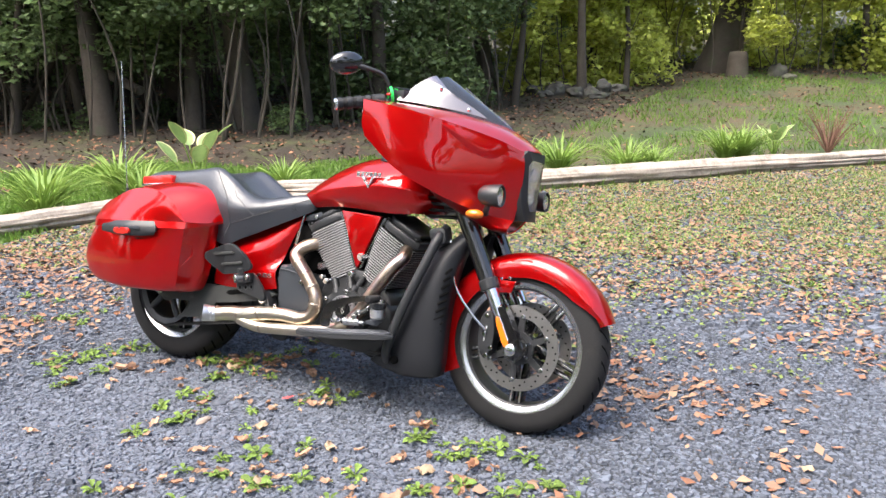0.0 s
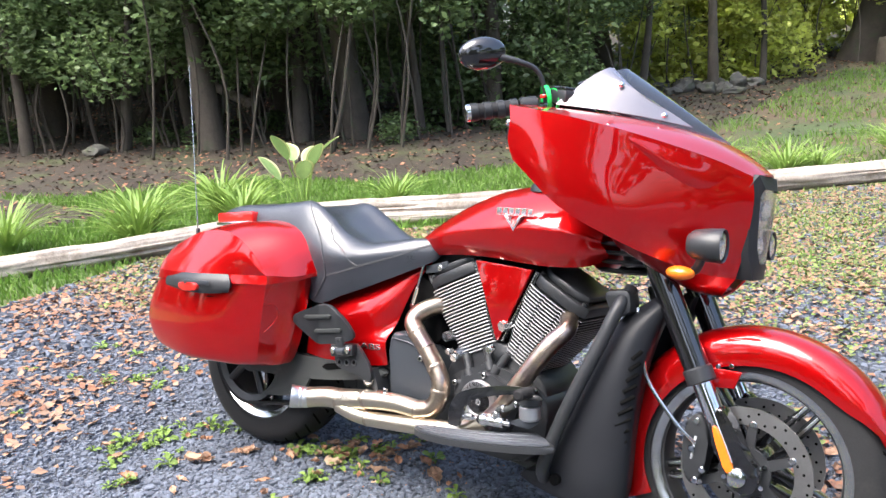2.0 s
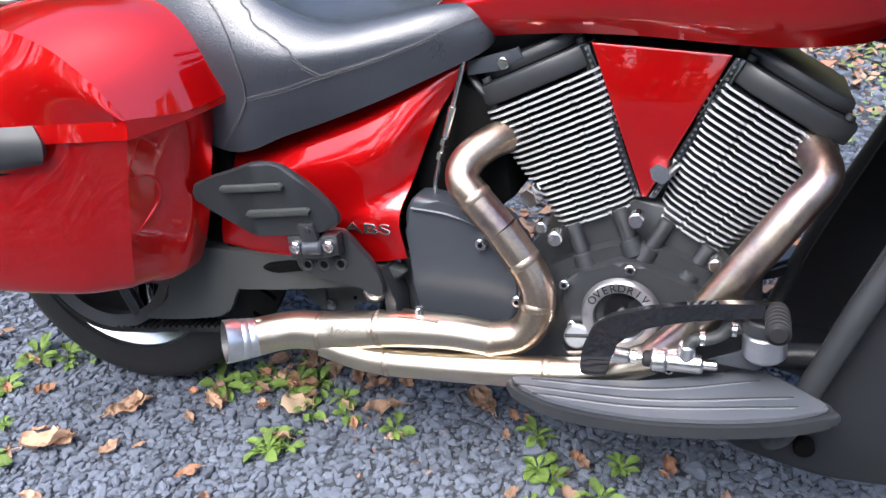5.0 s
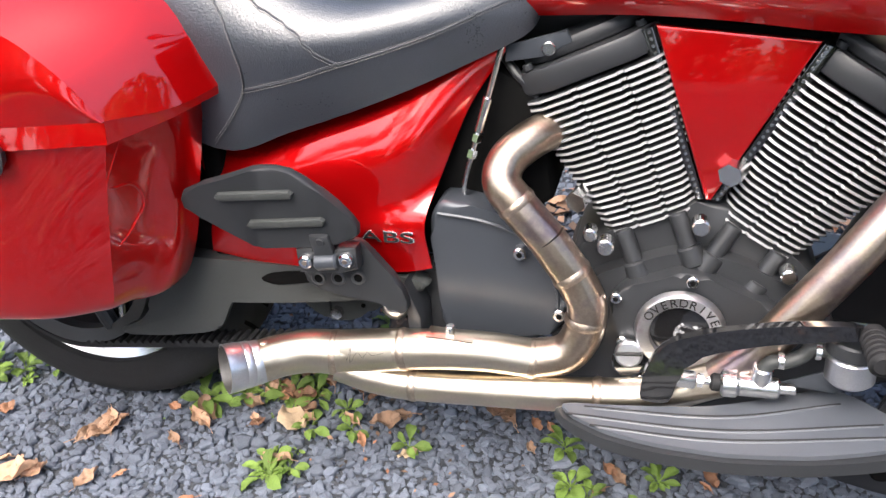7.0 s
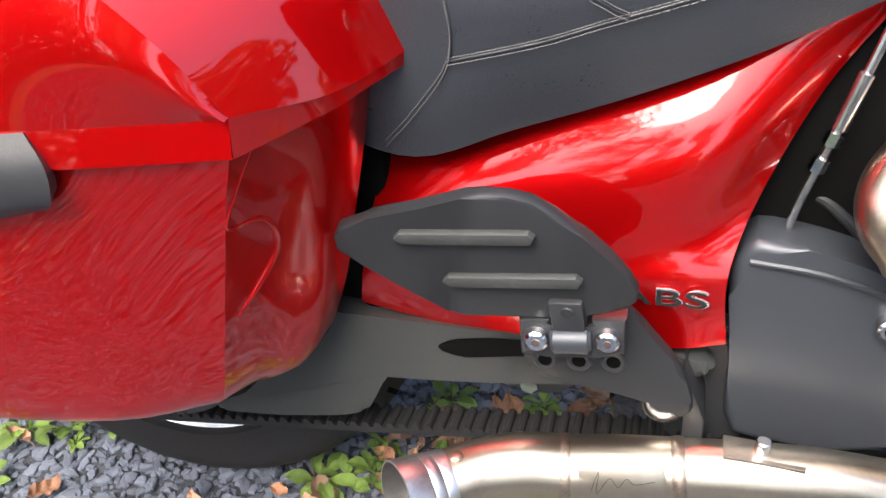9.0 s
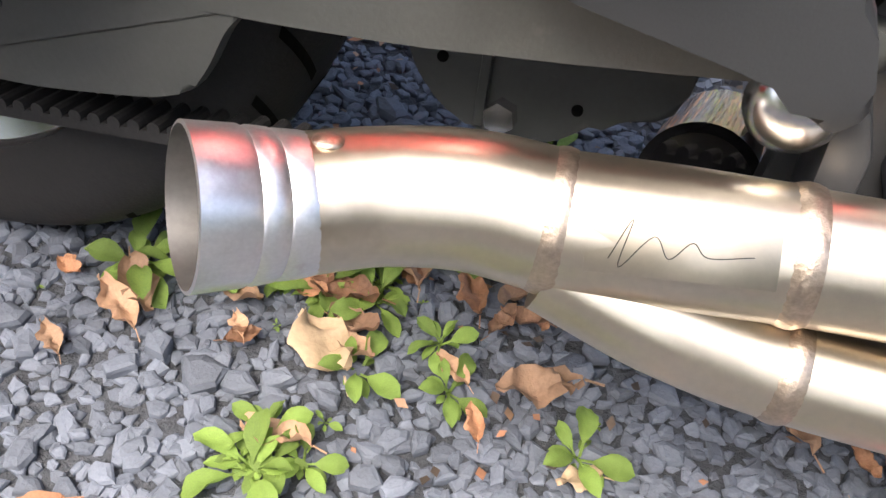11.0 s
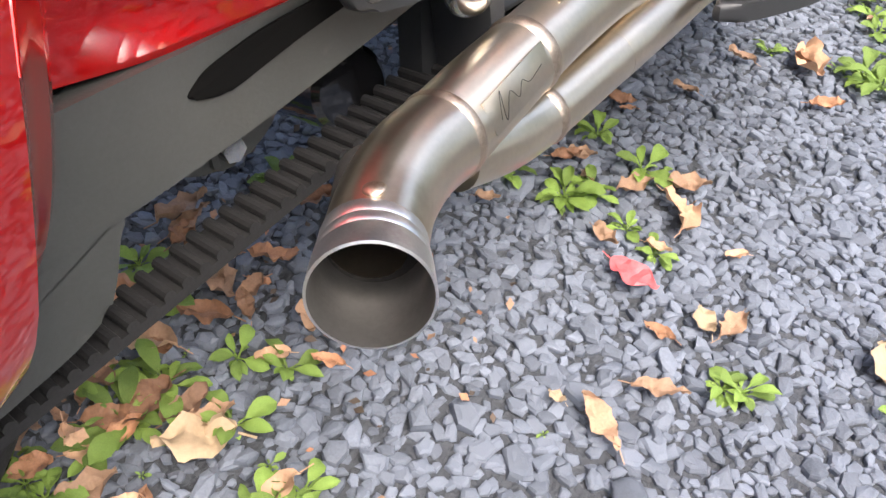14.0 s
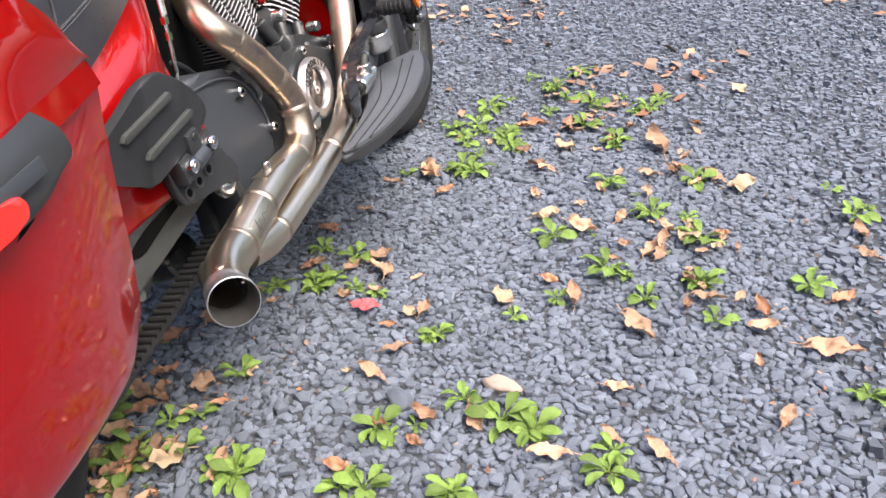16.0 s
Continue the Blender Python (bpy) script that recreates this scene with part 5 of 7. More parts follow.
for s in (-1, 1):
    wing = [[(1.395, s * 0.105, 1.048), (1.30, s * 0.155, 1.066), (1.20, s * 0.195, 1.080), (1.10, s * 0.225, 1.090)],
            [(1.350, s * 0.118, 1.078), (1.275, s * 0.150, 1.105), (1.19, s * 0.185, 1.112), (1.105, s * 0.222, 1.097)],
            [(1.270, s * 0.143, 1.128), (1.225, s * 0.150, 1.152), (1.175, s * 0.172, 1.142), (1.112, s * 0.218, 1.104)],
            [(1.195, s * 0.120, 1.190), (1.185, s * 0.138, 1.185), (1.158, s * 0.163, 1.163), (1.118, s * 0.214, 1.110)]]
    # wing's sky sheen is in its base colour
    w = part("screen_wing", thicken(surface(wing, 4, 4), 0.003), WING_SKY_SHEEN, shield, "smoked side wing with sky reflection put into its pale colour")
    for p in ((1.335, s * 0.131, 1.072), (1.235, s * 0.157, 1.142)):
        part("screen_bolt", ball(p, 0.0075), CHROME, shield)

# driving lamps and indicators
for s in (-1, 1):
    dl = part("driving_lamp", lathe([(0.001, -0.075), (0.022, -0.073), (0.032, -0.06), (0.036, -0.03), (0.038, 0.0), (0.036, 0.004), (0.033, 0.0)], 36, (1.515, s * 0.215, 0.783), axis="x"), BLACK, bike,
              "small round black driving lamp", STEER)
    part("lamp_glass", lathe([(0.033, 0.0), (0.02, 0.006), (0.001, 0.008)], 32, (1.513, s * 0.215, 0.783), axis="x"), CHROME, dl, "bright lamp face")
    part("lamp_arm", tube([(1.475, s * 0.215, 0.760), (1.455, s * 0.190, 0.728), (1.43, s * 0.130, 0.722)], 0.010, 12), BLACK, dl)
    ind = part("indicator", ball((1.430, s * 0.222, 0.718), 0.026, (1.25, 0.9, 0.62)), AMBER, bike, "amber teardrop indicator", STEER)
    part("indicator_stem", rod((1.424, s * 0.205, 0.718), (1.405, s * 0.14, 0.718), 0.009, 12, 0.001), BLACK, ind)

# handlebar, grips, levers, mirror
BAR = [(1.17, 0, 1.05), (1.16, -0.10, 1.10), (1.11, -0.18, 1.106), (1.04, -0.255, 1.096), (0.97, -0.325, 1.078)]
bar = part("handlebar", join(tube(BAR, 0.0125, 16), tube([(x, -y, z) for x, y, z in BAR], 0.0125, 16)), GLOSS_BLACK, bike, "black handlebar", STEER @ Matrix.Translation((-0.022, 0.004, -0.018)))
for s in (-1, 1):
    g0, g1 = Vector((1.040, s * 0.262, 1.098)), Vector((0.955, s * 0.338, 1.076))
    grip = part("grip", rod(g0, g1, 0.0190, 22, 0.003), RUBBER, bar, "ribbed rubber grip")
    for u in (0.02, 0.30, 0.58, 0.86):
        p = g0.lerp(g1, u)
        q = g0.lerp(g1, u + 0.17)
        part("grip_rib", rod(p, q, 0.0215, 22, 0.002), BLACK_PLASTIC, grip)
    part("bar_end", rod(g1, g1 + (g1 - g0).normalized() * 0.014, 0.0215, 22, 0.003), CHROME if s < 0 else BLACK, grip)
    part("switch_pod", rod(g0.lerp(g1, -0.42), g0.lerp(g1, -0.02), 0.022, 20, 0.005), BLACK_PLASTIC, bar)
    lever = part("lever", tube([(1.105, s * 0.215, 1.088), (1.090, s * 0.245, 1.080), (1.068, s * 0.272, 1.070), (1.040, s * 0.292, 1.058)], [0.015, 0.014, 0.012, 0.009], 12), GLOSS_BLACK, bar, "black hand lever")
    part("lever_knob", ball((1.037, s * 0.294, 1.057), 0.0095), CHROME, lever)
    part("reservoir", block((0.075, 0.055, 0.035), (1.125, s * 0.185, 1.130), 0.008, pose(0, 0, 0, 0, 8, s * 28)), BLACK, bar, "black fluid reservoir")
    part("reservoir_cap", block((0.070, 0.050, 0.010), (1.124, s * 0.185, 1.150), 0.003, pose(0, 0, 0, 0, 8, s * 28)), GLOSS_BLACK, bar)
part("stop_switch", block((0.016, 0.012, 0.010), (1.085, -0.222, 1.128), 0.003), RED_LENS, bar, "red stop switch")
part("switch_box", block((0.046, 0.034, 0.030), (1.038, -0.258, 1.031), 0.004, pose(0, 0, 0, 0, 8, -30)), BLACK, bar)
MIR = (0.960, -0.312, 1.220)
mirror = part("mirror", ball((0, 0, 0), 0.060, (0.45, 1.0, 0.66), 4), GLOSS_BLACK, bar, "glossy black teardrop mirror", Matrix.Translation(MIR) @ pose(0, 0, 0, 12, 10, -42))
part("mirror_glass", lathe([(0.001, 0), (0.034, 0), (0.036, 0.003)], 40, (-0.024, 0, 0), axis="x"), CHROME, mirror)
part("mirror_stem", tube([(1.085, -0.205, 1.115), (1.082, -0.215, 1.150), (1.068, -0.235, 1.190), (1.035, -0.262, 1.206), (0.985, -0.292, 1.216)], [0.008, 0.006, 0.006, 0.007, 0.010], 12), BLACK, bar)
part("wrist_band", lathe([(0.0300, -0.005), (0.0325, -0.005), (0.0325, 0.005), (0.0300, 0.005)], 40, closed=True), GREEN, bar, "bright green silicone band hung round the bar",
     Matrix.Translation((1.083, -0.205, 1.126)) @ pose(0, 0, 0, 15, 35, -40))
part("wrist_band", lathe([(0.0290, -0.004), (0.0310, -0.004), (0.0310, 0.004), (0.0290, 0.004)], 40, closed=True), GREEN, bar, "bright green silicone band hung round the bar",
     Matrix.Translation((1.096, -0.197, 1.120)) @ pose(0, 0, 0, -5, 30, -30))

# ---- lower cowl, crash bar, footboards ----
def cowl(s):
    rear_edge = [(1.345, 0.655), (1.255, 0.575), (1.205, 0.46), (1.155, 0.33), (1.115, 0.20), (1.075, 0.150)]
    mid_edge = [(1.375, 0.655), (1.312, 0.570), (1.280, 0.46), (1.258, 0.33), (1.245, 0.20), (1.225, 0.140)]
    front_edge = [(1.385, 0.645), (1.352, 0.56), (1.330, 0.46), (1.318, 0.33), (1.315, 0.20), (1.305, 0.145)]
    inn = [(1.375, 0.640), (1.345, 0.555), (1.325, 0.46), (1.310, 0.33), (1.305, 0.20), (1.295, 0.145)]
    ya, yb, yc, yd = (0.10, 0.135, 0.155, 0.165, 0.175, 0.170), (0.115, 0.160, 0.185, 0.195, 0.195, 0.185), (0.105, 0.130, 0.150, 0.165, 0.165, 0.160), (0.06, 0.07, 0.08, 0.085, 0.085, 0.08)
    cs = [[(x, s * y, z) for (x, z), y in zip(e, yy)] for e, yy in ((rear_edge, ya), (mid_edge, yb), (front_edge, yc), (inn, yd))]
    body = part("lower_cowl", thicken(surface(cs, 5, 4), 0.005), COWL_GREY, bike, "matt dark grey lower cowl beside the radiator", sharp=40)
    # vent openings as black rods that paint the shade between slats
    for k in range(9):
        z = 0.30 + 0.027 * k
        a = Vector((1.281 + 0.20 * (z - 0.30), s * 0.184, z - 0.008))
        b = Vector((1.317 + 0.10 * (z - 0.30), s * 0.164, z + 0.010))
        part("louvre", rod(a, b, 0.0048, 8), PAINTED_DARK, body)
    part("cowl_bolt", rod((1.150, s * 0.200, 0.185), (1.150, s * 0.182, 0.185), 0.014, 20, 0.003), PAINTED_DARK, body)
    part("cowl_foot", plate([(1.03, 0.165), (1.08, 0.150), (1.18, 0.128), (1.305, 0.138), (1.300, 0.165), (1.18, 0.185), (1.06, 0.19)], s * 0.09, s * 0.172, 0.008, 2, 2), COWL_GREY, body)
    bar = part("crash_bar", tube([(1.285, s * 0.12, 0.665), (1.272, s * 0.165, 0.618), (1.238, s * 0.190, 0.520), (1.190, s * 0.202, 0.405), (1.150, s * 0.208, 0.300), (1.122, s * 0.205, 0.215), (1.108, s * 0.17, 0.175)],
                                 0.0165, 18), BLACK, bike, "black tubular crash bar")
    part("bar_clamp", plate([(1.225, 0.655), (1.295, 0.668), (1.305, 0.610), (1.255, 0.590)], s * 0.10, s * 0.16, 0.010, 2, 2), BLACK, bar)
    return body


for s in (-1, 1):
    cowl(s)
part("radiator", block((0.03, 0.20, 0.36), (1.292, 0, 0.43), 0.006, pose(0, 0, 0, 0, 4, 0)), PAINTED_DARK, bike, "dark radiator core")


def footboard(s):
    ol = [(0.746, -0.238), (0.770, -0.268), (0.815, -0.297), (0.87, -0.313), (0.95, -0.322), (1.04, -0.315), (1.12, -0.295), (1.180, -0.262), (1.172, -0.245), (1.085, -0.158), (1.02, -0.190), (0.93, -0.224), (0.82, -0.234)]
    tilt = Matrix.Translation((0.95, 0, 0.264)) @ Matrix.Rotation(radians(-5), 4, "Y") @ Matrix.Translation((-0.95, 0, 0))
    bm = plate([(x, -s * y) for x, y in ol], -0.016, 0.0, 0.005, 2, 2, "xy")
    board = part("footboard", bm, BLACK, bike, "black rider footboard with ribbed rubber mat", tilt)
    mat_ol = [(0.756, -0.240), (0.778, -0.266), (0.820, -0.291), (0.875, -0.306), (0.95, -0.315), (1.04, -0.308), (1.115, -0.288), (1.166, -0.260), (1.158, -0.246), (1.083, -0.168), (1.02, -0.198), (0.935, -0.230), (0.83, -0.239)]
    part("mat", plate([(x, -s * y) for x, y in mat_ol], 0.001, 0.007, 0.002, 2, 2, "xy"), BOARD_MAT, board)
    for k, (x0, x1, y0, y1, y2) in enumerate(((0.790, 1.085, -0.2455, -0.246, -0.205), (0.770, 1.125, -0.262, -0.272, -0.240), (0.800, 1.130, -0.281, -0.290, -0.262))):
        part("mat_rib", tube([(x0, -s * y0, 0.0064), (0.95, -s * y1, 0.0066), (x1, -s * y2, 0.0064)], 0.0016, 6), RUBBER, board)
        part("mat_ridge", tube([(x0 + 0.01, -s * (y0 - 0.004), 0.0062), (0.95, -s * (y1 - 0.004), 0.0066), (x1 - 0.006, -s * (y2 - 0.004), 0.0062)], 0.0016, 6), BOARD_MAT, board)
    return board


for s in (-1, 1):
    footboard(s)
# brake pedal, linkage, reservoir
blade = [(0.852, 0.270), (0.856, 0.312), (0.868, 0.346), (0.890, 0.364), (0.934, 0.381), (0.998, 0.397), (1.060, 0.406), (1.100, 0.407),
         (1.100, 0.393), (1.048, 0.384), (0.990, 0.371), (0.944, 0.356), (0.910, 0.339), (0.897, 0.318), (0.891, 0.270)]
pedal = part("brake_pedal", plate(blade, -0.238, -0.226, 0.003, 2, 2), GLOSS_BLACK, bike, "black forged brake pedal blade")
part("toe_peg", rod((1.091, -0.298, 0.398), (1.091, -0.232, 0.400), 0.0125, 20, 0.003), RUBBER, pedal, "ribbed rubber toe peg")
for k in range(6):
    part("peg_rib", lathe([(0.0125, -0.003), (0.0148, -0.0015), (0.0148, 0.0015), (0.0125, 0.003)], 20, (1.091, -0.293 + 0.0095 * k, 0.398), axis="y"), RUBBER, pedal)
mc = part("master_cylinder", join(rod((0.945, -0.218, 0.299), (0.966, -0.218, 0.300), 0.0165, 24, 0.003), rod((0.964, -0.218, 0.300), (1.012, -0.218, 0.302), 0.0135, 24, 0.003),
                                  rod((1.010, -0.218, 0.302), (1.030, -0.218, 0.303), 0.007, 16, 0.002)), ALLOY, bike, "bright rear brake master cylinder")
part("push_rod", rod((0.905, -0.218, 0.298), (0.938, -0.218, 0.299), 0.0045, 12), CHROME, mc)
part("rod_boot", rod((0.934, -0.218, 0.299), (0.947, -0.218, 0.299), 0.011, 18, 0.003), RUBBER, mc)
part("lock_nut", rod((0.919, -0.218, 0.2985), (0.926, -0.218, 0.2985), 0.0085, 6), CHROME, mc)
part("clevis", block((0.032, 0.020, 0.017), (0.902, -0.218, 0.298), 0.004), ALLOY, mc)
part("clevis_pin", rod((0.893, -0.231, 0.298), (0.893, -0.205, 0.298), 0.005, 12, 0.001), CHROME, mc)
part("inlet_boss", rod((0.990, -0.218, 0.305), (0.990, -0.218, 0.328), 0.012, 20, 0.002), ALLOY, mc)
part("feed_hose", tube([(0.990, -0.218, 0.324), (0.998, -0.217, 0.336), (1.014, -0.215, 0.338), (1.030, -0.212, 0.346), (1.040, -0.210, 0.357), (1.060, -0.210, 0.356)], 0.0085, 14), DUSTY, mc, "grey rubber feed hose")
for x, z, tx, tz in ((1.008, 0.338, 1, 0.1), (1.045, 0.357, 1, 0.0)):
    part("hose_clip", rod((x - 0.003, -0.2145, z - 0.003 * tz), (x + 0.003 * tx, -0.2145, z + 0.003 * tz), 0.0105, 16), ALLOY, mc)
res = part("brake_reservoir", rod((1.084, -0.215, 0.322), (1.081, -0.215, 0.362), 0.027, 32, 0.006), TIP_ALLOY, bike, "grey brake fluid reservoir with a black cap")
part("reservoir_cap", lathe([(0.001, 0.010), (0.022, 0.010), (0.026, 0.014), (0.029, 0.012), (0.0295, 0.0), (0.029, -0.004)], 36, (1.081, -0.215, 0.366), axis="z"), BLACK, res)
part("reservoir_bracket", plate([(1.01, 0.300), (1.075, 0.296), (1.10, 0.315), (1.06, 0.325)], -0.206, -0.203, 0.001), GREY_COVER, res)

# passenger board and its bracket
pb_ol = [(0.258, 0.474), (0.264, 0.486), (0.291, 0.499), (0.33, 0.513), (0.366, 0.528), (0.381, 0.533), (0.399, 0.534), (0.417, 0.531), (0.436, 0.520), (0.455, 0.504), (0.472, 0.488), (0.489, 0.471), (0.497, 0.457),
         (0.496, 0.445), (0.488, 0.437), (0.47, 0.430), (0.437, 0.420), (0.362, 0.408), (0.347, 0.408), (0.329, 0.421), (0.308, 0.437), (0.28, 0.449), (0.259, 0.460)]
pb_m = Matrix.Translation((0.0, -0.203, 0.42)) @ Matrix.Rotation(radians(12), 4, "X") @ Matrix.Translation((0, 0, -0.42))
pboard = part("passenger_board", plate(pb_ol, -0.008, 0.006, 0.004, 2, 0), BLACK_PLASTIC, bike, "folded black passenger footboard", pb_m)
for x, z, turn in ((0.366, 0.494, -8), (0.402, 0.456, -9)):
    bar_ol = [(-0.055, 0.0), (-0.049, 0.0055), (0.051, 0.0055), (0.055, 0.001), (0.051, -0.0055), (-0.049, -0.0055)]
    part("tread_bar", plate(bar_ol, -0.0145, -0.006, 0.002, 2), DUSTY, pboard, "raised grey tread bar", Matrix.Translation((x, 0, z)) @ Matrix.Rotation(radians(turn), 4, "Y"))
part("hinge_tab", block((0.027, 0.012, 0.036), (0.446, -0.008, 0.424), 0.003, Matrix.Rotation(radians(-8), 4, "Y")), BLACK, pboard)
part("tab_rivet", rod((0.446, -0.0155, 0.433), (0.446, -0.012, 0.433), 0.006, 14, 0.001), BLACK_PLASTIC, pboard)
br = part("board_bracket", plate([(0.404, 0.412), (0.455, 0.420), (0.488, 0.424), (0.508, 0.400), (0.538, 0.368), (0.552, 0.330), (0.540, 0.318), (0.520, 0.332), (0.424, 0.344), (0.408, 0.352)], -0.190, -0.176, 0.004, 2, 2), BLACK_PLASTIC, bike,
          "black passenger board bracket with bright bolts")
hinge = part("hinge_block", plate([(0.407, 0.412), (0.432, 0.417), (0.436, 0.405), (0.462, 0.409), (0.464, 0.420), (0.490, 0.424), (0.492, 0.392), (0.470, 0.386), (0.430, 0.380), (0.410, 0.378)], -0.212, -0.190, 0.004, 2), BLACK, br)
part("hinge_pin", rod((0.434, -0.211, 0.397), (0.466, -0.211, 0.402), 0.0115, 18, 0.003), GREY_COVER, hinge)
for x, z in ((0.423, 0.399), (0.478, 0.407)):
    b = part("bolt", rod((x, -0.222, z), (x, -0.206, z), 0.0092, 18, 0.002), CHROME, br, "bright socket bolt")
    part("bolt_washer", rod((x, -0.2135, z - 0.002), (x, -0.211, z - 0.002), 0.0115, 18, 0.001), BLACK, b)
    part("socket", rod((x, -0.2224, z), (x, -0.221, z), 0.0036, 6), STEEL_HOT, b)
for x, z, hx, hz in ((0.427, 0.361, 0.011, 0.016), (0.455, 0.3645, 0.008, 0.008), (0.483, 0.3685, 0.011, 0.018)):
    # black disc gives the hole's inner shade by colour
    rim_h = part("bracket_hole", rod((x, -0.1910, z), (x, -0.18, z), 0.0058, 18), PAINTED_DARK, br)
    part("hole_rim", lathe([(0.0060, -0.0015), (0.0085, -0.0022), (0.0102, -0.0012), (0.0105, 0.0)], 20, (x, -0.190, z)), BLACK, rim_h)
part("peg_pivot", ball((0.527, -0.172, 0.322), 0.020, (1, 0.8, 1)), ALLOY, br, "bright pivot ball")
part("bracket_web", plate([(0.540, 0.36), (0.562, 0.31), (0.566, 0.20), (0.550, 0.20), (0.545, 0.30)], -0.175, -0.12, 0.003), BLACK, br)

# tank badge, right and left
for s in (-1, 1):
    bm_ = Matrix.Translation((0.978, s * 0.1725, 0.822)) @ Matrix.Rotation(radians(-s * 12), 4, "X") @ Matrix.Diagonal((0.72, 1, 0.78, 1))
    tb = part("tank_badge", plate([(-0.074, -0.001), (0.080, -0.001), (0.078, 0.002), (-0.072, 0.002)], -0.002, 0.002, 0.0005), SILVER_BADGE, tank, "silver winged badge", bm_)
    for x0 in (-0.072, -0.047, -0.022, 0.003, 0.028, 0.053):
        part("badge_bar", plate([(x0, 0.004), (x0 + 0.021, 0.004), (x0 + 0.025, 0.024), (x0 + 0.004, 0.024)], -0.002, 0.002, 0.0005), SILVER_BADGE, tb)
    part("badge_vee", join(plate([(-0.034, 0.000), (-0.022, 0.000), (0.002, -0.036), (0.002, -0.050)], -0.012, 0.012, 0.0005), plate([(0.038, 0.000), (0.026, 0.000), (0.002, -0.036), (0.002, -0.050)], -0.012, 0.012, 0.0005)),
         SILVER_BADGE, tb)

# ---- woodland ----
known = set(scene.objects)
def leaf_cloud(name, centres, count, size, material, parent, rnd, flat=0.5, aspect=0.6):
    """Many small folded leaves scattered round clump centres (x, y, z, spread)."""
    cs = np.array(centres, float)
    pick = rnd.integers(0, len(cs), count)
    v = rnd.normal(size=(count, 3))
    v /= np.linalg.norm(v, axis=1)[:, None]
    r = rnd.random(count)[:, None] ** 0.45
    pos = cs[pick, :3] + v * r * cs[pick, 3:4] * np.array([1, 1, 0.75])
    u = rnd.normal(size=(count, 3))
    u[:, 2] *= flat
    u /= np.linalg.norm(u, axis=1)[:, None]
    w = np.cross(u, rnd.normal(size=(count, 3)) * np.array([0.6, 0.6, 1.0]) + np.array([0, 0, 0.4]))
    w /= np.linalg.norm(w, axis=1)[:, None]
    s = size * (0.6 + 0.8 * rnd.random(count))[:, None]
    n = np.cross(u, w)
    a, b, c, d = pos - u * s, pos + w * s * aspect + n * s * 0.2, pos + u * s, pos - w * s * aspect + n * s * 0.2
    verts = np.stack([a, b, c, d], 1).reshape(-1, 3)
    i = np.arange(count)[:, None] * 4
    faces = np.concatenate([i + np.array([[0, 1, 2]]), i + np.array([[0, 2, 3]])], 1).reshape(-1, 3)
    me = bpy.data.meshes.new(name)
    me.vertices.add(len(verts))
    me.vertices.foreach_set("co", verts.ravel())
    me.loops.add(faces.size)
    me.loops.foreach_set("vertex_index", faces.ravel().astype(np.int32))
    me.polygons.add(len(faces))
    me.polygons.foreach_set("loop_start", np.arange(0, faces.size, 3, dtype=np.int32))
    me.update()
    me.materials.append(material)
    ob = new(name, me)
    if parent is not None:
        ob.parent = parent
    return ob


def tree(height, r, lean, seed, leaves, low, leaf_mat, label, forks=7, spread=1.6, leaf=0.06, fork_at=0.35):
    rnd, rg = random.Random(seed), np.random.default_rng(seed)
    t = thing("tree", label, "tree", "trees of the wood")
    pts = [Vector((0, 0, -0.15))]
    for k in range(1, 7):
        u = k / 6
        pts.append(Vector((lean[0] * u * height + rnd.uniform(-0.03, 0.03) * height * 0.4, lean[1] * u * height + rnd.uniform(-0.03, 0.03) * height * 0.4, u * height)))
    rad = [r * 1.45, r * 1.02, r * 0.9, r * 0.75, r * 0.6, r * 0.4, r * 0.15]
    bm = tube(pts, rad, 14, 4)
    for v in bm.verts:
        a = math.atan2(v.co.y, v.co.x)
        k = 1 + 0.10 * noise.noise((math.cos(a) * 3 + seed, math.sin(a) * 3, v.co.z * 0.4))
        v.co.x *= k
        v.co.y *= k
    part("trunk", bm, BARK, t, sharp=80)
    clumps = []
    for k in range(forks):
        u = fork_at + (0.95 - fork_at) * (k + rnd.random()) / forks
        i = min(int(u * 6), 5)
        p = pts[i].lerp(pts[i + 1], u * 6 - i)
        a = rnd.uniform(0, 6.28)
        ln = spread * rnd.uniform(0.6, 1.2) * (1.2 - 0.5 * u)
        q = p + Vector((math.cos(a) * ln * 0.5, math.sin(a) * ln * 0.5, ln * 0.30))
        e = p + Vector((math.cos(a) * ln, math.sin(a) * ln, ln * rnd.uniform(0.1, 0.55)))
        part("limb", tube([p, q, e], [r * 0.34, r * 0.2, r * 0.05], 8, 4), BARK, t)
        clumps += [(*e, 0.55 * spread), (*q.lerp(e, 0.5), 0.42 * spread)]
        clumps.append((e.x, e.y, max(low, e.z - rnd.uniform(0.3, 1.2)), 0.4 * spread))
    leaf_cloud("crown", clumps, leaves, leaf, leaf_mat, t, rg)
    return t


def stand(ob, x, y, turn=0.0, s=1.0):
    return copy_thing(ob, Matrix.Translation((x, y, plan_z(x, y) - 0.02)) @ Matrix.Rotation(turn, 4, "Z") @ Matrix.Scale(s, 4))


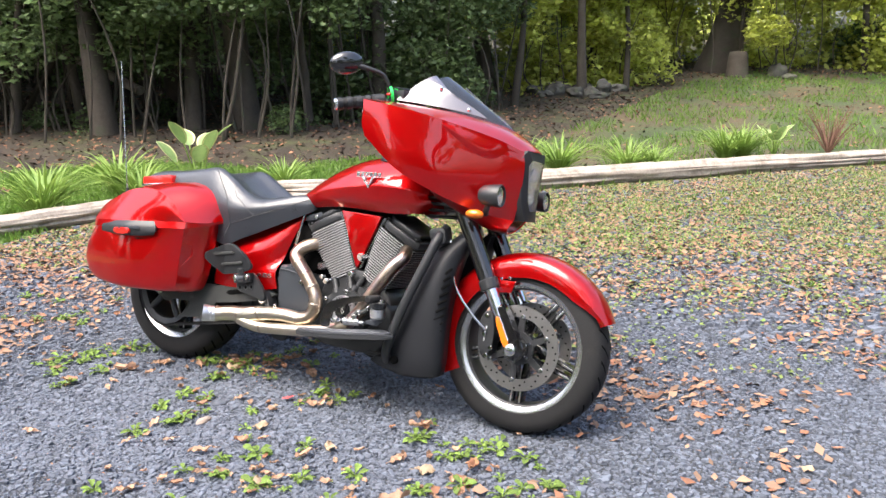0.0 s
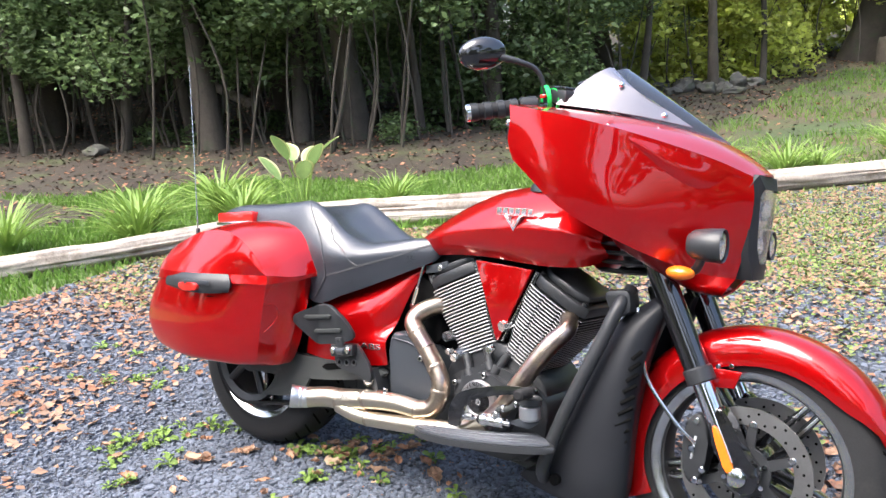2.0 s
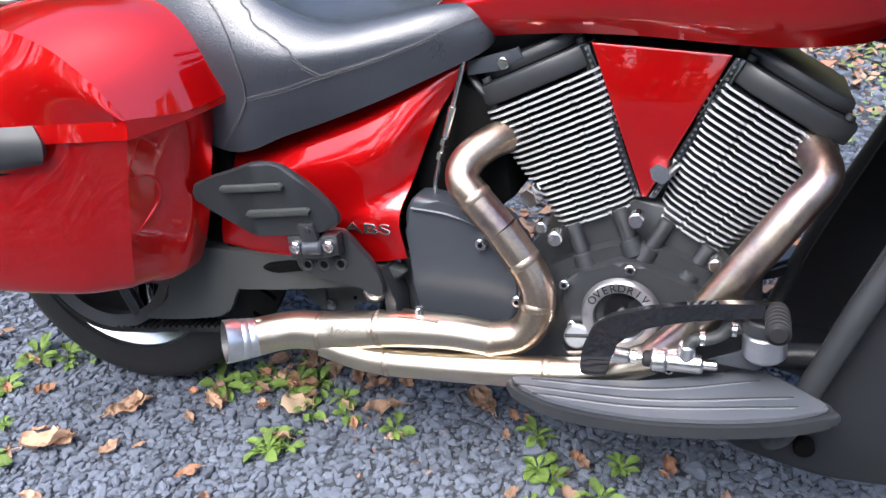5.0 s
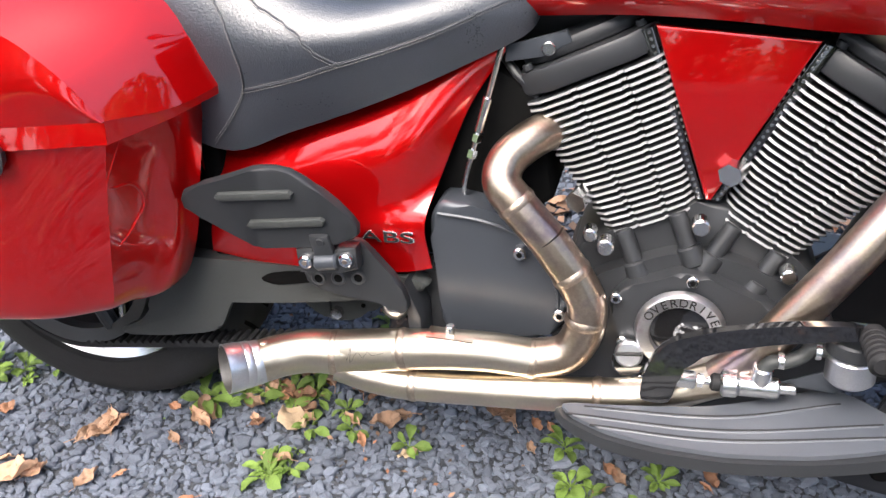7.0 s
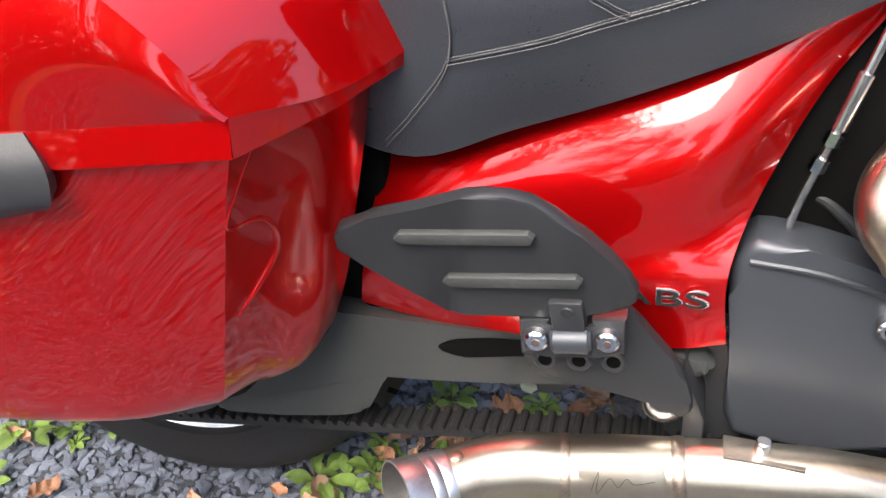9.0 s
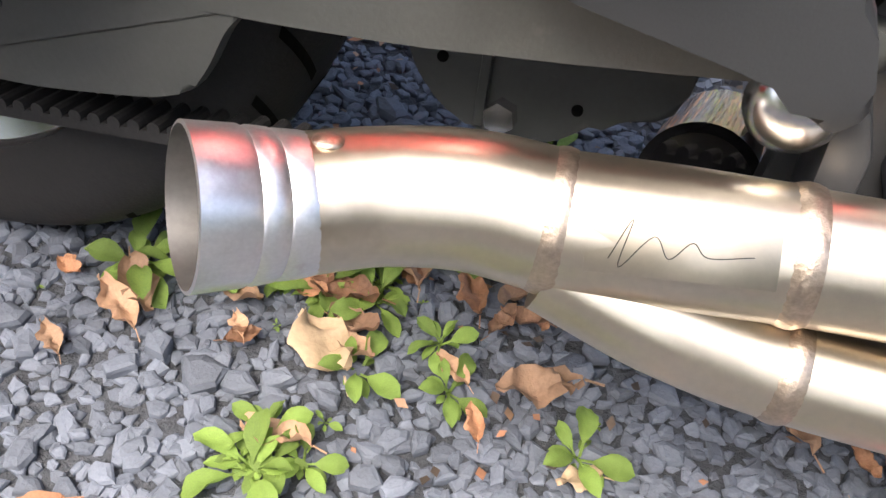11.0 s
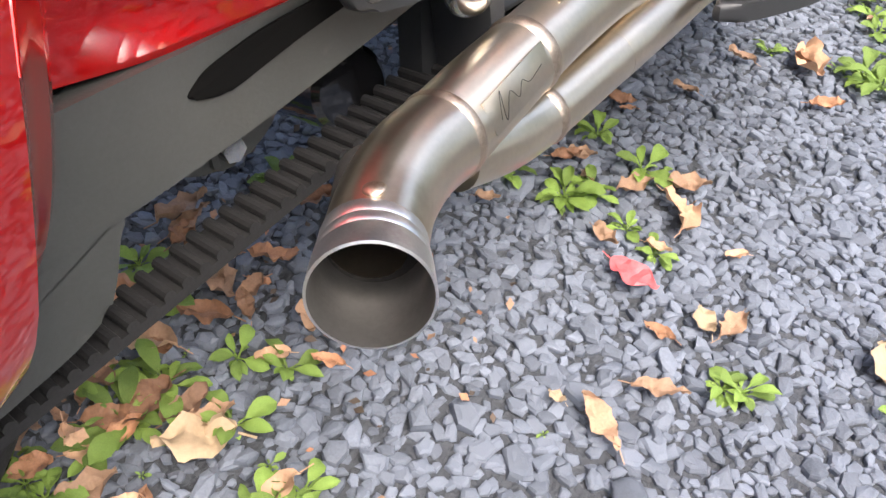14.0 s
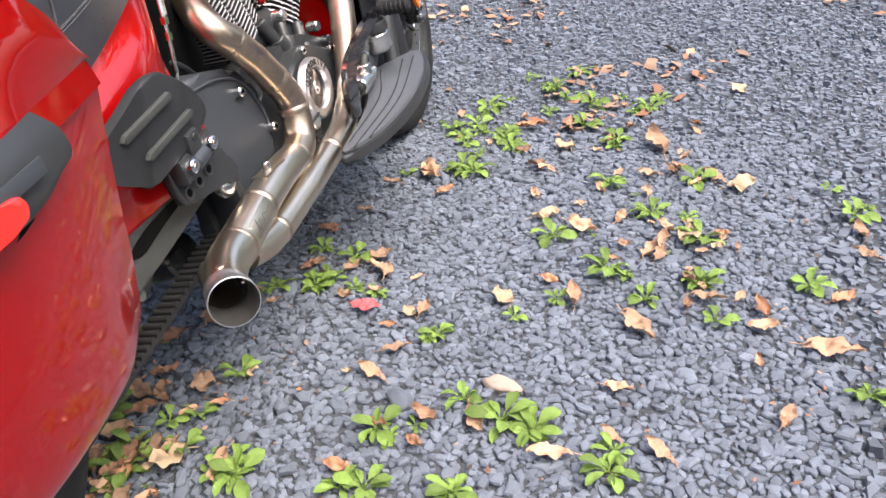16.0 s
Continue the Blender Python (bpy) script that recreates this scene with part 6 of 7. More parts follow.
PROTO = [tree(8.5, 0.125, (-0.11, 0.02), 3, 12000, 1.7, FOLIAGE, "dark leaning woodland tree with mossy bark", 9, 1.7),
         tree(9.0, 0.140, (-0.03, 0.0), 4, 9000, 2.0, FOLIAGE, "stout dark woodland tree with leafy low branches", 9, 1.8),
         tree(6.5, 0.055, (0.10, 0.04), 5, 5200, 1.2, FOLIAGE, "thin woodland sapling with small leaves", 9, 1.1, 0.045, 0.2),
         tree(7.0, 0.075, (-0.05, 0.0), 6, 5200, 1.2, FOLIAGE, "slim woodland tree with hanging leaves", 9, 1.2, 0.045, 0.22),
         # these two carry the leaf colour with sunlight painted in
         tree(6.5, 0.05, (0.08, 0.04), 15, 4600, 1.2, FOLIAGE_SUN_COLOUR, "young tree at the wood's edge, sunlight painted into its yellow green leaves", 9, 1.1, 0.05, 0.25),
         tree(7.0, 0.065, (-0.05, 0.0), 16, 4600, 1.2, FOLIAGE_SUN_COLOUR, "slim tree with sunlight painted into its yellow green leaves", 9, 1.2, 0.05, 0.25)]
places = [(0, -6.95, 5.2), (1, -5.62, 6.25), (1, -7.4, 6.9), (0, -10.5, 5.5), (1, -9.2, 8.8), (2, -8.2, 4.9), (3, -6.2, 5.9), (2, -5.0, 6.7), (3, -4.4, 7.4), (2, -7.8, 5.6),
          (3, -9.4, 4.4), (2, -10.6, 4.0), (5, -3.9, 8.2), (4, -3.4, 9.6), (3, -12.0, 4.6), (2, -6.6, 7.2), (3, -8.6, 7.4), (4, -5.2, 8.6), (0, -3.2, 12.5), (5, -2.9, 11.3), (4, -2.4, 12.2),
          (1, -13.5, 7.5), (0, -4.8, 11.5), (3, -7.2, 9.8), (1, -11.8, 10.5), (4, 0.2, 19.0), (5, 2.6, 18.0), (1, 4.5, 19.0), (3, -0.8, 21.0), (2, 5.5, 16.0), (0, -6.5, 14.5), (1, -9.5, 14.0)]
rnd = random.Random(11)
for kind, x, y in places:
    stand(PROTO[kind], x, y, rnd.uniform(0, 6.28) if kind > 1 else rnd.uniform(-0.4, 0.4), rnd.uniform(0.85, 1.15))
for k, p in enumerate(PROTO):
    p.matrix_basis = Matrix.Translation(((-14.5, -16.0, -11.5, -13.0, -1.6, 1.4)[k], (5.0, 9.0, 7.2, 6.0, 17.0, 17.2)[k], plan_z((-14, -14, -14, -14, -1.6, 1.4)[k], (6, 6, 6, 6, 17.0, 17.2)[k])))

# the big old tree at the edge of the lawn, forking low
def old_tree(at):
    t = thing("old_tree", "massive old forked tree with rough bark at the lawn's edge", "tree", "trees of the wood", Matrix.Translation((*at, plan_z(*at))))
    bm = tube([(-0.35, 0.1, -0.2), (-0.15, 0, 0.5), (0.05, 0, 1.4), (0.15, 0, 2.1)], [0.50, 0.36, 0.32, 0.36], 26, 8)
    for v in bm.verts:
        a = math.atan2(v.co.y, v.co.x)
        k = 1 + 0.16 * noise.noise((math.cos(a) * 3.5, math.sin(a) * 3.5, v.co.z * 0.5))
        v.co.x, v.co.y = v.co.x * k, v.co.y * k
    part("trunk", bm, BARK, t, sharp=80)
    for pts, r in (([(0.1, 0, 1.7), (-0.45, 0.1, 2.6), (-1.0, 0.1, 3.9), (-1.3, 0, 6)], [0.34, 0.26, 0.2, 0.1]), ([(0.15, 0, 1.8), (0.75, -0.1, 2.6), (1.5, 0, 3.6), (2.0, 0, 5.6)], [0.36, 0.28, 0.2, 0.1]),
                   ([(0.4, -0.1, 2.2), (1.2, -0.5, 2.5), (2.3, -0.9, 2.9)], [0.16, 0.1, 0.04])):
        part("limb", tube(pts, r, 14, 6), BARK, t)
    rg = np.random.default_rng(8)
    cl = [(rg.uniform(-2.6, 3.2), rg.uniform(-1.6, 1.6), rg.uniform(2.1, 6.0), rg.uniform(0.5, 1.0)) for _ in range(26)] + [(0.3, -0.6, 1.75, 0.35), (1.6, -1.0, 1.9, 0.5), (2.6, -1.0, 1.8, 0.6)]
    # crown leaves take the colour that has sunlight painted in
    leaf_cloud("crown", cl, 9000, 0.07, FOLIAGE_SUN_COLOUR, t, rg)


old_tree((-1.25, 15.7))
stump = part("stump", lathe([(0.001, 0.52), (0.17, 0.50), (0.20, 0.38), (0.22, 0.1), (0.27, -0.1)], 22, axis="z"), BARK, None, sharp=70)
stump.matrix_basis = Matrix.Translation((-0.95, 15.0, plan_z(-0.95, 15.0)))
tagged(stump, "dark rotting stump beside the old tree", "stump")

# low leafy growth between the trunks
def thicket(centres, count, leaf, material, label, seed):
    rg = np.random.default_rng(seed)
    rr = random.Random(seed)
    t = thing("thicket", label, "shrub", "undergrowth of the wood")
    bm = bmesh.new()
    for x, y, z, s in centres:
        for _ in range(1):
            bx, by = x + rr.uniform(-0.3, 0.3), y + rr.uniform(-0.3, 0.3)
            tube([(bx, by, plan_z(bx, by) - 0.05), (bx + rr.uniform(-0.25, 0.25), by, z * 0.5), (x + rr.uniform(-s, s), y + rr.uniform(-s, s), z + 0.4 * s)],
                 [0.016, 0.012, 0.004], 6, 4, bm=bm)
    tagged(part("undergrowth_stem", bm, BARK, t, keep=True), kind="stuff")
    tagged(leaf_cloud("leaves", centres, count, leaf, material, t, rg), kind="stuff")
    return t


rt = random.Random(5)


def band(n, x0, x1, y_of, z0, z1, s0, s1):
    return [(x, y_of(x) + rt.uniform(-0.7, 0.7), rt.uniform(z0, z1), rt.uniform(s0, s1)) for x in (rt.uniform(x0, x1) for _ in range(n))]


edge = lambda x: 5.3 + 0.10 * (x + 5)
thicket(band(60, -13.0, -4.6, edge, 1.35, 2.7, 0.35, 0.7), 56000, 0.040, FOLIAGE, "hanging dark green leaves along the wood's edge", 41)
thicket(band(30, -5.8, -3.4, lambda x: 8.4 + 1.0 * (x + 4), 0.5, 2.8, 0.4, 0.7), 24000, 0.040, FOLIAGE, "dense dark green shrubs at the wood's edge", 42)
thicket(band(60, -19, -5, lambda x: 10.5, 0.2, 3.2, 0.6, 1.1), 34000, 0.06, FOLIAGE, "green growth deeper in the wood", 43)
thicket(band(44, -20, -4, lambda x: 13.0, 0.1, 2.6, 0.5, 1.0), 34000, 0.06, FOLIAGE, "green growth lit from a glade behind the wood", 47)
thicket(band(26, -11.5, -3.2, lambda x: 6.3 + 0.3 * (x + 6), 0.05, 0.5, 0.2, 0.4), 9000, 0.030, FOLIAGE, "low seedlings on the woodland floor", 44)
# growth round the glade: its sunlight is in the leaf colour
thicket(band(60, -7, 2.5, lambda x: 18.0, 0.2, 4.2, 0.7, 1.3), 40000, 0.070, FOLIAGE_SUN_COLOUR, "growth behind the lawn with sunlight painted into its yellow green", 45)
thicket(band(24, -4.5, -2.4, lambda x: 13.0 + 0.6 * (x + 2), 0.3, 3.0, 0.4, 0.9), 20000, 0.06, FOLIAGE_SUN_COLOUR, "saplings beside the lawn with sunlight painted into their leaves", 48)
thicket(band(34, -5.0, 0.5, lambda x: 15.5, 1.4, 4.6, 0.5, 1.0), 24000, 0.055, FOLIAGE_SUN_COLOUR, "young trees at the lawn's end with sunlight painted into their yellow green", 51)
thicket(band(30, 0.5, 10, lambda x: 18.5, 0.2, 3.2, 0.7, 1.3), 22000, 0.085, FOLIAGE, "shaded growth behind the old tree", 46)

thicket(band(40, -18, -5, lambda x: 8.8, 0.05, 0.7, 0.3, 0.6), 12000, 0.045, FOLIAGE, "low green growth among the trunks", 49)

# leaf masses above the view, added to keep skylight off the wood
thicket(band(54, -17, -4.5, lambda x: 6.6, 3.6, 6.0, 0.9, 1.5), 15000, 0.13, FOLIAGE, "unseen leaf canopy added over the wood's edge to block skylight", 52)
thicket(band(40, -17, -4.5, lambda x: 8.8, 3.4, 6.2, 0.9, 1.5), 12000, 0.14, FOLIAGE, "unseen leaf canopy added over the wood to block skylight", 53)

# bare thin stems and a fallen pole inside the wood
for k in range(26):
    x = rt.uniform(-13.0, -3.6)
    y = 5.3 + 0.14 * (x + 5) + rt.uniform(0, 3.2)
    lx, ly = rt.uniform(-0.9, 0.9), rt.uniform(-0.4, 0.4)
    r = rt.uniform(0.012, 0.035)
    st = part("sapling", tube([(x, y, plan_z(x, y) - 0.05), (x + lx * 0.3 + rt.uniform(-0.1, 0.1), y + ly * 0.3, 1.0), (x + lx, y + ly, 3.4)], [r, r * 0.8, r * 0.4], 7, 5), BARK, None, sharp=80)
    tagged(st, "thin bare dark stem standing in the wood", "sapling", "bare stems in the wood")
for a, b, r, w in (((-11.2, 6.4, 2.0), (-7.2, 6.0, 0.75), 0.06, "grey pole leaning across the dark wood"), ((-9.8, 6.0, 0.05), (-8.6, 6.3, 1.7), 0.045, "broken branch leaning in the wood"),
                   ((-10.6, 6.2, 1.5), (-9.2, 6.1, 0.0), 0.04, "broken branch leaning in the wood")):
    pole = part("fallen_pole", tube([a, Vector(a).lerp(Vector(b), 0.5) + Vector((0, 0, 0.05)), b], [r * 0.7, r, r * 1.1], 10, 6), LOG if r > 0.05 else BARK, None, sharp=80)
    tagged(pole, w, "branch", "fallen branches")

# woods all round, so that the drive lies in a clearing
far = np.random.default_rng(90)
cl = []
for k in range(190):
    a = far.uniform(0, 6.283)
    r = far.uniform(20, 30)
    if not 1.25 < a < 2.2:
        cl.append((r * math.cos(a), r * math.sin(a), far.uniform(0.5, 9 if math.sin(a) > 0 else 8.0), far.uniform(1.8, 3.4)))
tagged(leaf_cloud("far_woods", cl, 64000, 0.36, FOLIAGE, None, far), "green woods closing the clearing", "woods", kind="stuff")
# far leaves beyond the lawn, brightened by colour as if in sun
cl = [(far.uniform(-16, 10), far.uniform(24, 30), far.uniform(0.3, 5.5), far.uniform(1.2, 2.4)) for _ in range(60)]
tagged(leaf_cloud("far_woods", cl, 13000, 0.2, FOLIAGE_SUN_COLOUR, None, far), "woods beyond the lawn with sunlight painted into their yellow green", "woods", kind="stuff")
for k, (x, y) in enumerate(((7.0, -13.0), (-4.5, -15.0), (1.5, -18.0), (11.0, -9.0), (-9.0, -11.0))):
    stand(PROTO[1], x, y, k, 1.5)
settle(known)

# ---- leaves and weeds on the gravel ----
LEAF_TAN = mat("dry_tan_leaf", (0.38, 0.235, 0.150), 0.7, 0.0, 0.25, 35, 250, bump=0.25, rand=0.35, through_light=0.12)
LEAF_RUST = mat("rusty_leaf", (0.31, 0.155, 0.085), 0.65, 0.0, 0.35, 35, 250, bump=0.25, rand=0.4, through_light=0.12)
LEAF_BROWN = mat("brown_leaf", (0.28, 0.16, 0.10), 0.75, 0.0, 0.35, 35, 250, bump=0.25, rand=0.4, through_light=0.1)
LEAF_PALE = mat("pale_yellow_leaf", (0.42, 0.31, 0.20), 0.7, 0.0, 0.2, 35, 250, bump=0.2, rand=0.3, through_light=0.15)
LEAF_PINK = mat("pink_red_leaf", (0.50, 0.085, 0.095), 0.55, 0.0, 0.25, 35, 250, bump=0.2)


def leaf_mesh(name, length, width, lobes, curl, seed, material):
    rnd = random.Random(seed)
    rows = []
    n = 13
    for i in range(n + 1):
        t = i / n
        w = width * math.sin(math.pi * min(1, t * 1.02 + 0.02)) ** 0.75
        if lobes:
            w *= 0.62 + 0.45 * abs(math.sin(math.pi * lobes * t)) ** 0.8
        row = []
        for j in range(-3, 4):
            v = j / 3
            x = (t - 0.5) * length + (0.10 * length * abs(v) if lobes else 0.02 * length * abs(v))
            y = v * w / 2
            z = 0.006 + curl * (abs(v) ** 1.5) * width * 0.28 + curl * 0.3 * length * (t - 0.4) ** 2
            z += 0.0105 * noise.noise((x * 60 + seed, y * 60, 0)) + 0.0070 * noise.noise((x * 140, y * 140, seed))
            y += 0.24 * width * noise.noise((x * 60 + seed, v * 2, 7))
            row.append((x, y, z))
        rows.append(row)
    bm = skin(rows)
    rod((-length * 0.5, 0, 0.006), (-length * 0.72, 0.004, 0.003), 0.0009, 4, bm=bm)
    finish(bm, 60)
    me = bpy.data.meshes.new(name)
    bm.to_mesh(me)
    bm.free()
    me.materials.append(material)
    return me


LEAVES = [leaf_mesh("fallen_leaf", 0.062, 0.030, 0, 0.35, 1, LEAF_TAN), leaf_mesh("fallen_leaf", 0.085, 0.032, 0, 0.6, 2, LEAF_TAN), leaf_mesh("fallen_leaf", 0.074, 0.050, 3, 0.9, 3, LEAF_RUST),
          leaf_mesh("fallen_leaf", 0.062, 0.032, 0, 1.2, 4, LEAF_BROWN), leaf_mesh("fallen_leaf", 0.055, 0.036, 0, 0.3, 5, LEAF_PALE), leaf_mesh("fallen_leaf", 0.065, 0.030, 0, 0.7, 6, LEAF_RUST),
          leaf_mesh("fallen_leaf", 0.080, 0.040, 0, 1.0, 7, LEAF_TAN)]
LEAF_WORDS = ["dry tan oval leaf lying on gravel", "long dry tan leaf lying on gravel", "rusty lobed leaf lying on gravel", "curled brown leaf lying on gravel", "pale yellow leaf lying on gravel",
              "rust brown curled leaf lying on gravel", "crinkled tan leaf curled on gravel"]
LEAVES_A = [(0.462, -0.026, 36, 7.9, 0), (0.638, 0.045, -43, 6.4, 0), (0.144, -0.062, -41, 5.7, 6), (0.116, -0.132, -35, 3.3, 6), (0.084, -0.066, -18, 3.3, 5), (0.299, -0.058, -35, 6.8, 4), (0.219, -0.034, -20, 4.9, 6), (0.261, 0.012, -33, 3.8, 2), (0.234, -0.065, -49, 2.1, 6), (0.428, -0.076, -61, 3.1, 5), (0.51, -0.09, 32, 3.4, 4), (0.28, 0.088, -37, 4.0, 6), (0.697, 0.071, -37, 3.0, 5), (0.7, 0.012, -58, 3.4, 5), (0.726, 0.012, -57, 2.7, 5), (0.7, -0.038, -62, 2.4, 6), (0.563, 0.088, -17, 5.2, 2), (0.324, -0.049, -27, 4.0, 6), (0.322, 0.12, -66, 3.4, 5)]
LEAVES_B = [(0.349, 0.109, -68, 6.6, 5), (0.334, 0.051, -65, 6.2, 6), (0.485, 0.246, -47, 6.2, 2), (0.453, 0.148, 5, 5.6, 1), (0.397, 0.102, -1, 4.0, 5), (0.456, 0.163, -8, 5.8, 6), (0.434, 0.034, 5, 3.7, 3), (0.426, 0.077, -7, 6.2, 1), (0.389, 0.039, -61, 5.3, 5), (0.668, -0.273, -85, 3.2, 5), (0.714, -0.297, -126, 3.2, 4), (0.723, -0.32, -6, 4.4, 6), (0.609, -0.307, -56, 5.3, 1), (0.544, -0.286, -113, 5.8, 1), (0.539, -0.244, -96, 1.9, 4), (0.819, -0.278, -34, 2.7, 6), (1.209, -0.094, -62, 4.3, 6), (1.28, -0.167, -42, 5.2, 2), (1.184, -0.231, -69, 4.4, 5)]
LEAVES_C = [(1.068, -0.082, -77, 3.5, 6), (0.976, -0.032, -67, 4.4, 5), (0.827, -0.055, -52, 3.6, 5), (0.885, -0.183, -55, 4.9, 6), (0.741, -0.163, -108, 3.8, 6), (0.768, -0.211, -73, 2.7, 6), (0.74, -0.69, -136, 8.7, 1), (0.58, -0.676, -101, 5.1, 1), (0.783, -0.45, -141, 5.4, 4), (1.092, -0.473, -57, 6.1, 4), (1.055, -0.552, -108, 6.4, 6), (1.002, -0.643, -112, 3.2, 6), (1.323, -0.43, -111, 5.6, 0), (1.442, -0.458, -146, 10.5, 4), (1.078, -0.715, -136, 4.3, 6), (1.052, -0.762, -23, 6.6, 4), (1.022, -0.814, -113, 3.0, 4), (0.804, -0.572, -165, 5.3, 3), (0.854, -0.522, -116, 3.9, 5)]
LEAVES_D = [(0.842, -0.801, -106, 6.5, 1), (1.279, -0.859, -66, 6.4, 4), (1.467, -0.67, -151, 9.8, 6), (1.827, -0.859, -129, 5.0, 4), (1.559, -0.355, -78, 8.7, 5), (0.477, -0.675, -121, 4.2, 1), (0.462, -0.399, -114, 4.6, 3), (0.437, -0.336, -111, 3.3, 5), (0.419, 0.022, -116, 3.2, 3), (1.269, -0.174, -143, 8.4, 6), (0.473, -0.477, -147, 5.6, 0), (0.73, -0.99, -98, 9.0, 1), (1.027, -1.077, -123, 5.7, 1), (0.425, -0.596, -74, 6.6, 1), (0.408, -0.401, -129, 3.6, 5), (0.461, -0.743, -124, 5.3, 1), (0.772, -0.89, -79, 4.9, 6), (0.827, -0.89, -160, 4.9, 5), (0.341, -0.307, -93, 4.4, 5)]
LEAVES_E = [(-0.014, -0.132, 62, 8.1, 1), (-0.082, -0.237, 42, 4.5, 6), (0.013, -0.234, 61, 4.5, 6), (0.14, -0.085, -28, 5.0, 6), (0.64, 0.02, -35, 6.1, 6), (0.841, -0.065, -51, 3.6, 6), (0.969, -0.052, -37, 2.0, 5), (-0.384, -0.38, 76, 5.3, 6), (-0.494, -0.335, 53, 4.5, 6), (-0.027, -0.139, 56, 7.9, 1), (0.19, -0.251, 47, 4.7, 5), (-0.212, -0.448, 5, 10.2, 5), (-0.114, -0.258, 24, 9.4, 6), (-0.508, -0.094, -2, 3.4, 4), (-0.645, -0.365, 97, 2.4, 4), (0.062, -0.215, 47, 2.5, 5), (0.631, 0.032, -33, 6.4, 6)]
rnd = random.Random(21)


def lay_leaf(kind, x, y, s=1.0):
    ob = new("fallen_leaf", LEAVES[kind])
    ob.matrix_basis = (Matrix.Translation((x, y, ground_z(x, y) + 0.012)) @ Euler((rnd.uniform(-0.35, 0.35), rnd.uniform(-0.35, 0.35), rnd.uniform(0, 6.28))).to_matrix().to_4x4()
                       @ Matrix.Scale(s, 4))
    return tagged(ob, LEAF_WORDS[kind], "leaf", "fallen leaves on the drive")


LEAF_LENGTH = (6.2, 8.5, 7.4, 6.2, 5.5, 6.5, 8.0)
for x, y, turn, length, k in (*LEAVES_A, *LEAVES_B, *LEAVES_C, *LEAVES_D, *LEAVES_E):
    leaf = lay_leaf(k, x, y)
    leaf.matrix_basis = (Matrix.Translation(leaf.location) @ pose(0, 0, 0, rnd.uniform(-14, 14), rnd.uniform(-12, 12), turn + 180 * rnd.randrange(2))
                         @ Matrix.Scale(max(0.35, min(1.2, length / LEAF_LENGTH[k])), 4))
pink = new("fallen_leaf", leaf_mesh("fallen_leaf", 0.062, 0.036, 0, 0.3, 9, LEAF_PINK))
pink.matrix_basis = Matrix.Translation((0.712, -0.215, 0.016)) @ pose(0, 0, 0, 8, -6, 262) @ Matrix.Diagonal((0.95, 0.85, 0.35, 1))
tagged(pink, "pink red pointed leaf lying on gravel", "leaf", "fallen leaves on the drive")


def cover(x, y):
    """How thickly leaves and weeds lie: more in drifts and towards the log."""
    d = noise.noise((x * 1.1 + 5, y * 1.1, 0)) + 0.5 * noise.noise((x * 2.7, y * 2.7, 4))
    back = min(1.0, max(0.0, (y - 0.35 * x - 0.6) / 1.6))
    left = min(1.0, max(0.0, (-0.2 - x) / 0.8))
    return max(0.0, 0.12 + 0.55 * d + 0.55 * back + 0.3 * left)


heaps = [(0.27, 0.01, 0.13, 17), (0.40, 0.06, 0.10, 9), (0.96, -0.76, 0.14, 10), (1.17, -0.68, 0.16, 9), (1.56, -0.52, 0.24, 10), (0.79, -0.155, 0.06, 4), (-0.30, -0.25, 0.2, 7), (-0.08, -0.34, 0.2, 5), (0.85, -0.95, 0.2, 4), (1.45, -0.40, 0.25, 6), (-1.0, 0.05, 0.35, 10), (-0.46, -0.24, 0.25, 5), (1.9, 0.3, 0.4, 6), (1.3, -0.75, 0.12, 6)]
for hx, hy, hr, hn in heaps:
    for _ in range(hn):
        lay_leaf(rnd.choice((2, 3, 5, 6, 6, 0, 0, 1, 3)), hx + rnd.gauss(0, hr * 0.6), hy + rnd.gauss(0, hr * 0.6), rnd.uniform(0.32, 0.72))
placed = 0
while placed < 60:
    x, y = rnd.uniform(-1.4, 2.9), rnd.uniform(-1.9, 1.2)
    if rnd.random() < cover(x, y) * (1.0 if not (0.2 < x < 1.3 and -1.3 < y < -0.05) else 0.35):
        lay_leaf(rnd.choice((0, 1, 2, 2, 3, 3, 5, 6, 6, 4)), x, y, rnd.uniform(0.4, 0.85))
        placed += 1


def scatter_cards(name, count, box, size, materials, keep, seed, lift=0.012, tilt=0.5, label="", category="", aspect=0.6):
    """Very many small bent leaves as one object."""
    rg = random.Random(seed)
    verts, faces, mi = [], [], []
    while len(faces) < count * 2:
        x, y = rg.uniform(box[0], box[1]), rg.uniform(box[2], box[3])
        if not keep(x, y, rg):
            continue
        s = size * rg.uniform(0.55, 1.25)
        a = rg.uniform(0, 6.28)
        ux, uy = math.cos(a), math.sin(a)
        z = ground_z(x, y) + lift
        t1, t2 = rg.uniform(-tilt, tilt) * s, rg.uniform(-tilt, tilt) * s
        lift_mid = rg.uniform(0.1, 0.5) * s
        i = len(verts)
        verts += [(x - ux * s, y - uy * s, z + t1), (x - uy * s * aspect, y + ux * s * aspect, z + lift_mid + t2), (x + ux * s, y + uy * s, z - t1 * 0.4 + abs(t2)), (x + uy * s * aspect, y - ux * s * aspect, z + lift_mid * 0.3)]
        faces += [(i, i + 1, i + 2), (i, i + 2, i + 3)]
        k = rg.randrange(len(materials))
        mi += [k, k]
    ob = mesh_object(name, verts, faces, materials, mats=mi)
    return tagged(ob, label, category, kind="stuff")


def on_gravel(x, y, rg):
    near = -0.4 < x < 1.5 and -1.3 < y < 0.35
    return ground_kind(x, y) == 0 and not near and rg.random() < cover(x, y)


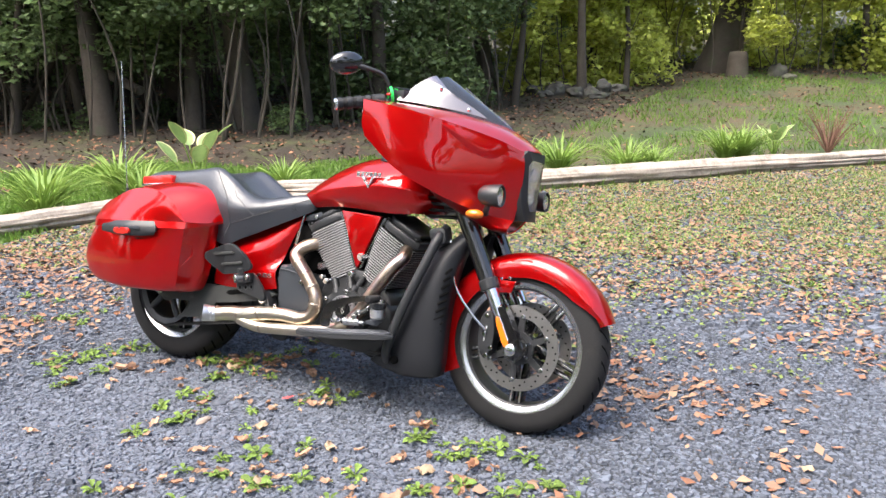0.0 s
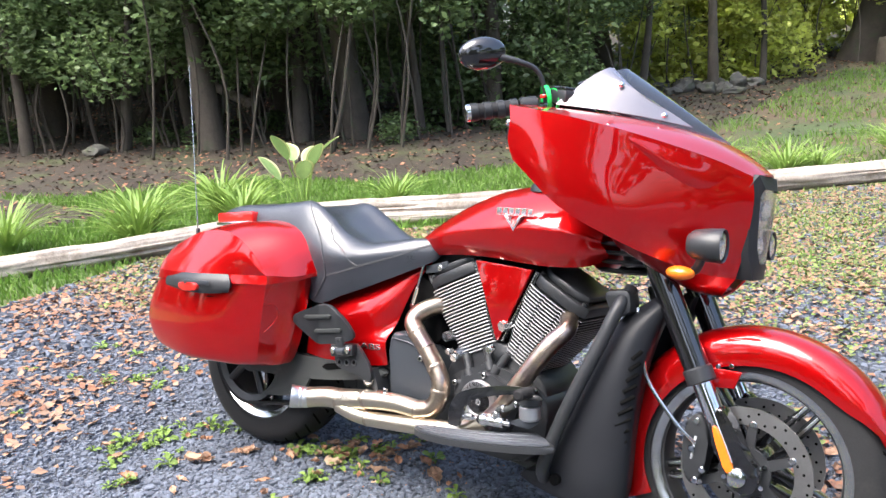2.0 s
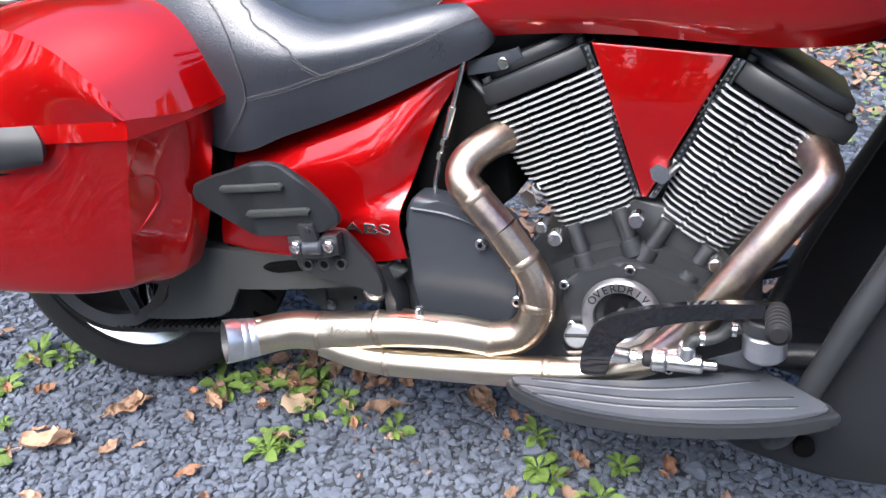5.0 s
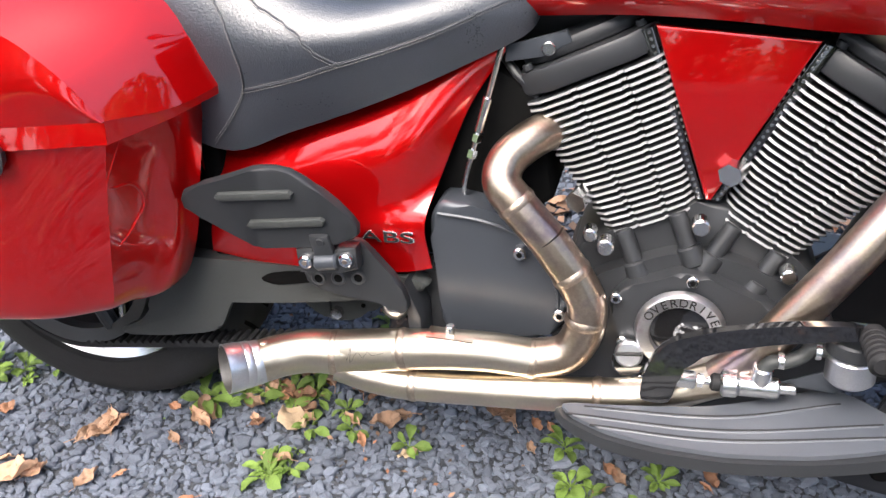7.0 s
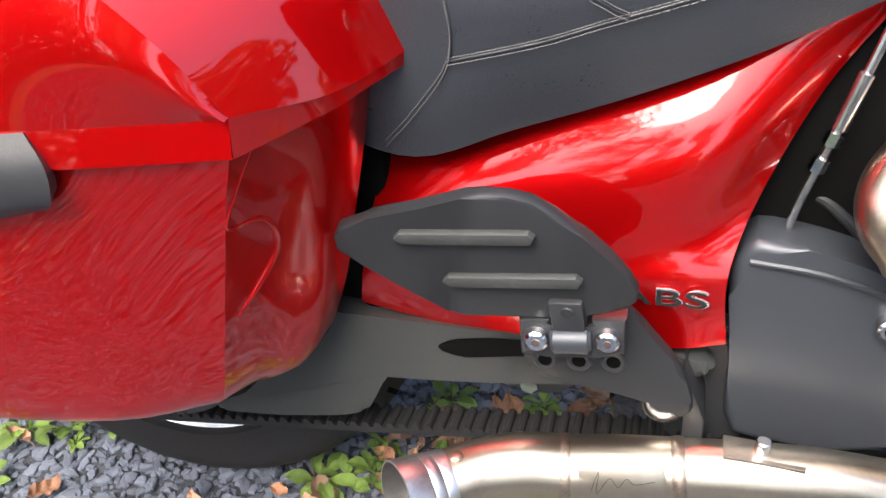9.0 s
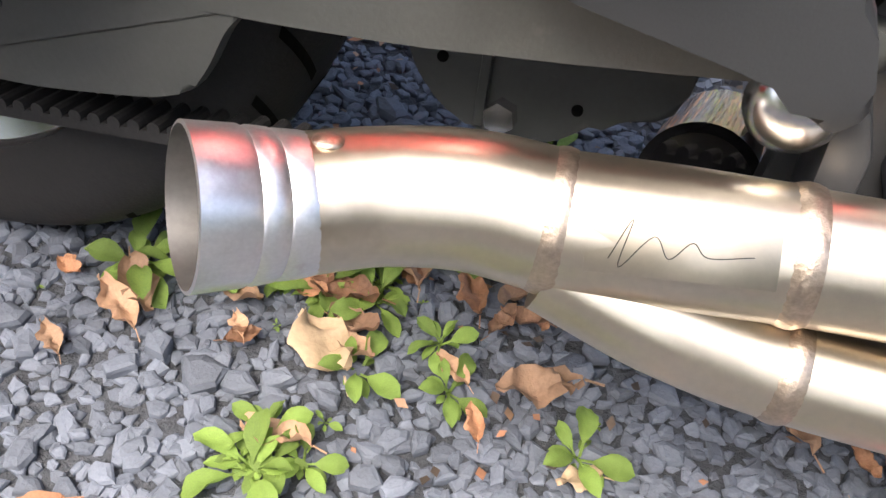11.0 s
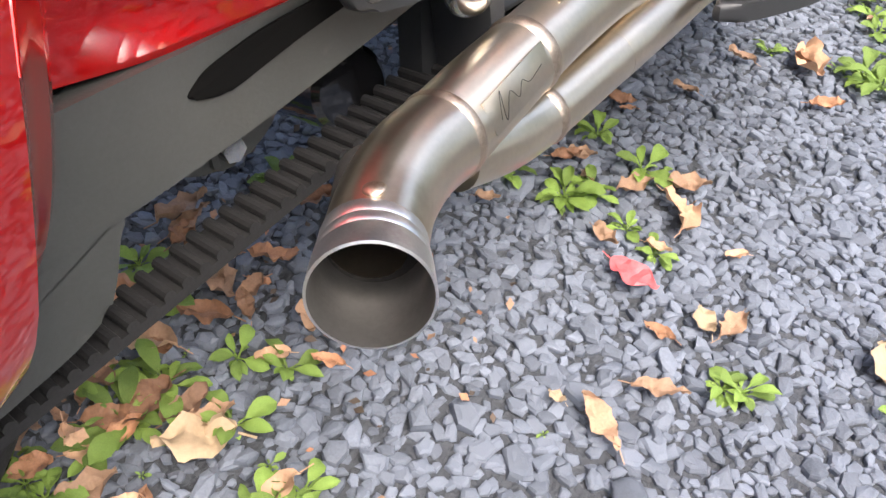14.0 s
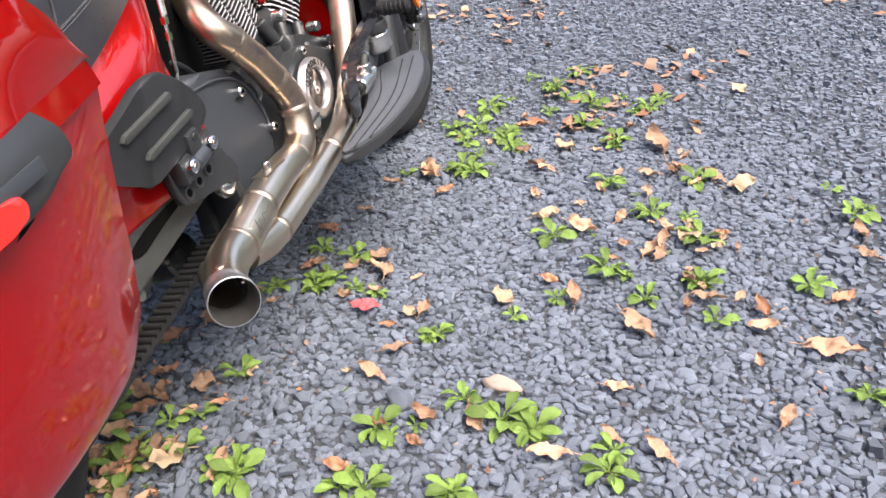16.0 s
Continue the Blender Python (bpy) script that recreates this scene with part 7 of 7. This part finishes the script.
MANY_TAN = mat("fallen_leaves_tan", (0.24, 0.145, 0.092), 0.7, 0.0, 0.25, 20, 250, island=0.4)
MANY_RUST = mat("fallen_leaves_rust", (0.24, 0.11, 0.06), 0.7, 0.0, 0.3, 20, 250, island=0.4)
CLOVER = mat("creeping_weed", (0.15, 0.20, 0.055), 0.6, 0.0, 0.3, 4, 60, island=0.4, through_light=0.25)
LITTER = mat("woodland_litter_brown", (0.058, 0.040, 0.029), 0.8, 0.0, 0.3, 20, 250, island=0.5)
scatter_cards("leaf_drift", 42000, (-4.6, 6.0, -3.2, 9.6), 0.022, [MANY_TAN, MANY_RUST, MANY_TAN], on_gravel, 31, label="scattered dry autumn leaves over the gravel drive", category="leaves")
scatter_cards("leaf_crumbs", 4000, (-1.5, 2.9, -1.9, 1.3), 0.0055, [MANY_TAN, MANY_RUST, LITTER, LITTER], lambda x, y, rg: rg.random() < cover(x, y) * 0.9 - 0.1, 32, label="crumbled leaf scraps between stones",
              category="leaves")
scatter_cards("clover", 90000, (-4.6, 5.2, 0.8, 9.6), 0.012, [CLOVER, CLOVER, MANY_TAN], lambda x, y, rg: ground_kind(x, y) == 0 and rg.random() < cover(x + 3.3, y) + 0.06 - 0.5 * max(0, noise.noise((x * 3, y * 3, 6))), 33, 0.02, 0.6,
              label="low green weeds creeping over the back of the drive", category="weeds", aspect=0.75)
scatter_cards("leaf_drift", 9000, (-3.4, 3.4, 0.4, 3.4), 0.017, [MANY_TAN, MANY_RUST, LITTER], on_gravel, 36, label="dry autumn leaves gathered on the drive's far side", category="leaves")
scatter_cards("clover", 22000, (-3.4, 4.0, 1.0, 4.6), 0.012, [WEED, CLOVER, CLOVER], lambda x, y, rg: ground_kind(x, y) == 0 and rg.random() < cover(x + 1.0, y) - 0.25, 37, 0.014, 0.5,
              label="small weeds creeping between the chips", category="weeds", aspect=0.75)
scatter_cards("woodland_litter", 40000, (-15.5, 4.5, 0.0, 22), 0.034, [LITTER, SOIL, LITTER, MANY_RUST], lambda x, y, rg: ground_kind(x, y) == 2 or (ground_kind(x, y) == 3 and rg.random() < 0.35), 34,
              label="brown leaf litter on the woodland floor", category="leaf litter")


def weed_leaf(seed):
    rg = random.Random(seed)
    bm = bmesh.new()
    wd, rise = rg.uniform(0.30, 0.48), rg.uniform(0.25, 0.9)
    rows = []
    for i in range(9):
        t = i / 8
        w = wd * (0.12 + 0.88 * math.sin(math.pi * max(0, (t - 0.25) / 0.75) ** 1.15) ** 0.75 if t > 0.26 else 0.12) * 0.5 * (1 if i < 8 else 0.25)
        rows.append([Vector((t, w * v, 0.1 + rise * (t - 0.75 * t * t) + abs(v) * w * 0.35 + 0.10 * noise.noise((t * 5 + seed, v * 2, 0)))) for v in (-1, -0.5, 0, 0.5, 1)])
    skin(rows, bm=bm)
    finish(bm, 60)
    me = bpy.data.meshes.new("leaf")
    bm.to_mesh(me)
    bm.free()
    me.materials.append(WEED)
    return me


WEED_LEAVES = [weed_leaf(k) for k in range(6)]


def weed_proto(seed, n, r):
    rg = random.Random(seed)
    t = thing("weed", "small bright green broadleaf weed growing through gravel", "weed", "weeds in the drive")
    for k in range(n):
        ob = new("leaf", rg.choice(WEED_LEAVES))
        ob.parent = t
        ln = r * rg.uniform(0.4, 1.2)
        ob.matrix_basis = Matrix.Rotation(6.28 * k / n + rg.uniform(-0.45, 0.45), 4, "Z") @ Matrix.Rotation(rg.uniform(-0.38, 0.22), 4, "Y") @ Matrix.Rotation(rg.uniform(-0.4, 0.4), 4, "X") @ Matrix.Scale(ln, 4)
    return t


WEEDS = [weed_proto(1, 10, 0.035), weed_proto(2, 13, 0.040), weed_proto(3, 8, 0.031), weed_proto(4, 16, 0.038), weed_proto(5, 5, 0.018)]
WEEDS_A = [(0.159, -0.029, 3.4), (0.19, 0.01, 2.3), (0.241, -0.002, 2.7), (0.263, 0.058, 2.9), (0.276, -0.01, 2.3), (0.331, -0.064, 3.5), (0.312, 0.025, 2.1), (0.399, -0.052, 3.1), (0.504, -0.068, 3.6), (0.295, -0.137, 3.2), (0.255, -0.046, 1.5), (0.065, -0.087, 1.1), (0.328, -0.148, 2.8), (0.751, -0.02, 3.2), (0.77, -0.092, 4.1), (0.899, -0.053, 3.2), (0.879, -0.129, 4.0), (0.505, -0.256, 1.5), (0.657, -0.346, 2.2), (0.765, -0.211, 2.1), (0.351, 0.022, 1.6), (1.271, -0.11, 2.7), (1.314, -0.237, 4.5), (1.299, -0.267, 6.4), (1.493, -0.296, 5.1), (1.019, -0.5, 5.4), (0.907, -0.62, 6.5), (1.267, -0.585, 6.7), (1.303, -0.766, 6.3), (1.136, -0.683, 6.3), (1.043, -0.785, 6.1), (1.493, -0.579, 5.7)]
WEEDS_B = [(1.586, -0.481, 6.6), (1.724, -0.485, 7.0), (1.824, -0.371, 7.3), (1.686, -0.213, 4.9), (1.576, -0.206, 4.7), (1.695, -0.635, 6.2), (0.827, -0.696, 3.1), (0.805, -0.541, 2.6), (0.738, -0.478, 2.5), (0.47, -0.562, 6.8), (0.479, -0.515, 5.0), (0.516, -0.448, 3.3), (0.429, -0.337, 4.3), (0.782, -0.815, 3.5), (0.893, -0.789, 4.2), (1.183, -1.068, 6.2), (0.632, -1.031, 3.7), (0.413, -0.681, 3.6), (0.314, -0.355, 3.6), (0.335, -0.479, 4.0), (0.917, -0.971, 3.8), (-0.252, -0.033, 5.3), (-0.362, -0.202, 13.4), (-0.478, -0.279, 9.1), (-0.31, -0.046, 6.8), (-0.19, -0.314, 7.5), (0.304, -0.169, 4.8), (-0.207, -0.466, 6.0), (0.124, -0.037, 6.6), (-0.973, 0.11, 7.6), (-1.541, 0.319, 9.0)]


def plant_weed(kind, x, y, s=1.0):
    return copy_thing(WEEDS[kind], Matrix.Translation((x, y, ground_z(x, y) + 0.004)) @ Euler((rnd.uniform(-0.15, 0.15), rnd.uniform(-0.15, 0.15), rnd.uniform(0, 6.28))).to_matrix().to_4x4() @ Matrix.Scale(s, 4))


for x, y, r in (*WEEDS_A, *WEEDS_B):
    plant_weed(rnd.choice((0, 1, 3)) if r > 2 else 4, x, y, min(1.25, r / 3.6))
    for _ in range(0 if r < 2 else rnd.randrange(2) + int(r / 4)):
        plant_weed(rnd.choice((2, 0, 3, 1, 4)), x + rnd.gauss(0, 0.007 * r), y + rnd.gauss(0, 0.007 * r), rnd.uniform(0.5, 0.85))
placed = 0
for wx, wy, wr, wn_ in ((-0.42, -0.22, 0.14, 10), (1.58, -0.30, 0.16, 8), (1.75, -0.45, 0.18, 9), (-1.05, 0.1, 0.25, 12), (0.47, 0.20, 0.12, 6), (0.24, 0.02, 0.10, 7), (0.36, 0.10, 0.08, 3)):
    for _ in range(wn_):
        plant_weed(rnd.choice((0, 1, 2, 3)), wx + rnd.gauss(0, wr * 0.6), wy + rnd.gauss(0, wr * 0.6), rnd.uniform(0.7, 1.1))
while placed < 85:
    x, y = rnd.uniform(-3.0, 3.6), rnd.uniform(-2.0, 3.0)
    if ground_kind(x, y) == 0 and rnd.random() < cover(x + 0.4, y) - 0.2 and not (0.2 < x < 1.5 and -1.4 < y < 0.05):
        plant_weed(rnd.choice((0, 1, 2, 3, 4, 4)), x, y, rnd.uniform(0.6, 1.1))
        placed += 1

for k, p in enumerate(WEEDS):
    p.matrix_basis = Matrix.Translation((-0.9 - 0.13 * k, 0.3 + 0.2 * k, ground_z(-0.9 - 0.13 * k, 0.3 + 0.2 * k)))

# two loose stones larger than the chips
def pebble(name, at, size, seed, material, label):
    bm = ball((0, 0, 0), 1.0, sub=3)
    for v in bm.verts:
        k = 1 + (0.5 if name == "rock" else 0.25) * noise.noise(v.co * 1.5 + Vector((seed, 0, 0))) + (0.22 if name == "rock" else 0.06) * noise.noise(v.co * 3.2 + Vector((0, seed, 0)))
        v.co = Vector((v.co.x * size[0], v.co.y * size[1], v.co.z * size[2])) * k
    ob = part(name, bm, material, None, sharp=60)
    ob.matrix_basis = Matrix.Translation((at[0], at[1], ground_z(*at[:2]) + size[2] * 0.55)) @ pose(0, 0, 0, 0, 0, seed * 40)
    return tagged(ob, label, "stone", "loose stones")


pebble("stone", (0.496, -0.351), (0.029, 0.018, 0.013), 1, STONE_ONE, "large grey slate chip lying on the gravel")
pebble("stone", (0.560, -0.497), (0.031, 0.016, 0.013), 2.1, TAN_STONE, "smooth tan pebble lying on the gravel")


# ---- border plants ----
known = set(scene.objects)
def lily(seed, n=60, h=0.42, name="daylily", label="clump of green strap leaved daylily behind a log"):
    rg = random.Random(seed)
    t = thing(name, label, "plant", "border plants")
    for k in range(n):
        a = rg.uniform(0, 6.28)
        ln = h * rg.uniform(0.6, 1.25)
        out = ln * rg.uniform(0.35, 1.0)
        wd = rg.uniform(0.007, 0.012)
        rows = []
        sd = Vector((-math.sin(a), math.cos(a), 0))
        r0 = rg.uniform(0, 0.05)
        for i in range(6):
            u = i / 5
            c = Vector((math.cos(a) * (r0 + out * u ** 1.4), math.sin(a) * (r0 + out * u ** 1.4), ln * (1.15 * u - (0.25 + 0.45 * out / ln) * u * u)))
            w = wd * (1 - u ** 2.5) + 0.0006
            rows.append([c - sd * w, c + Vector((0, 0, -w * 0.4)), c + sd * w])
        part("leaf", skin(rows), LILY, t, keep=True)
    return t


LILY_P = [lily(1, 105, 0.48), lily(2, 120, 0.52)]
lily_at = [(-3.13, 1.44), (-3.62, 2.5), (-2.97, 2.15), (-2.35, 3.02), (-3.78, 1.0), (-3.32, 1.62), (-1.25, 4.05), (-0.49, 4.5), (-0.75, 4.25), (0.27, 4.95), (0.08, 4.75), (0.745, 5.85), (-4.1, 0.75), (0.9, 5.95)]
for k, (x, y) in enumerate(lily_at[2:]):
    copy_thing(LILY_P[k % 2], Matrix.Translation((x, y, plan_z(x, y))) @ pose(0, 0, 0, 0, 0, 67 * k) @ Matrix.Scale((1.0, 0.75, 1.0)[k % 3], 4))
for p, (x, y) in zip(LILY_P, lily_at):
    p.matrix_basis = Matrix.Translation((x, y, plan_z(x, y)))


def hosta(at, seed, leaves, h, label):
    rg = random.Random(seed)
    t = thing("hosta", label, "plant", "border plants", Matrix.Translation((*at, plan_z(*at))))
    for k in range(leaves):
        a = 6.28 * k / leaves + rg.uniform(-0.3, 0.3)
        hh = h * rg.uniform(0.65, 1.05)
        out = h * rg.uniform(0.15, 0.45)
        top_p = Vector((math.cos(a) * out, math.sin(a) * out, hh))
        st = part("stalk", tube([(0, 0, 0), top_p * 0.55 + Vector((0, 0, 0.03)), top_p], 0.005, 6, 4), LILY, t)
        d = Vector((math.cos(a), math.sin(a), rg.uniform(0.7, 2.2))).normalized()
        sd = Vector((-math.sin(a), math.cos(a), 0))
        ln, wd = 0.5 * h + rg.uniform(0.02, 0.06), 0.16 * h + rg.uniform(0.0, 0.02)
        bm = bmesh.new()
        rows = []
        for i in range(9):
            u = i / 8
            w = wd * math.sin(math.pi * min(1, u * 0.97 + 0.03)) ** 0.6 * (1.15 - 0.5 * u)
            c = top_p + d * ln * u + Vector((0, 0, -0.05 * u * u))
            rows.append([c + sd * w * v + Vector((0, 0, 0.25 * w * abs(v))) for v in (-1, -0.78, -0.4, 0, 0.4, 0.78, 1)])
        skin(rows, bm=bm)
        bm.faces.ensure_lookup_table()
        for f_i, f in enumerate(bm.faces):
            if f_i % 6 in (0, 5):
                f.material_index = 1
        part("leaf", bm, HOSTA, t, extra=(HOSTA_EDGE,), sharp=80)
    return t


hosta((-2.83, 2.58), 3, 7, 0.46, "variegated hosta with cream edged leaves behind a log")
hosta((1.16, 6.28), 4, 13, 0.28, "pale green variegated hosta in the bed")
shrub = thing("bare_shrub", "leafless reddish brown twiggy shrub in the bed", "shrub", "border plants", Matrix.Translation((1.66, 6.72, plan_z(1.66, 6.72))))
for k in range(46):
    a, ln = rnd.uniform(0, 6.28), rnd.uniform(0.3, 0.55)
    o = rnd.uniform(0.1, 0.36)
    part("twig", tube([(0, 0, 0), (math.cos(a) * o * 0.5, math.sin(a) * o * 0.5, ln * 0.6), (math.cos(a) * o, math.sin(a) * o, ln)], [0.005, 0.004, 0.0015], 5, 3), TWIG, shrub)
settle(known)


# ---- lawn, rocks, far growth ----
def blades(name, count, box, h, keep, seed, label):
    rg = np.random.default_rng(seed)
    xs, ys = rg.uniform(box[0], box[1], count * 4), rg.uniform(box[2], box[3], count * 4)
    ok = [i for i in range(count * 4) if keep(xs[i], ys[i])][:count]
    verts, faces = [], []
    for i in ok:
        x, y = xs[i], ys[i]
        a, b = rg.uniform(0, 6.28), rg.uniform(0.5, 1.3) * h
        w = 0.004 + 0.004 * rg.random()
        dx, dy = math.cos(a) * w, math.sin(a) * w
        lx, ly = rg.normal() * 0.35 * b, rg.normal() * 0.35 * b
        z = ground_z(x, y)
        j = len(verts)
        verts += [(x - dx, y - dy, z), (x + dx, y + dy, z), (x + lx * 0.4 + dx * 0.7, y + ly * 0.4 + dy * 0.7, z + b * 0.6), (x + lx, y + ly, z + b)]
        faces += [(j, j + 1, j + 2), (j, j + 2, j + 3)]
    return tagged(mesh_object(name, verts, faces, [GRASS]), label, "grass", kind="stuff")


blades("grass", 30000, (-7.7, 1.2, -0.4, 9.2), 0.07, lambda x, y: ground_kind(x, y) == 1, 5, "bright green mown grass strip behind the logs")
blades("grass", 18000, (-3.3, 10, 6.4, 22), 0.09, lambda x, y: ground_kind(x, y) == 3 and noise.noise((x * 0.8, y * 0.8, 2)) > -0.15, 6, "patchy green lawn running to the wood")
blades("grass", 10000, (-4.4, 7.5, 1.5, 9.5), 0.045, lambda x, y: ground_kind(x, y) == 0 and cover(x + 3.3, y) > 0.55, 7, "thin grass creeping over the edge of the drive")
for k in range(15):
    x, y = -3.0 + rnd.uniform(-0.8, 0.8), 11.3 + rnd.uniform(-0.5, 0.5)
    pebble("rock", garden(x, y), (rnd.uniform(0.12, 0.24), rnd.uniform(0.12, 0.2), rnd.uniform(0.08, 0.16)), k * 1.7, ROCK, "mossy field stone in a low pile")
for k in range(11):
    x = -5.6 + 0.2 * k
    pebble("rock", garden(x + rnd.uniform(-0.1, 0.1), 7.6 + 0.12 * k + rnd.uniform(-0.3, 0.3)), (rnd.uniform(0.1, 0.22), rnd.uniform(0.1, 0.18), rnd.uniform(0.05, 0.12)), k * 2.3, ROCK, "mossy field stone of a fallen wall")
pebble("rock", garden(-0.15, 15.2), (0.23, 0.2, 0.2), 5.5, ROCK, "pale grey boulder by a big tree")
pebble("rock", garden(0.1, 14.9), (0.2, 0.16, 0.08), 7.5, ROCK, "flat grey boulder by a big tree")
pebble("rock", garden(-8.3, 4.6), (0.22, 0.16, 0.09), 8.5, ROCK, "mossy boulder at the edge of the wood")

# ---- gravel: the nearest chips one by one, the rest joined ----
def chip(seed, fine):
    rg = random.Random(seed)
    n = rg.choice((5, 6, 6)) if fine else 4
    ang = sorted(rg.uniform(-0.35, 0.35) + 6.283 * k / n for k in range(n))
    rad = [rg.uniform(0.72, 1.2) for _ in range(n)]
    ring = lambda s, z, j: [(math.cos(a) * r * s + rg.uniform(-j, j), math.sin(a) * r * s * 0.78 + rg.uniform(-j, j), z + rg.uniform(-j, j)) for a, r in zip(ang, rad)]
    if fine:
        v = ring(0.90, -0.5, 0.05) + ring(1.0, 0.06, 0.06) + ring(0.86, 0.34, 0.05) + ring(0.52, 0.45, 0.06)
        f = []
        for q in range(3):
            for i in range(n):
                a, b = q * n + i, q * n + (i + 1) % n
                f += [(a, b, b + n), (a, b + n, a + n)]
        f += [(3 * n, 3 * n + i, 3 * n + i + 1) for i in range(1, n - 1)]
    else:
        v = ring(1.05, -0.45, 0.06) + ring(0.80, 0.42, 0.12)
        f = []
        for i in range(n):
            a, b = i, (i + 1) % n
            f += [(a, b, b + n), (a, b + n, a + n)]
        f += [(n, n + i, n + i + 1) for i in range(1, n - 1)]
    return np.array(v), np.array(f)


def chips(name, box, step, size, seed, fine, label, keep=None):
    rg = np.random.default_rng(seed)
    gx, gy = np.meshgrid(np.arange(box[0], box[1], step), np.arange(box[2], box[3], step))
    p = np.stack([gx.ravel(), gy.ravel()], 1)
    p += rg.uniform(-0.42, 0.42, p.shape) * step
    if keep is not None:
        p = p[[bool(keep(x, y)) for x, y in p]]
    shapes = [chip(seed * 10 + k, fine) for k in range(12)]
    vs, fs, off = [], [], 0
    which = rg.integers(0, 12, len(p))
    for k, (v, f) in enumerate(shapes):
        q = p[which == k]
        m = len(q)
        if not m:
            continue
        s = size * np.exp(rg.normal(0, 0.26, m))
        a, tx, ty = rg.uniform(0, 6.283, m), rg.normal(0, 0.15, m), rg.normal(0, 0.15, m)
        sc = np.stack([s * rg.uniform(0.85, 1.25, m), s * rg.uniform(0.75, 1.05, m), s * rg.uniform(0.6, 1.1, m)], 1)
        pts = v[None] * sc[:, None]
        z = pts[..., 2] + tx[:, None] * pts[..., 0] + ty[:, None] * pts[..., 1]
        x = pts[..., 0] * np.cos(a)[:, None] - pts[..., 1] * np.sin(a)[:, None] + q[:, :1]
        y = pts[..., 0] * np.sin(a)[:, None] + pts[..., 1] * np.cos(a)[:, None] + q[:, 1:]
        base = np.array([ground_z(u, w) for u, w in q]) + s * (0.05 + rg.uniform(-0.35, 0.40, m))
        vs.append(np.stack([x, y, z + base[:, None]], -1).reshape(-1, 3))
        fs.append((f[None] + (np.arange(m) * len(v))[:, None, None]).reshape(-1, 3) + off)
        off += m * len(v)
    V, Fc = np.concatenate(vs), np.concatenate(fs)
    me = bpy.data.meshes.new(name)
    me.vertices.add(len(V))
    me.vertices.foreach_set("co", V.ravel())
    me.loops.add(Fc.size)
    me.loops.foreach_set("vertex_index", Fc.ravel().astype(np.int32))
    me.polygons.add(len(Fc))
    me.polygons.foreach_set("loop_start", np.arange(0, Fc.size, 3, dtype=np.int32))
    me.polygons.foreach_set("use_smooth", [False] * len(Fc))
    me.update()
    me.materials.append(STONE)
    ob = new(name, me)
    ob.parent = ground
    return tagged(ob, label, kind="stuff")


NEAR = (-0.35, 1.55, -1.0, 0.35)
MID = (-1.6, 3.0, -2.0, 1.3)
PICK = (0.36, 0.58, -0.38, -0.18)
inside = lambda b, x, y: b[0] < x < b[1] and b[2] < y < b[3]
chips("gravel_near", NEAR, 0.0112, 0.0086, 1, True, "blue grey slate chips", lambda x, y: not inside(PICK, x, y))
chips("gravel_middle", MID, 0.0146, 0.0108, 2, False, "blue grey slate chips", lambda x, y: not inside(NEAR, x, y))
chips("gravel_far", (-4.4, 5.0, -2.6, 8.6), 0.0290, 0.0190, 3, False, "blue grey slate chips", lambda x, y: not inside(MID, x, y) and ground_kind(x, y) == 0)
chips("gravel_outer", (-5, 9, -8, 9.6), 0.075, 0.046, 4, False, "blue grey slate chips", lambda x, y: not (-4.4 < x < 5.0 and -2.6 < y < 8.6) and ground_kind(x, y) == 0)
meshes = []
for k in range(14):
    v, f = chip(500 + k, True)
    me = bpy.data.meshes.new("stone_chip")
    me.from_pydata([tuple(q) for q in v], [], [tuple(int(i) for i in q) for q in f])
    me.polygons.foreach_set("use_smooth", [False] * len(f))
    me.materials.append(STONE_ONE)
    meshes.append(me)
rg = random.Random(77)
n = 0
for i in range(17):
    for j in range(16):
        x = PICK[0] + (PICK[1] - PICK[0]) * (i + 0.5 + rg.uniform(-0.45, 0.45)) / 17
        y = PICK[2] + (PICK[3] - PICK[2]) * (j + 0.5 + rg.uniform(-0.45, 0.45)) / 16
        s = 0.0094 * math.exp(rg.gauss(0, 0.26))
        ob = new("stone_chip", meshes[rg.randrange(14)])
        ob.parent = ground
        ob.matrix_basis = Matrix.Translation((x, y, ground_z(x, y) + s * 0.15 + rg.uniform(-0.002, 0.002))) @ Euler((rg.gauss(0, 0.2), rg.gauss(0, 0.2), rg.uniform(0, 6.28))).to_matrix().to_4x4() @ Matrix.Diagonal((s, s, s * rg.uniform(0.55, 0.95), 1))
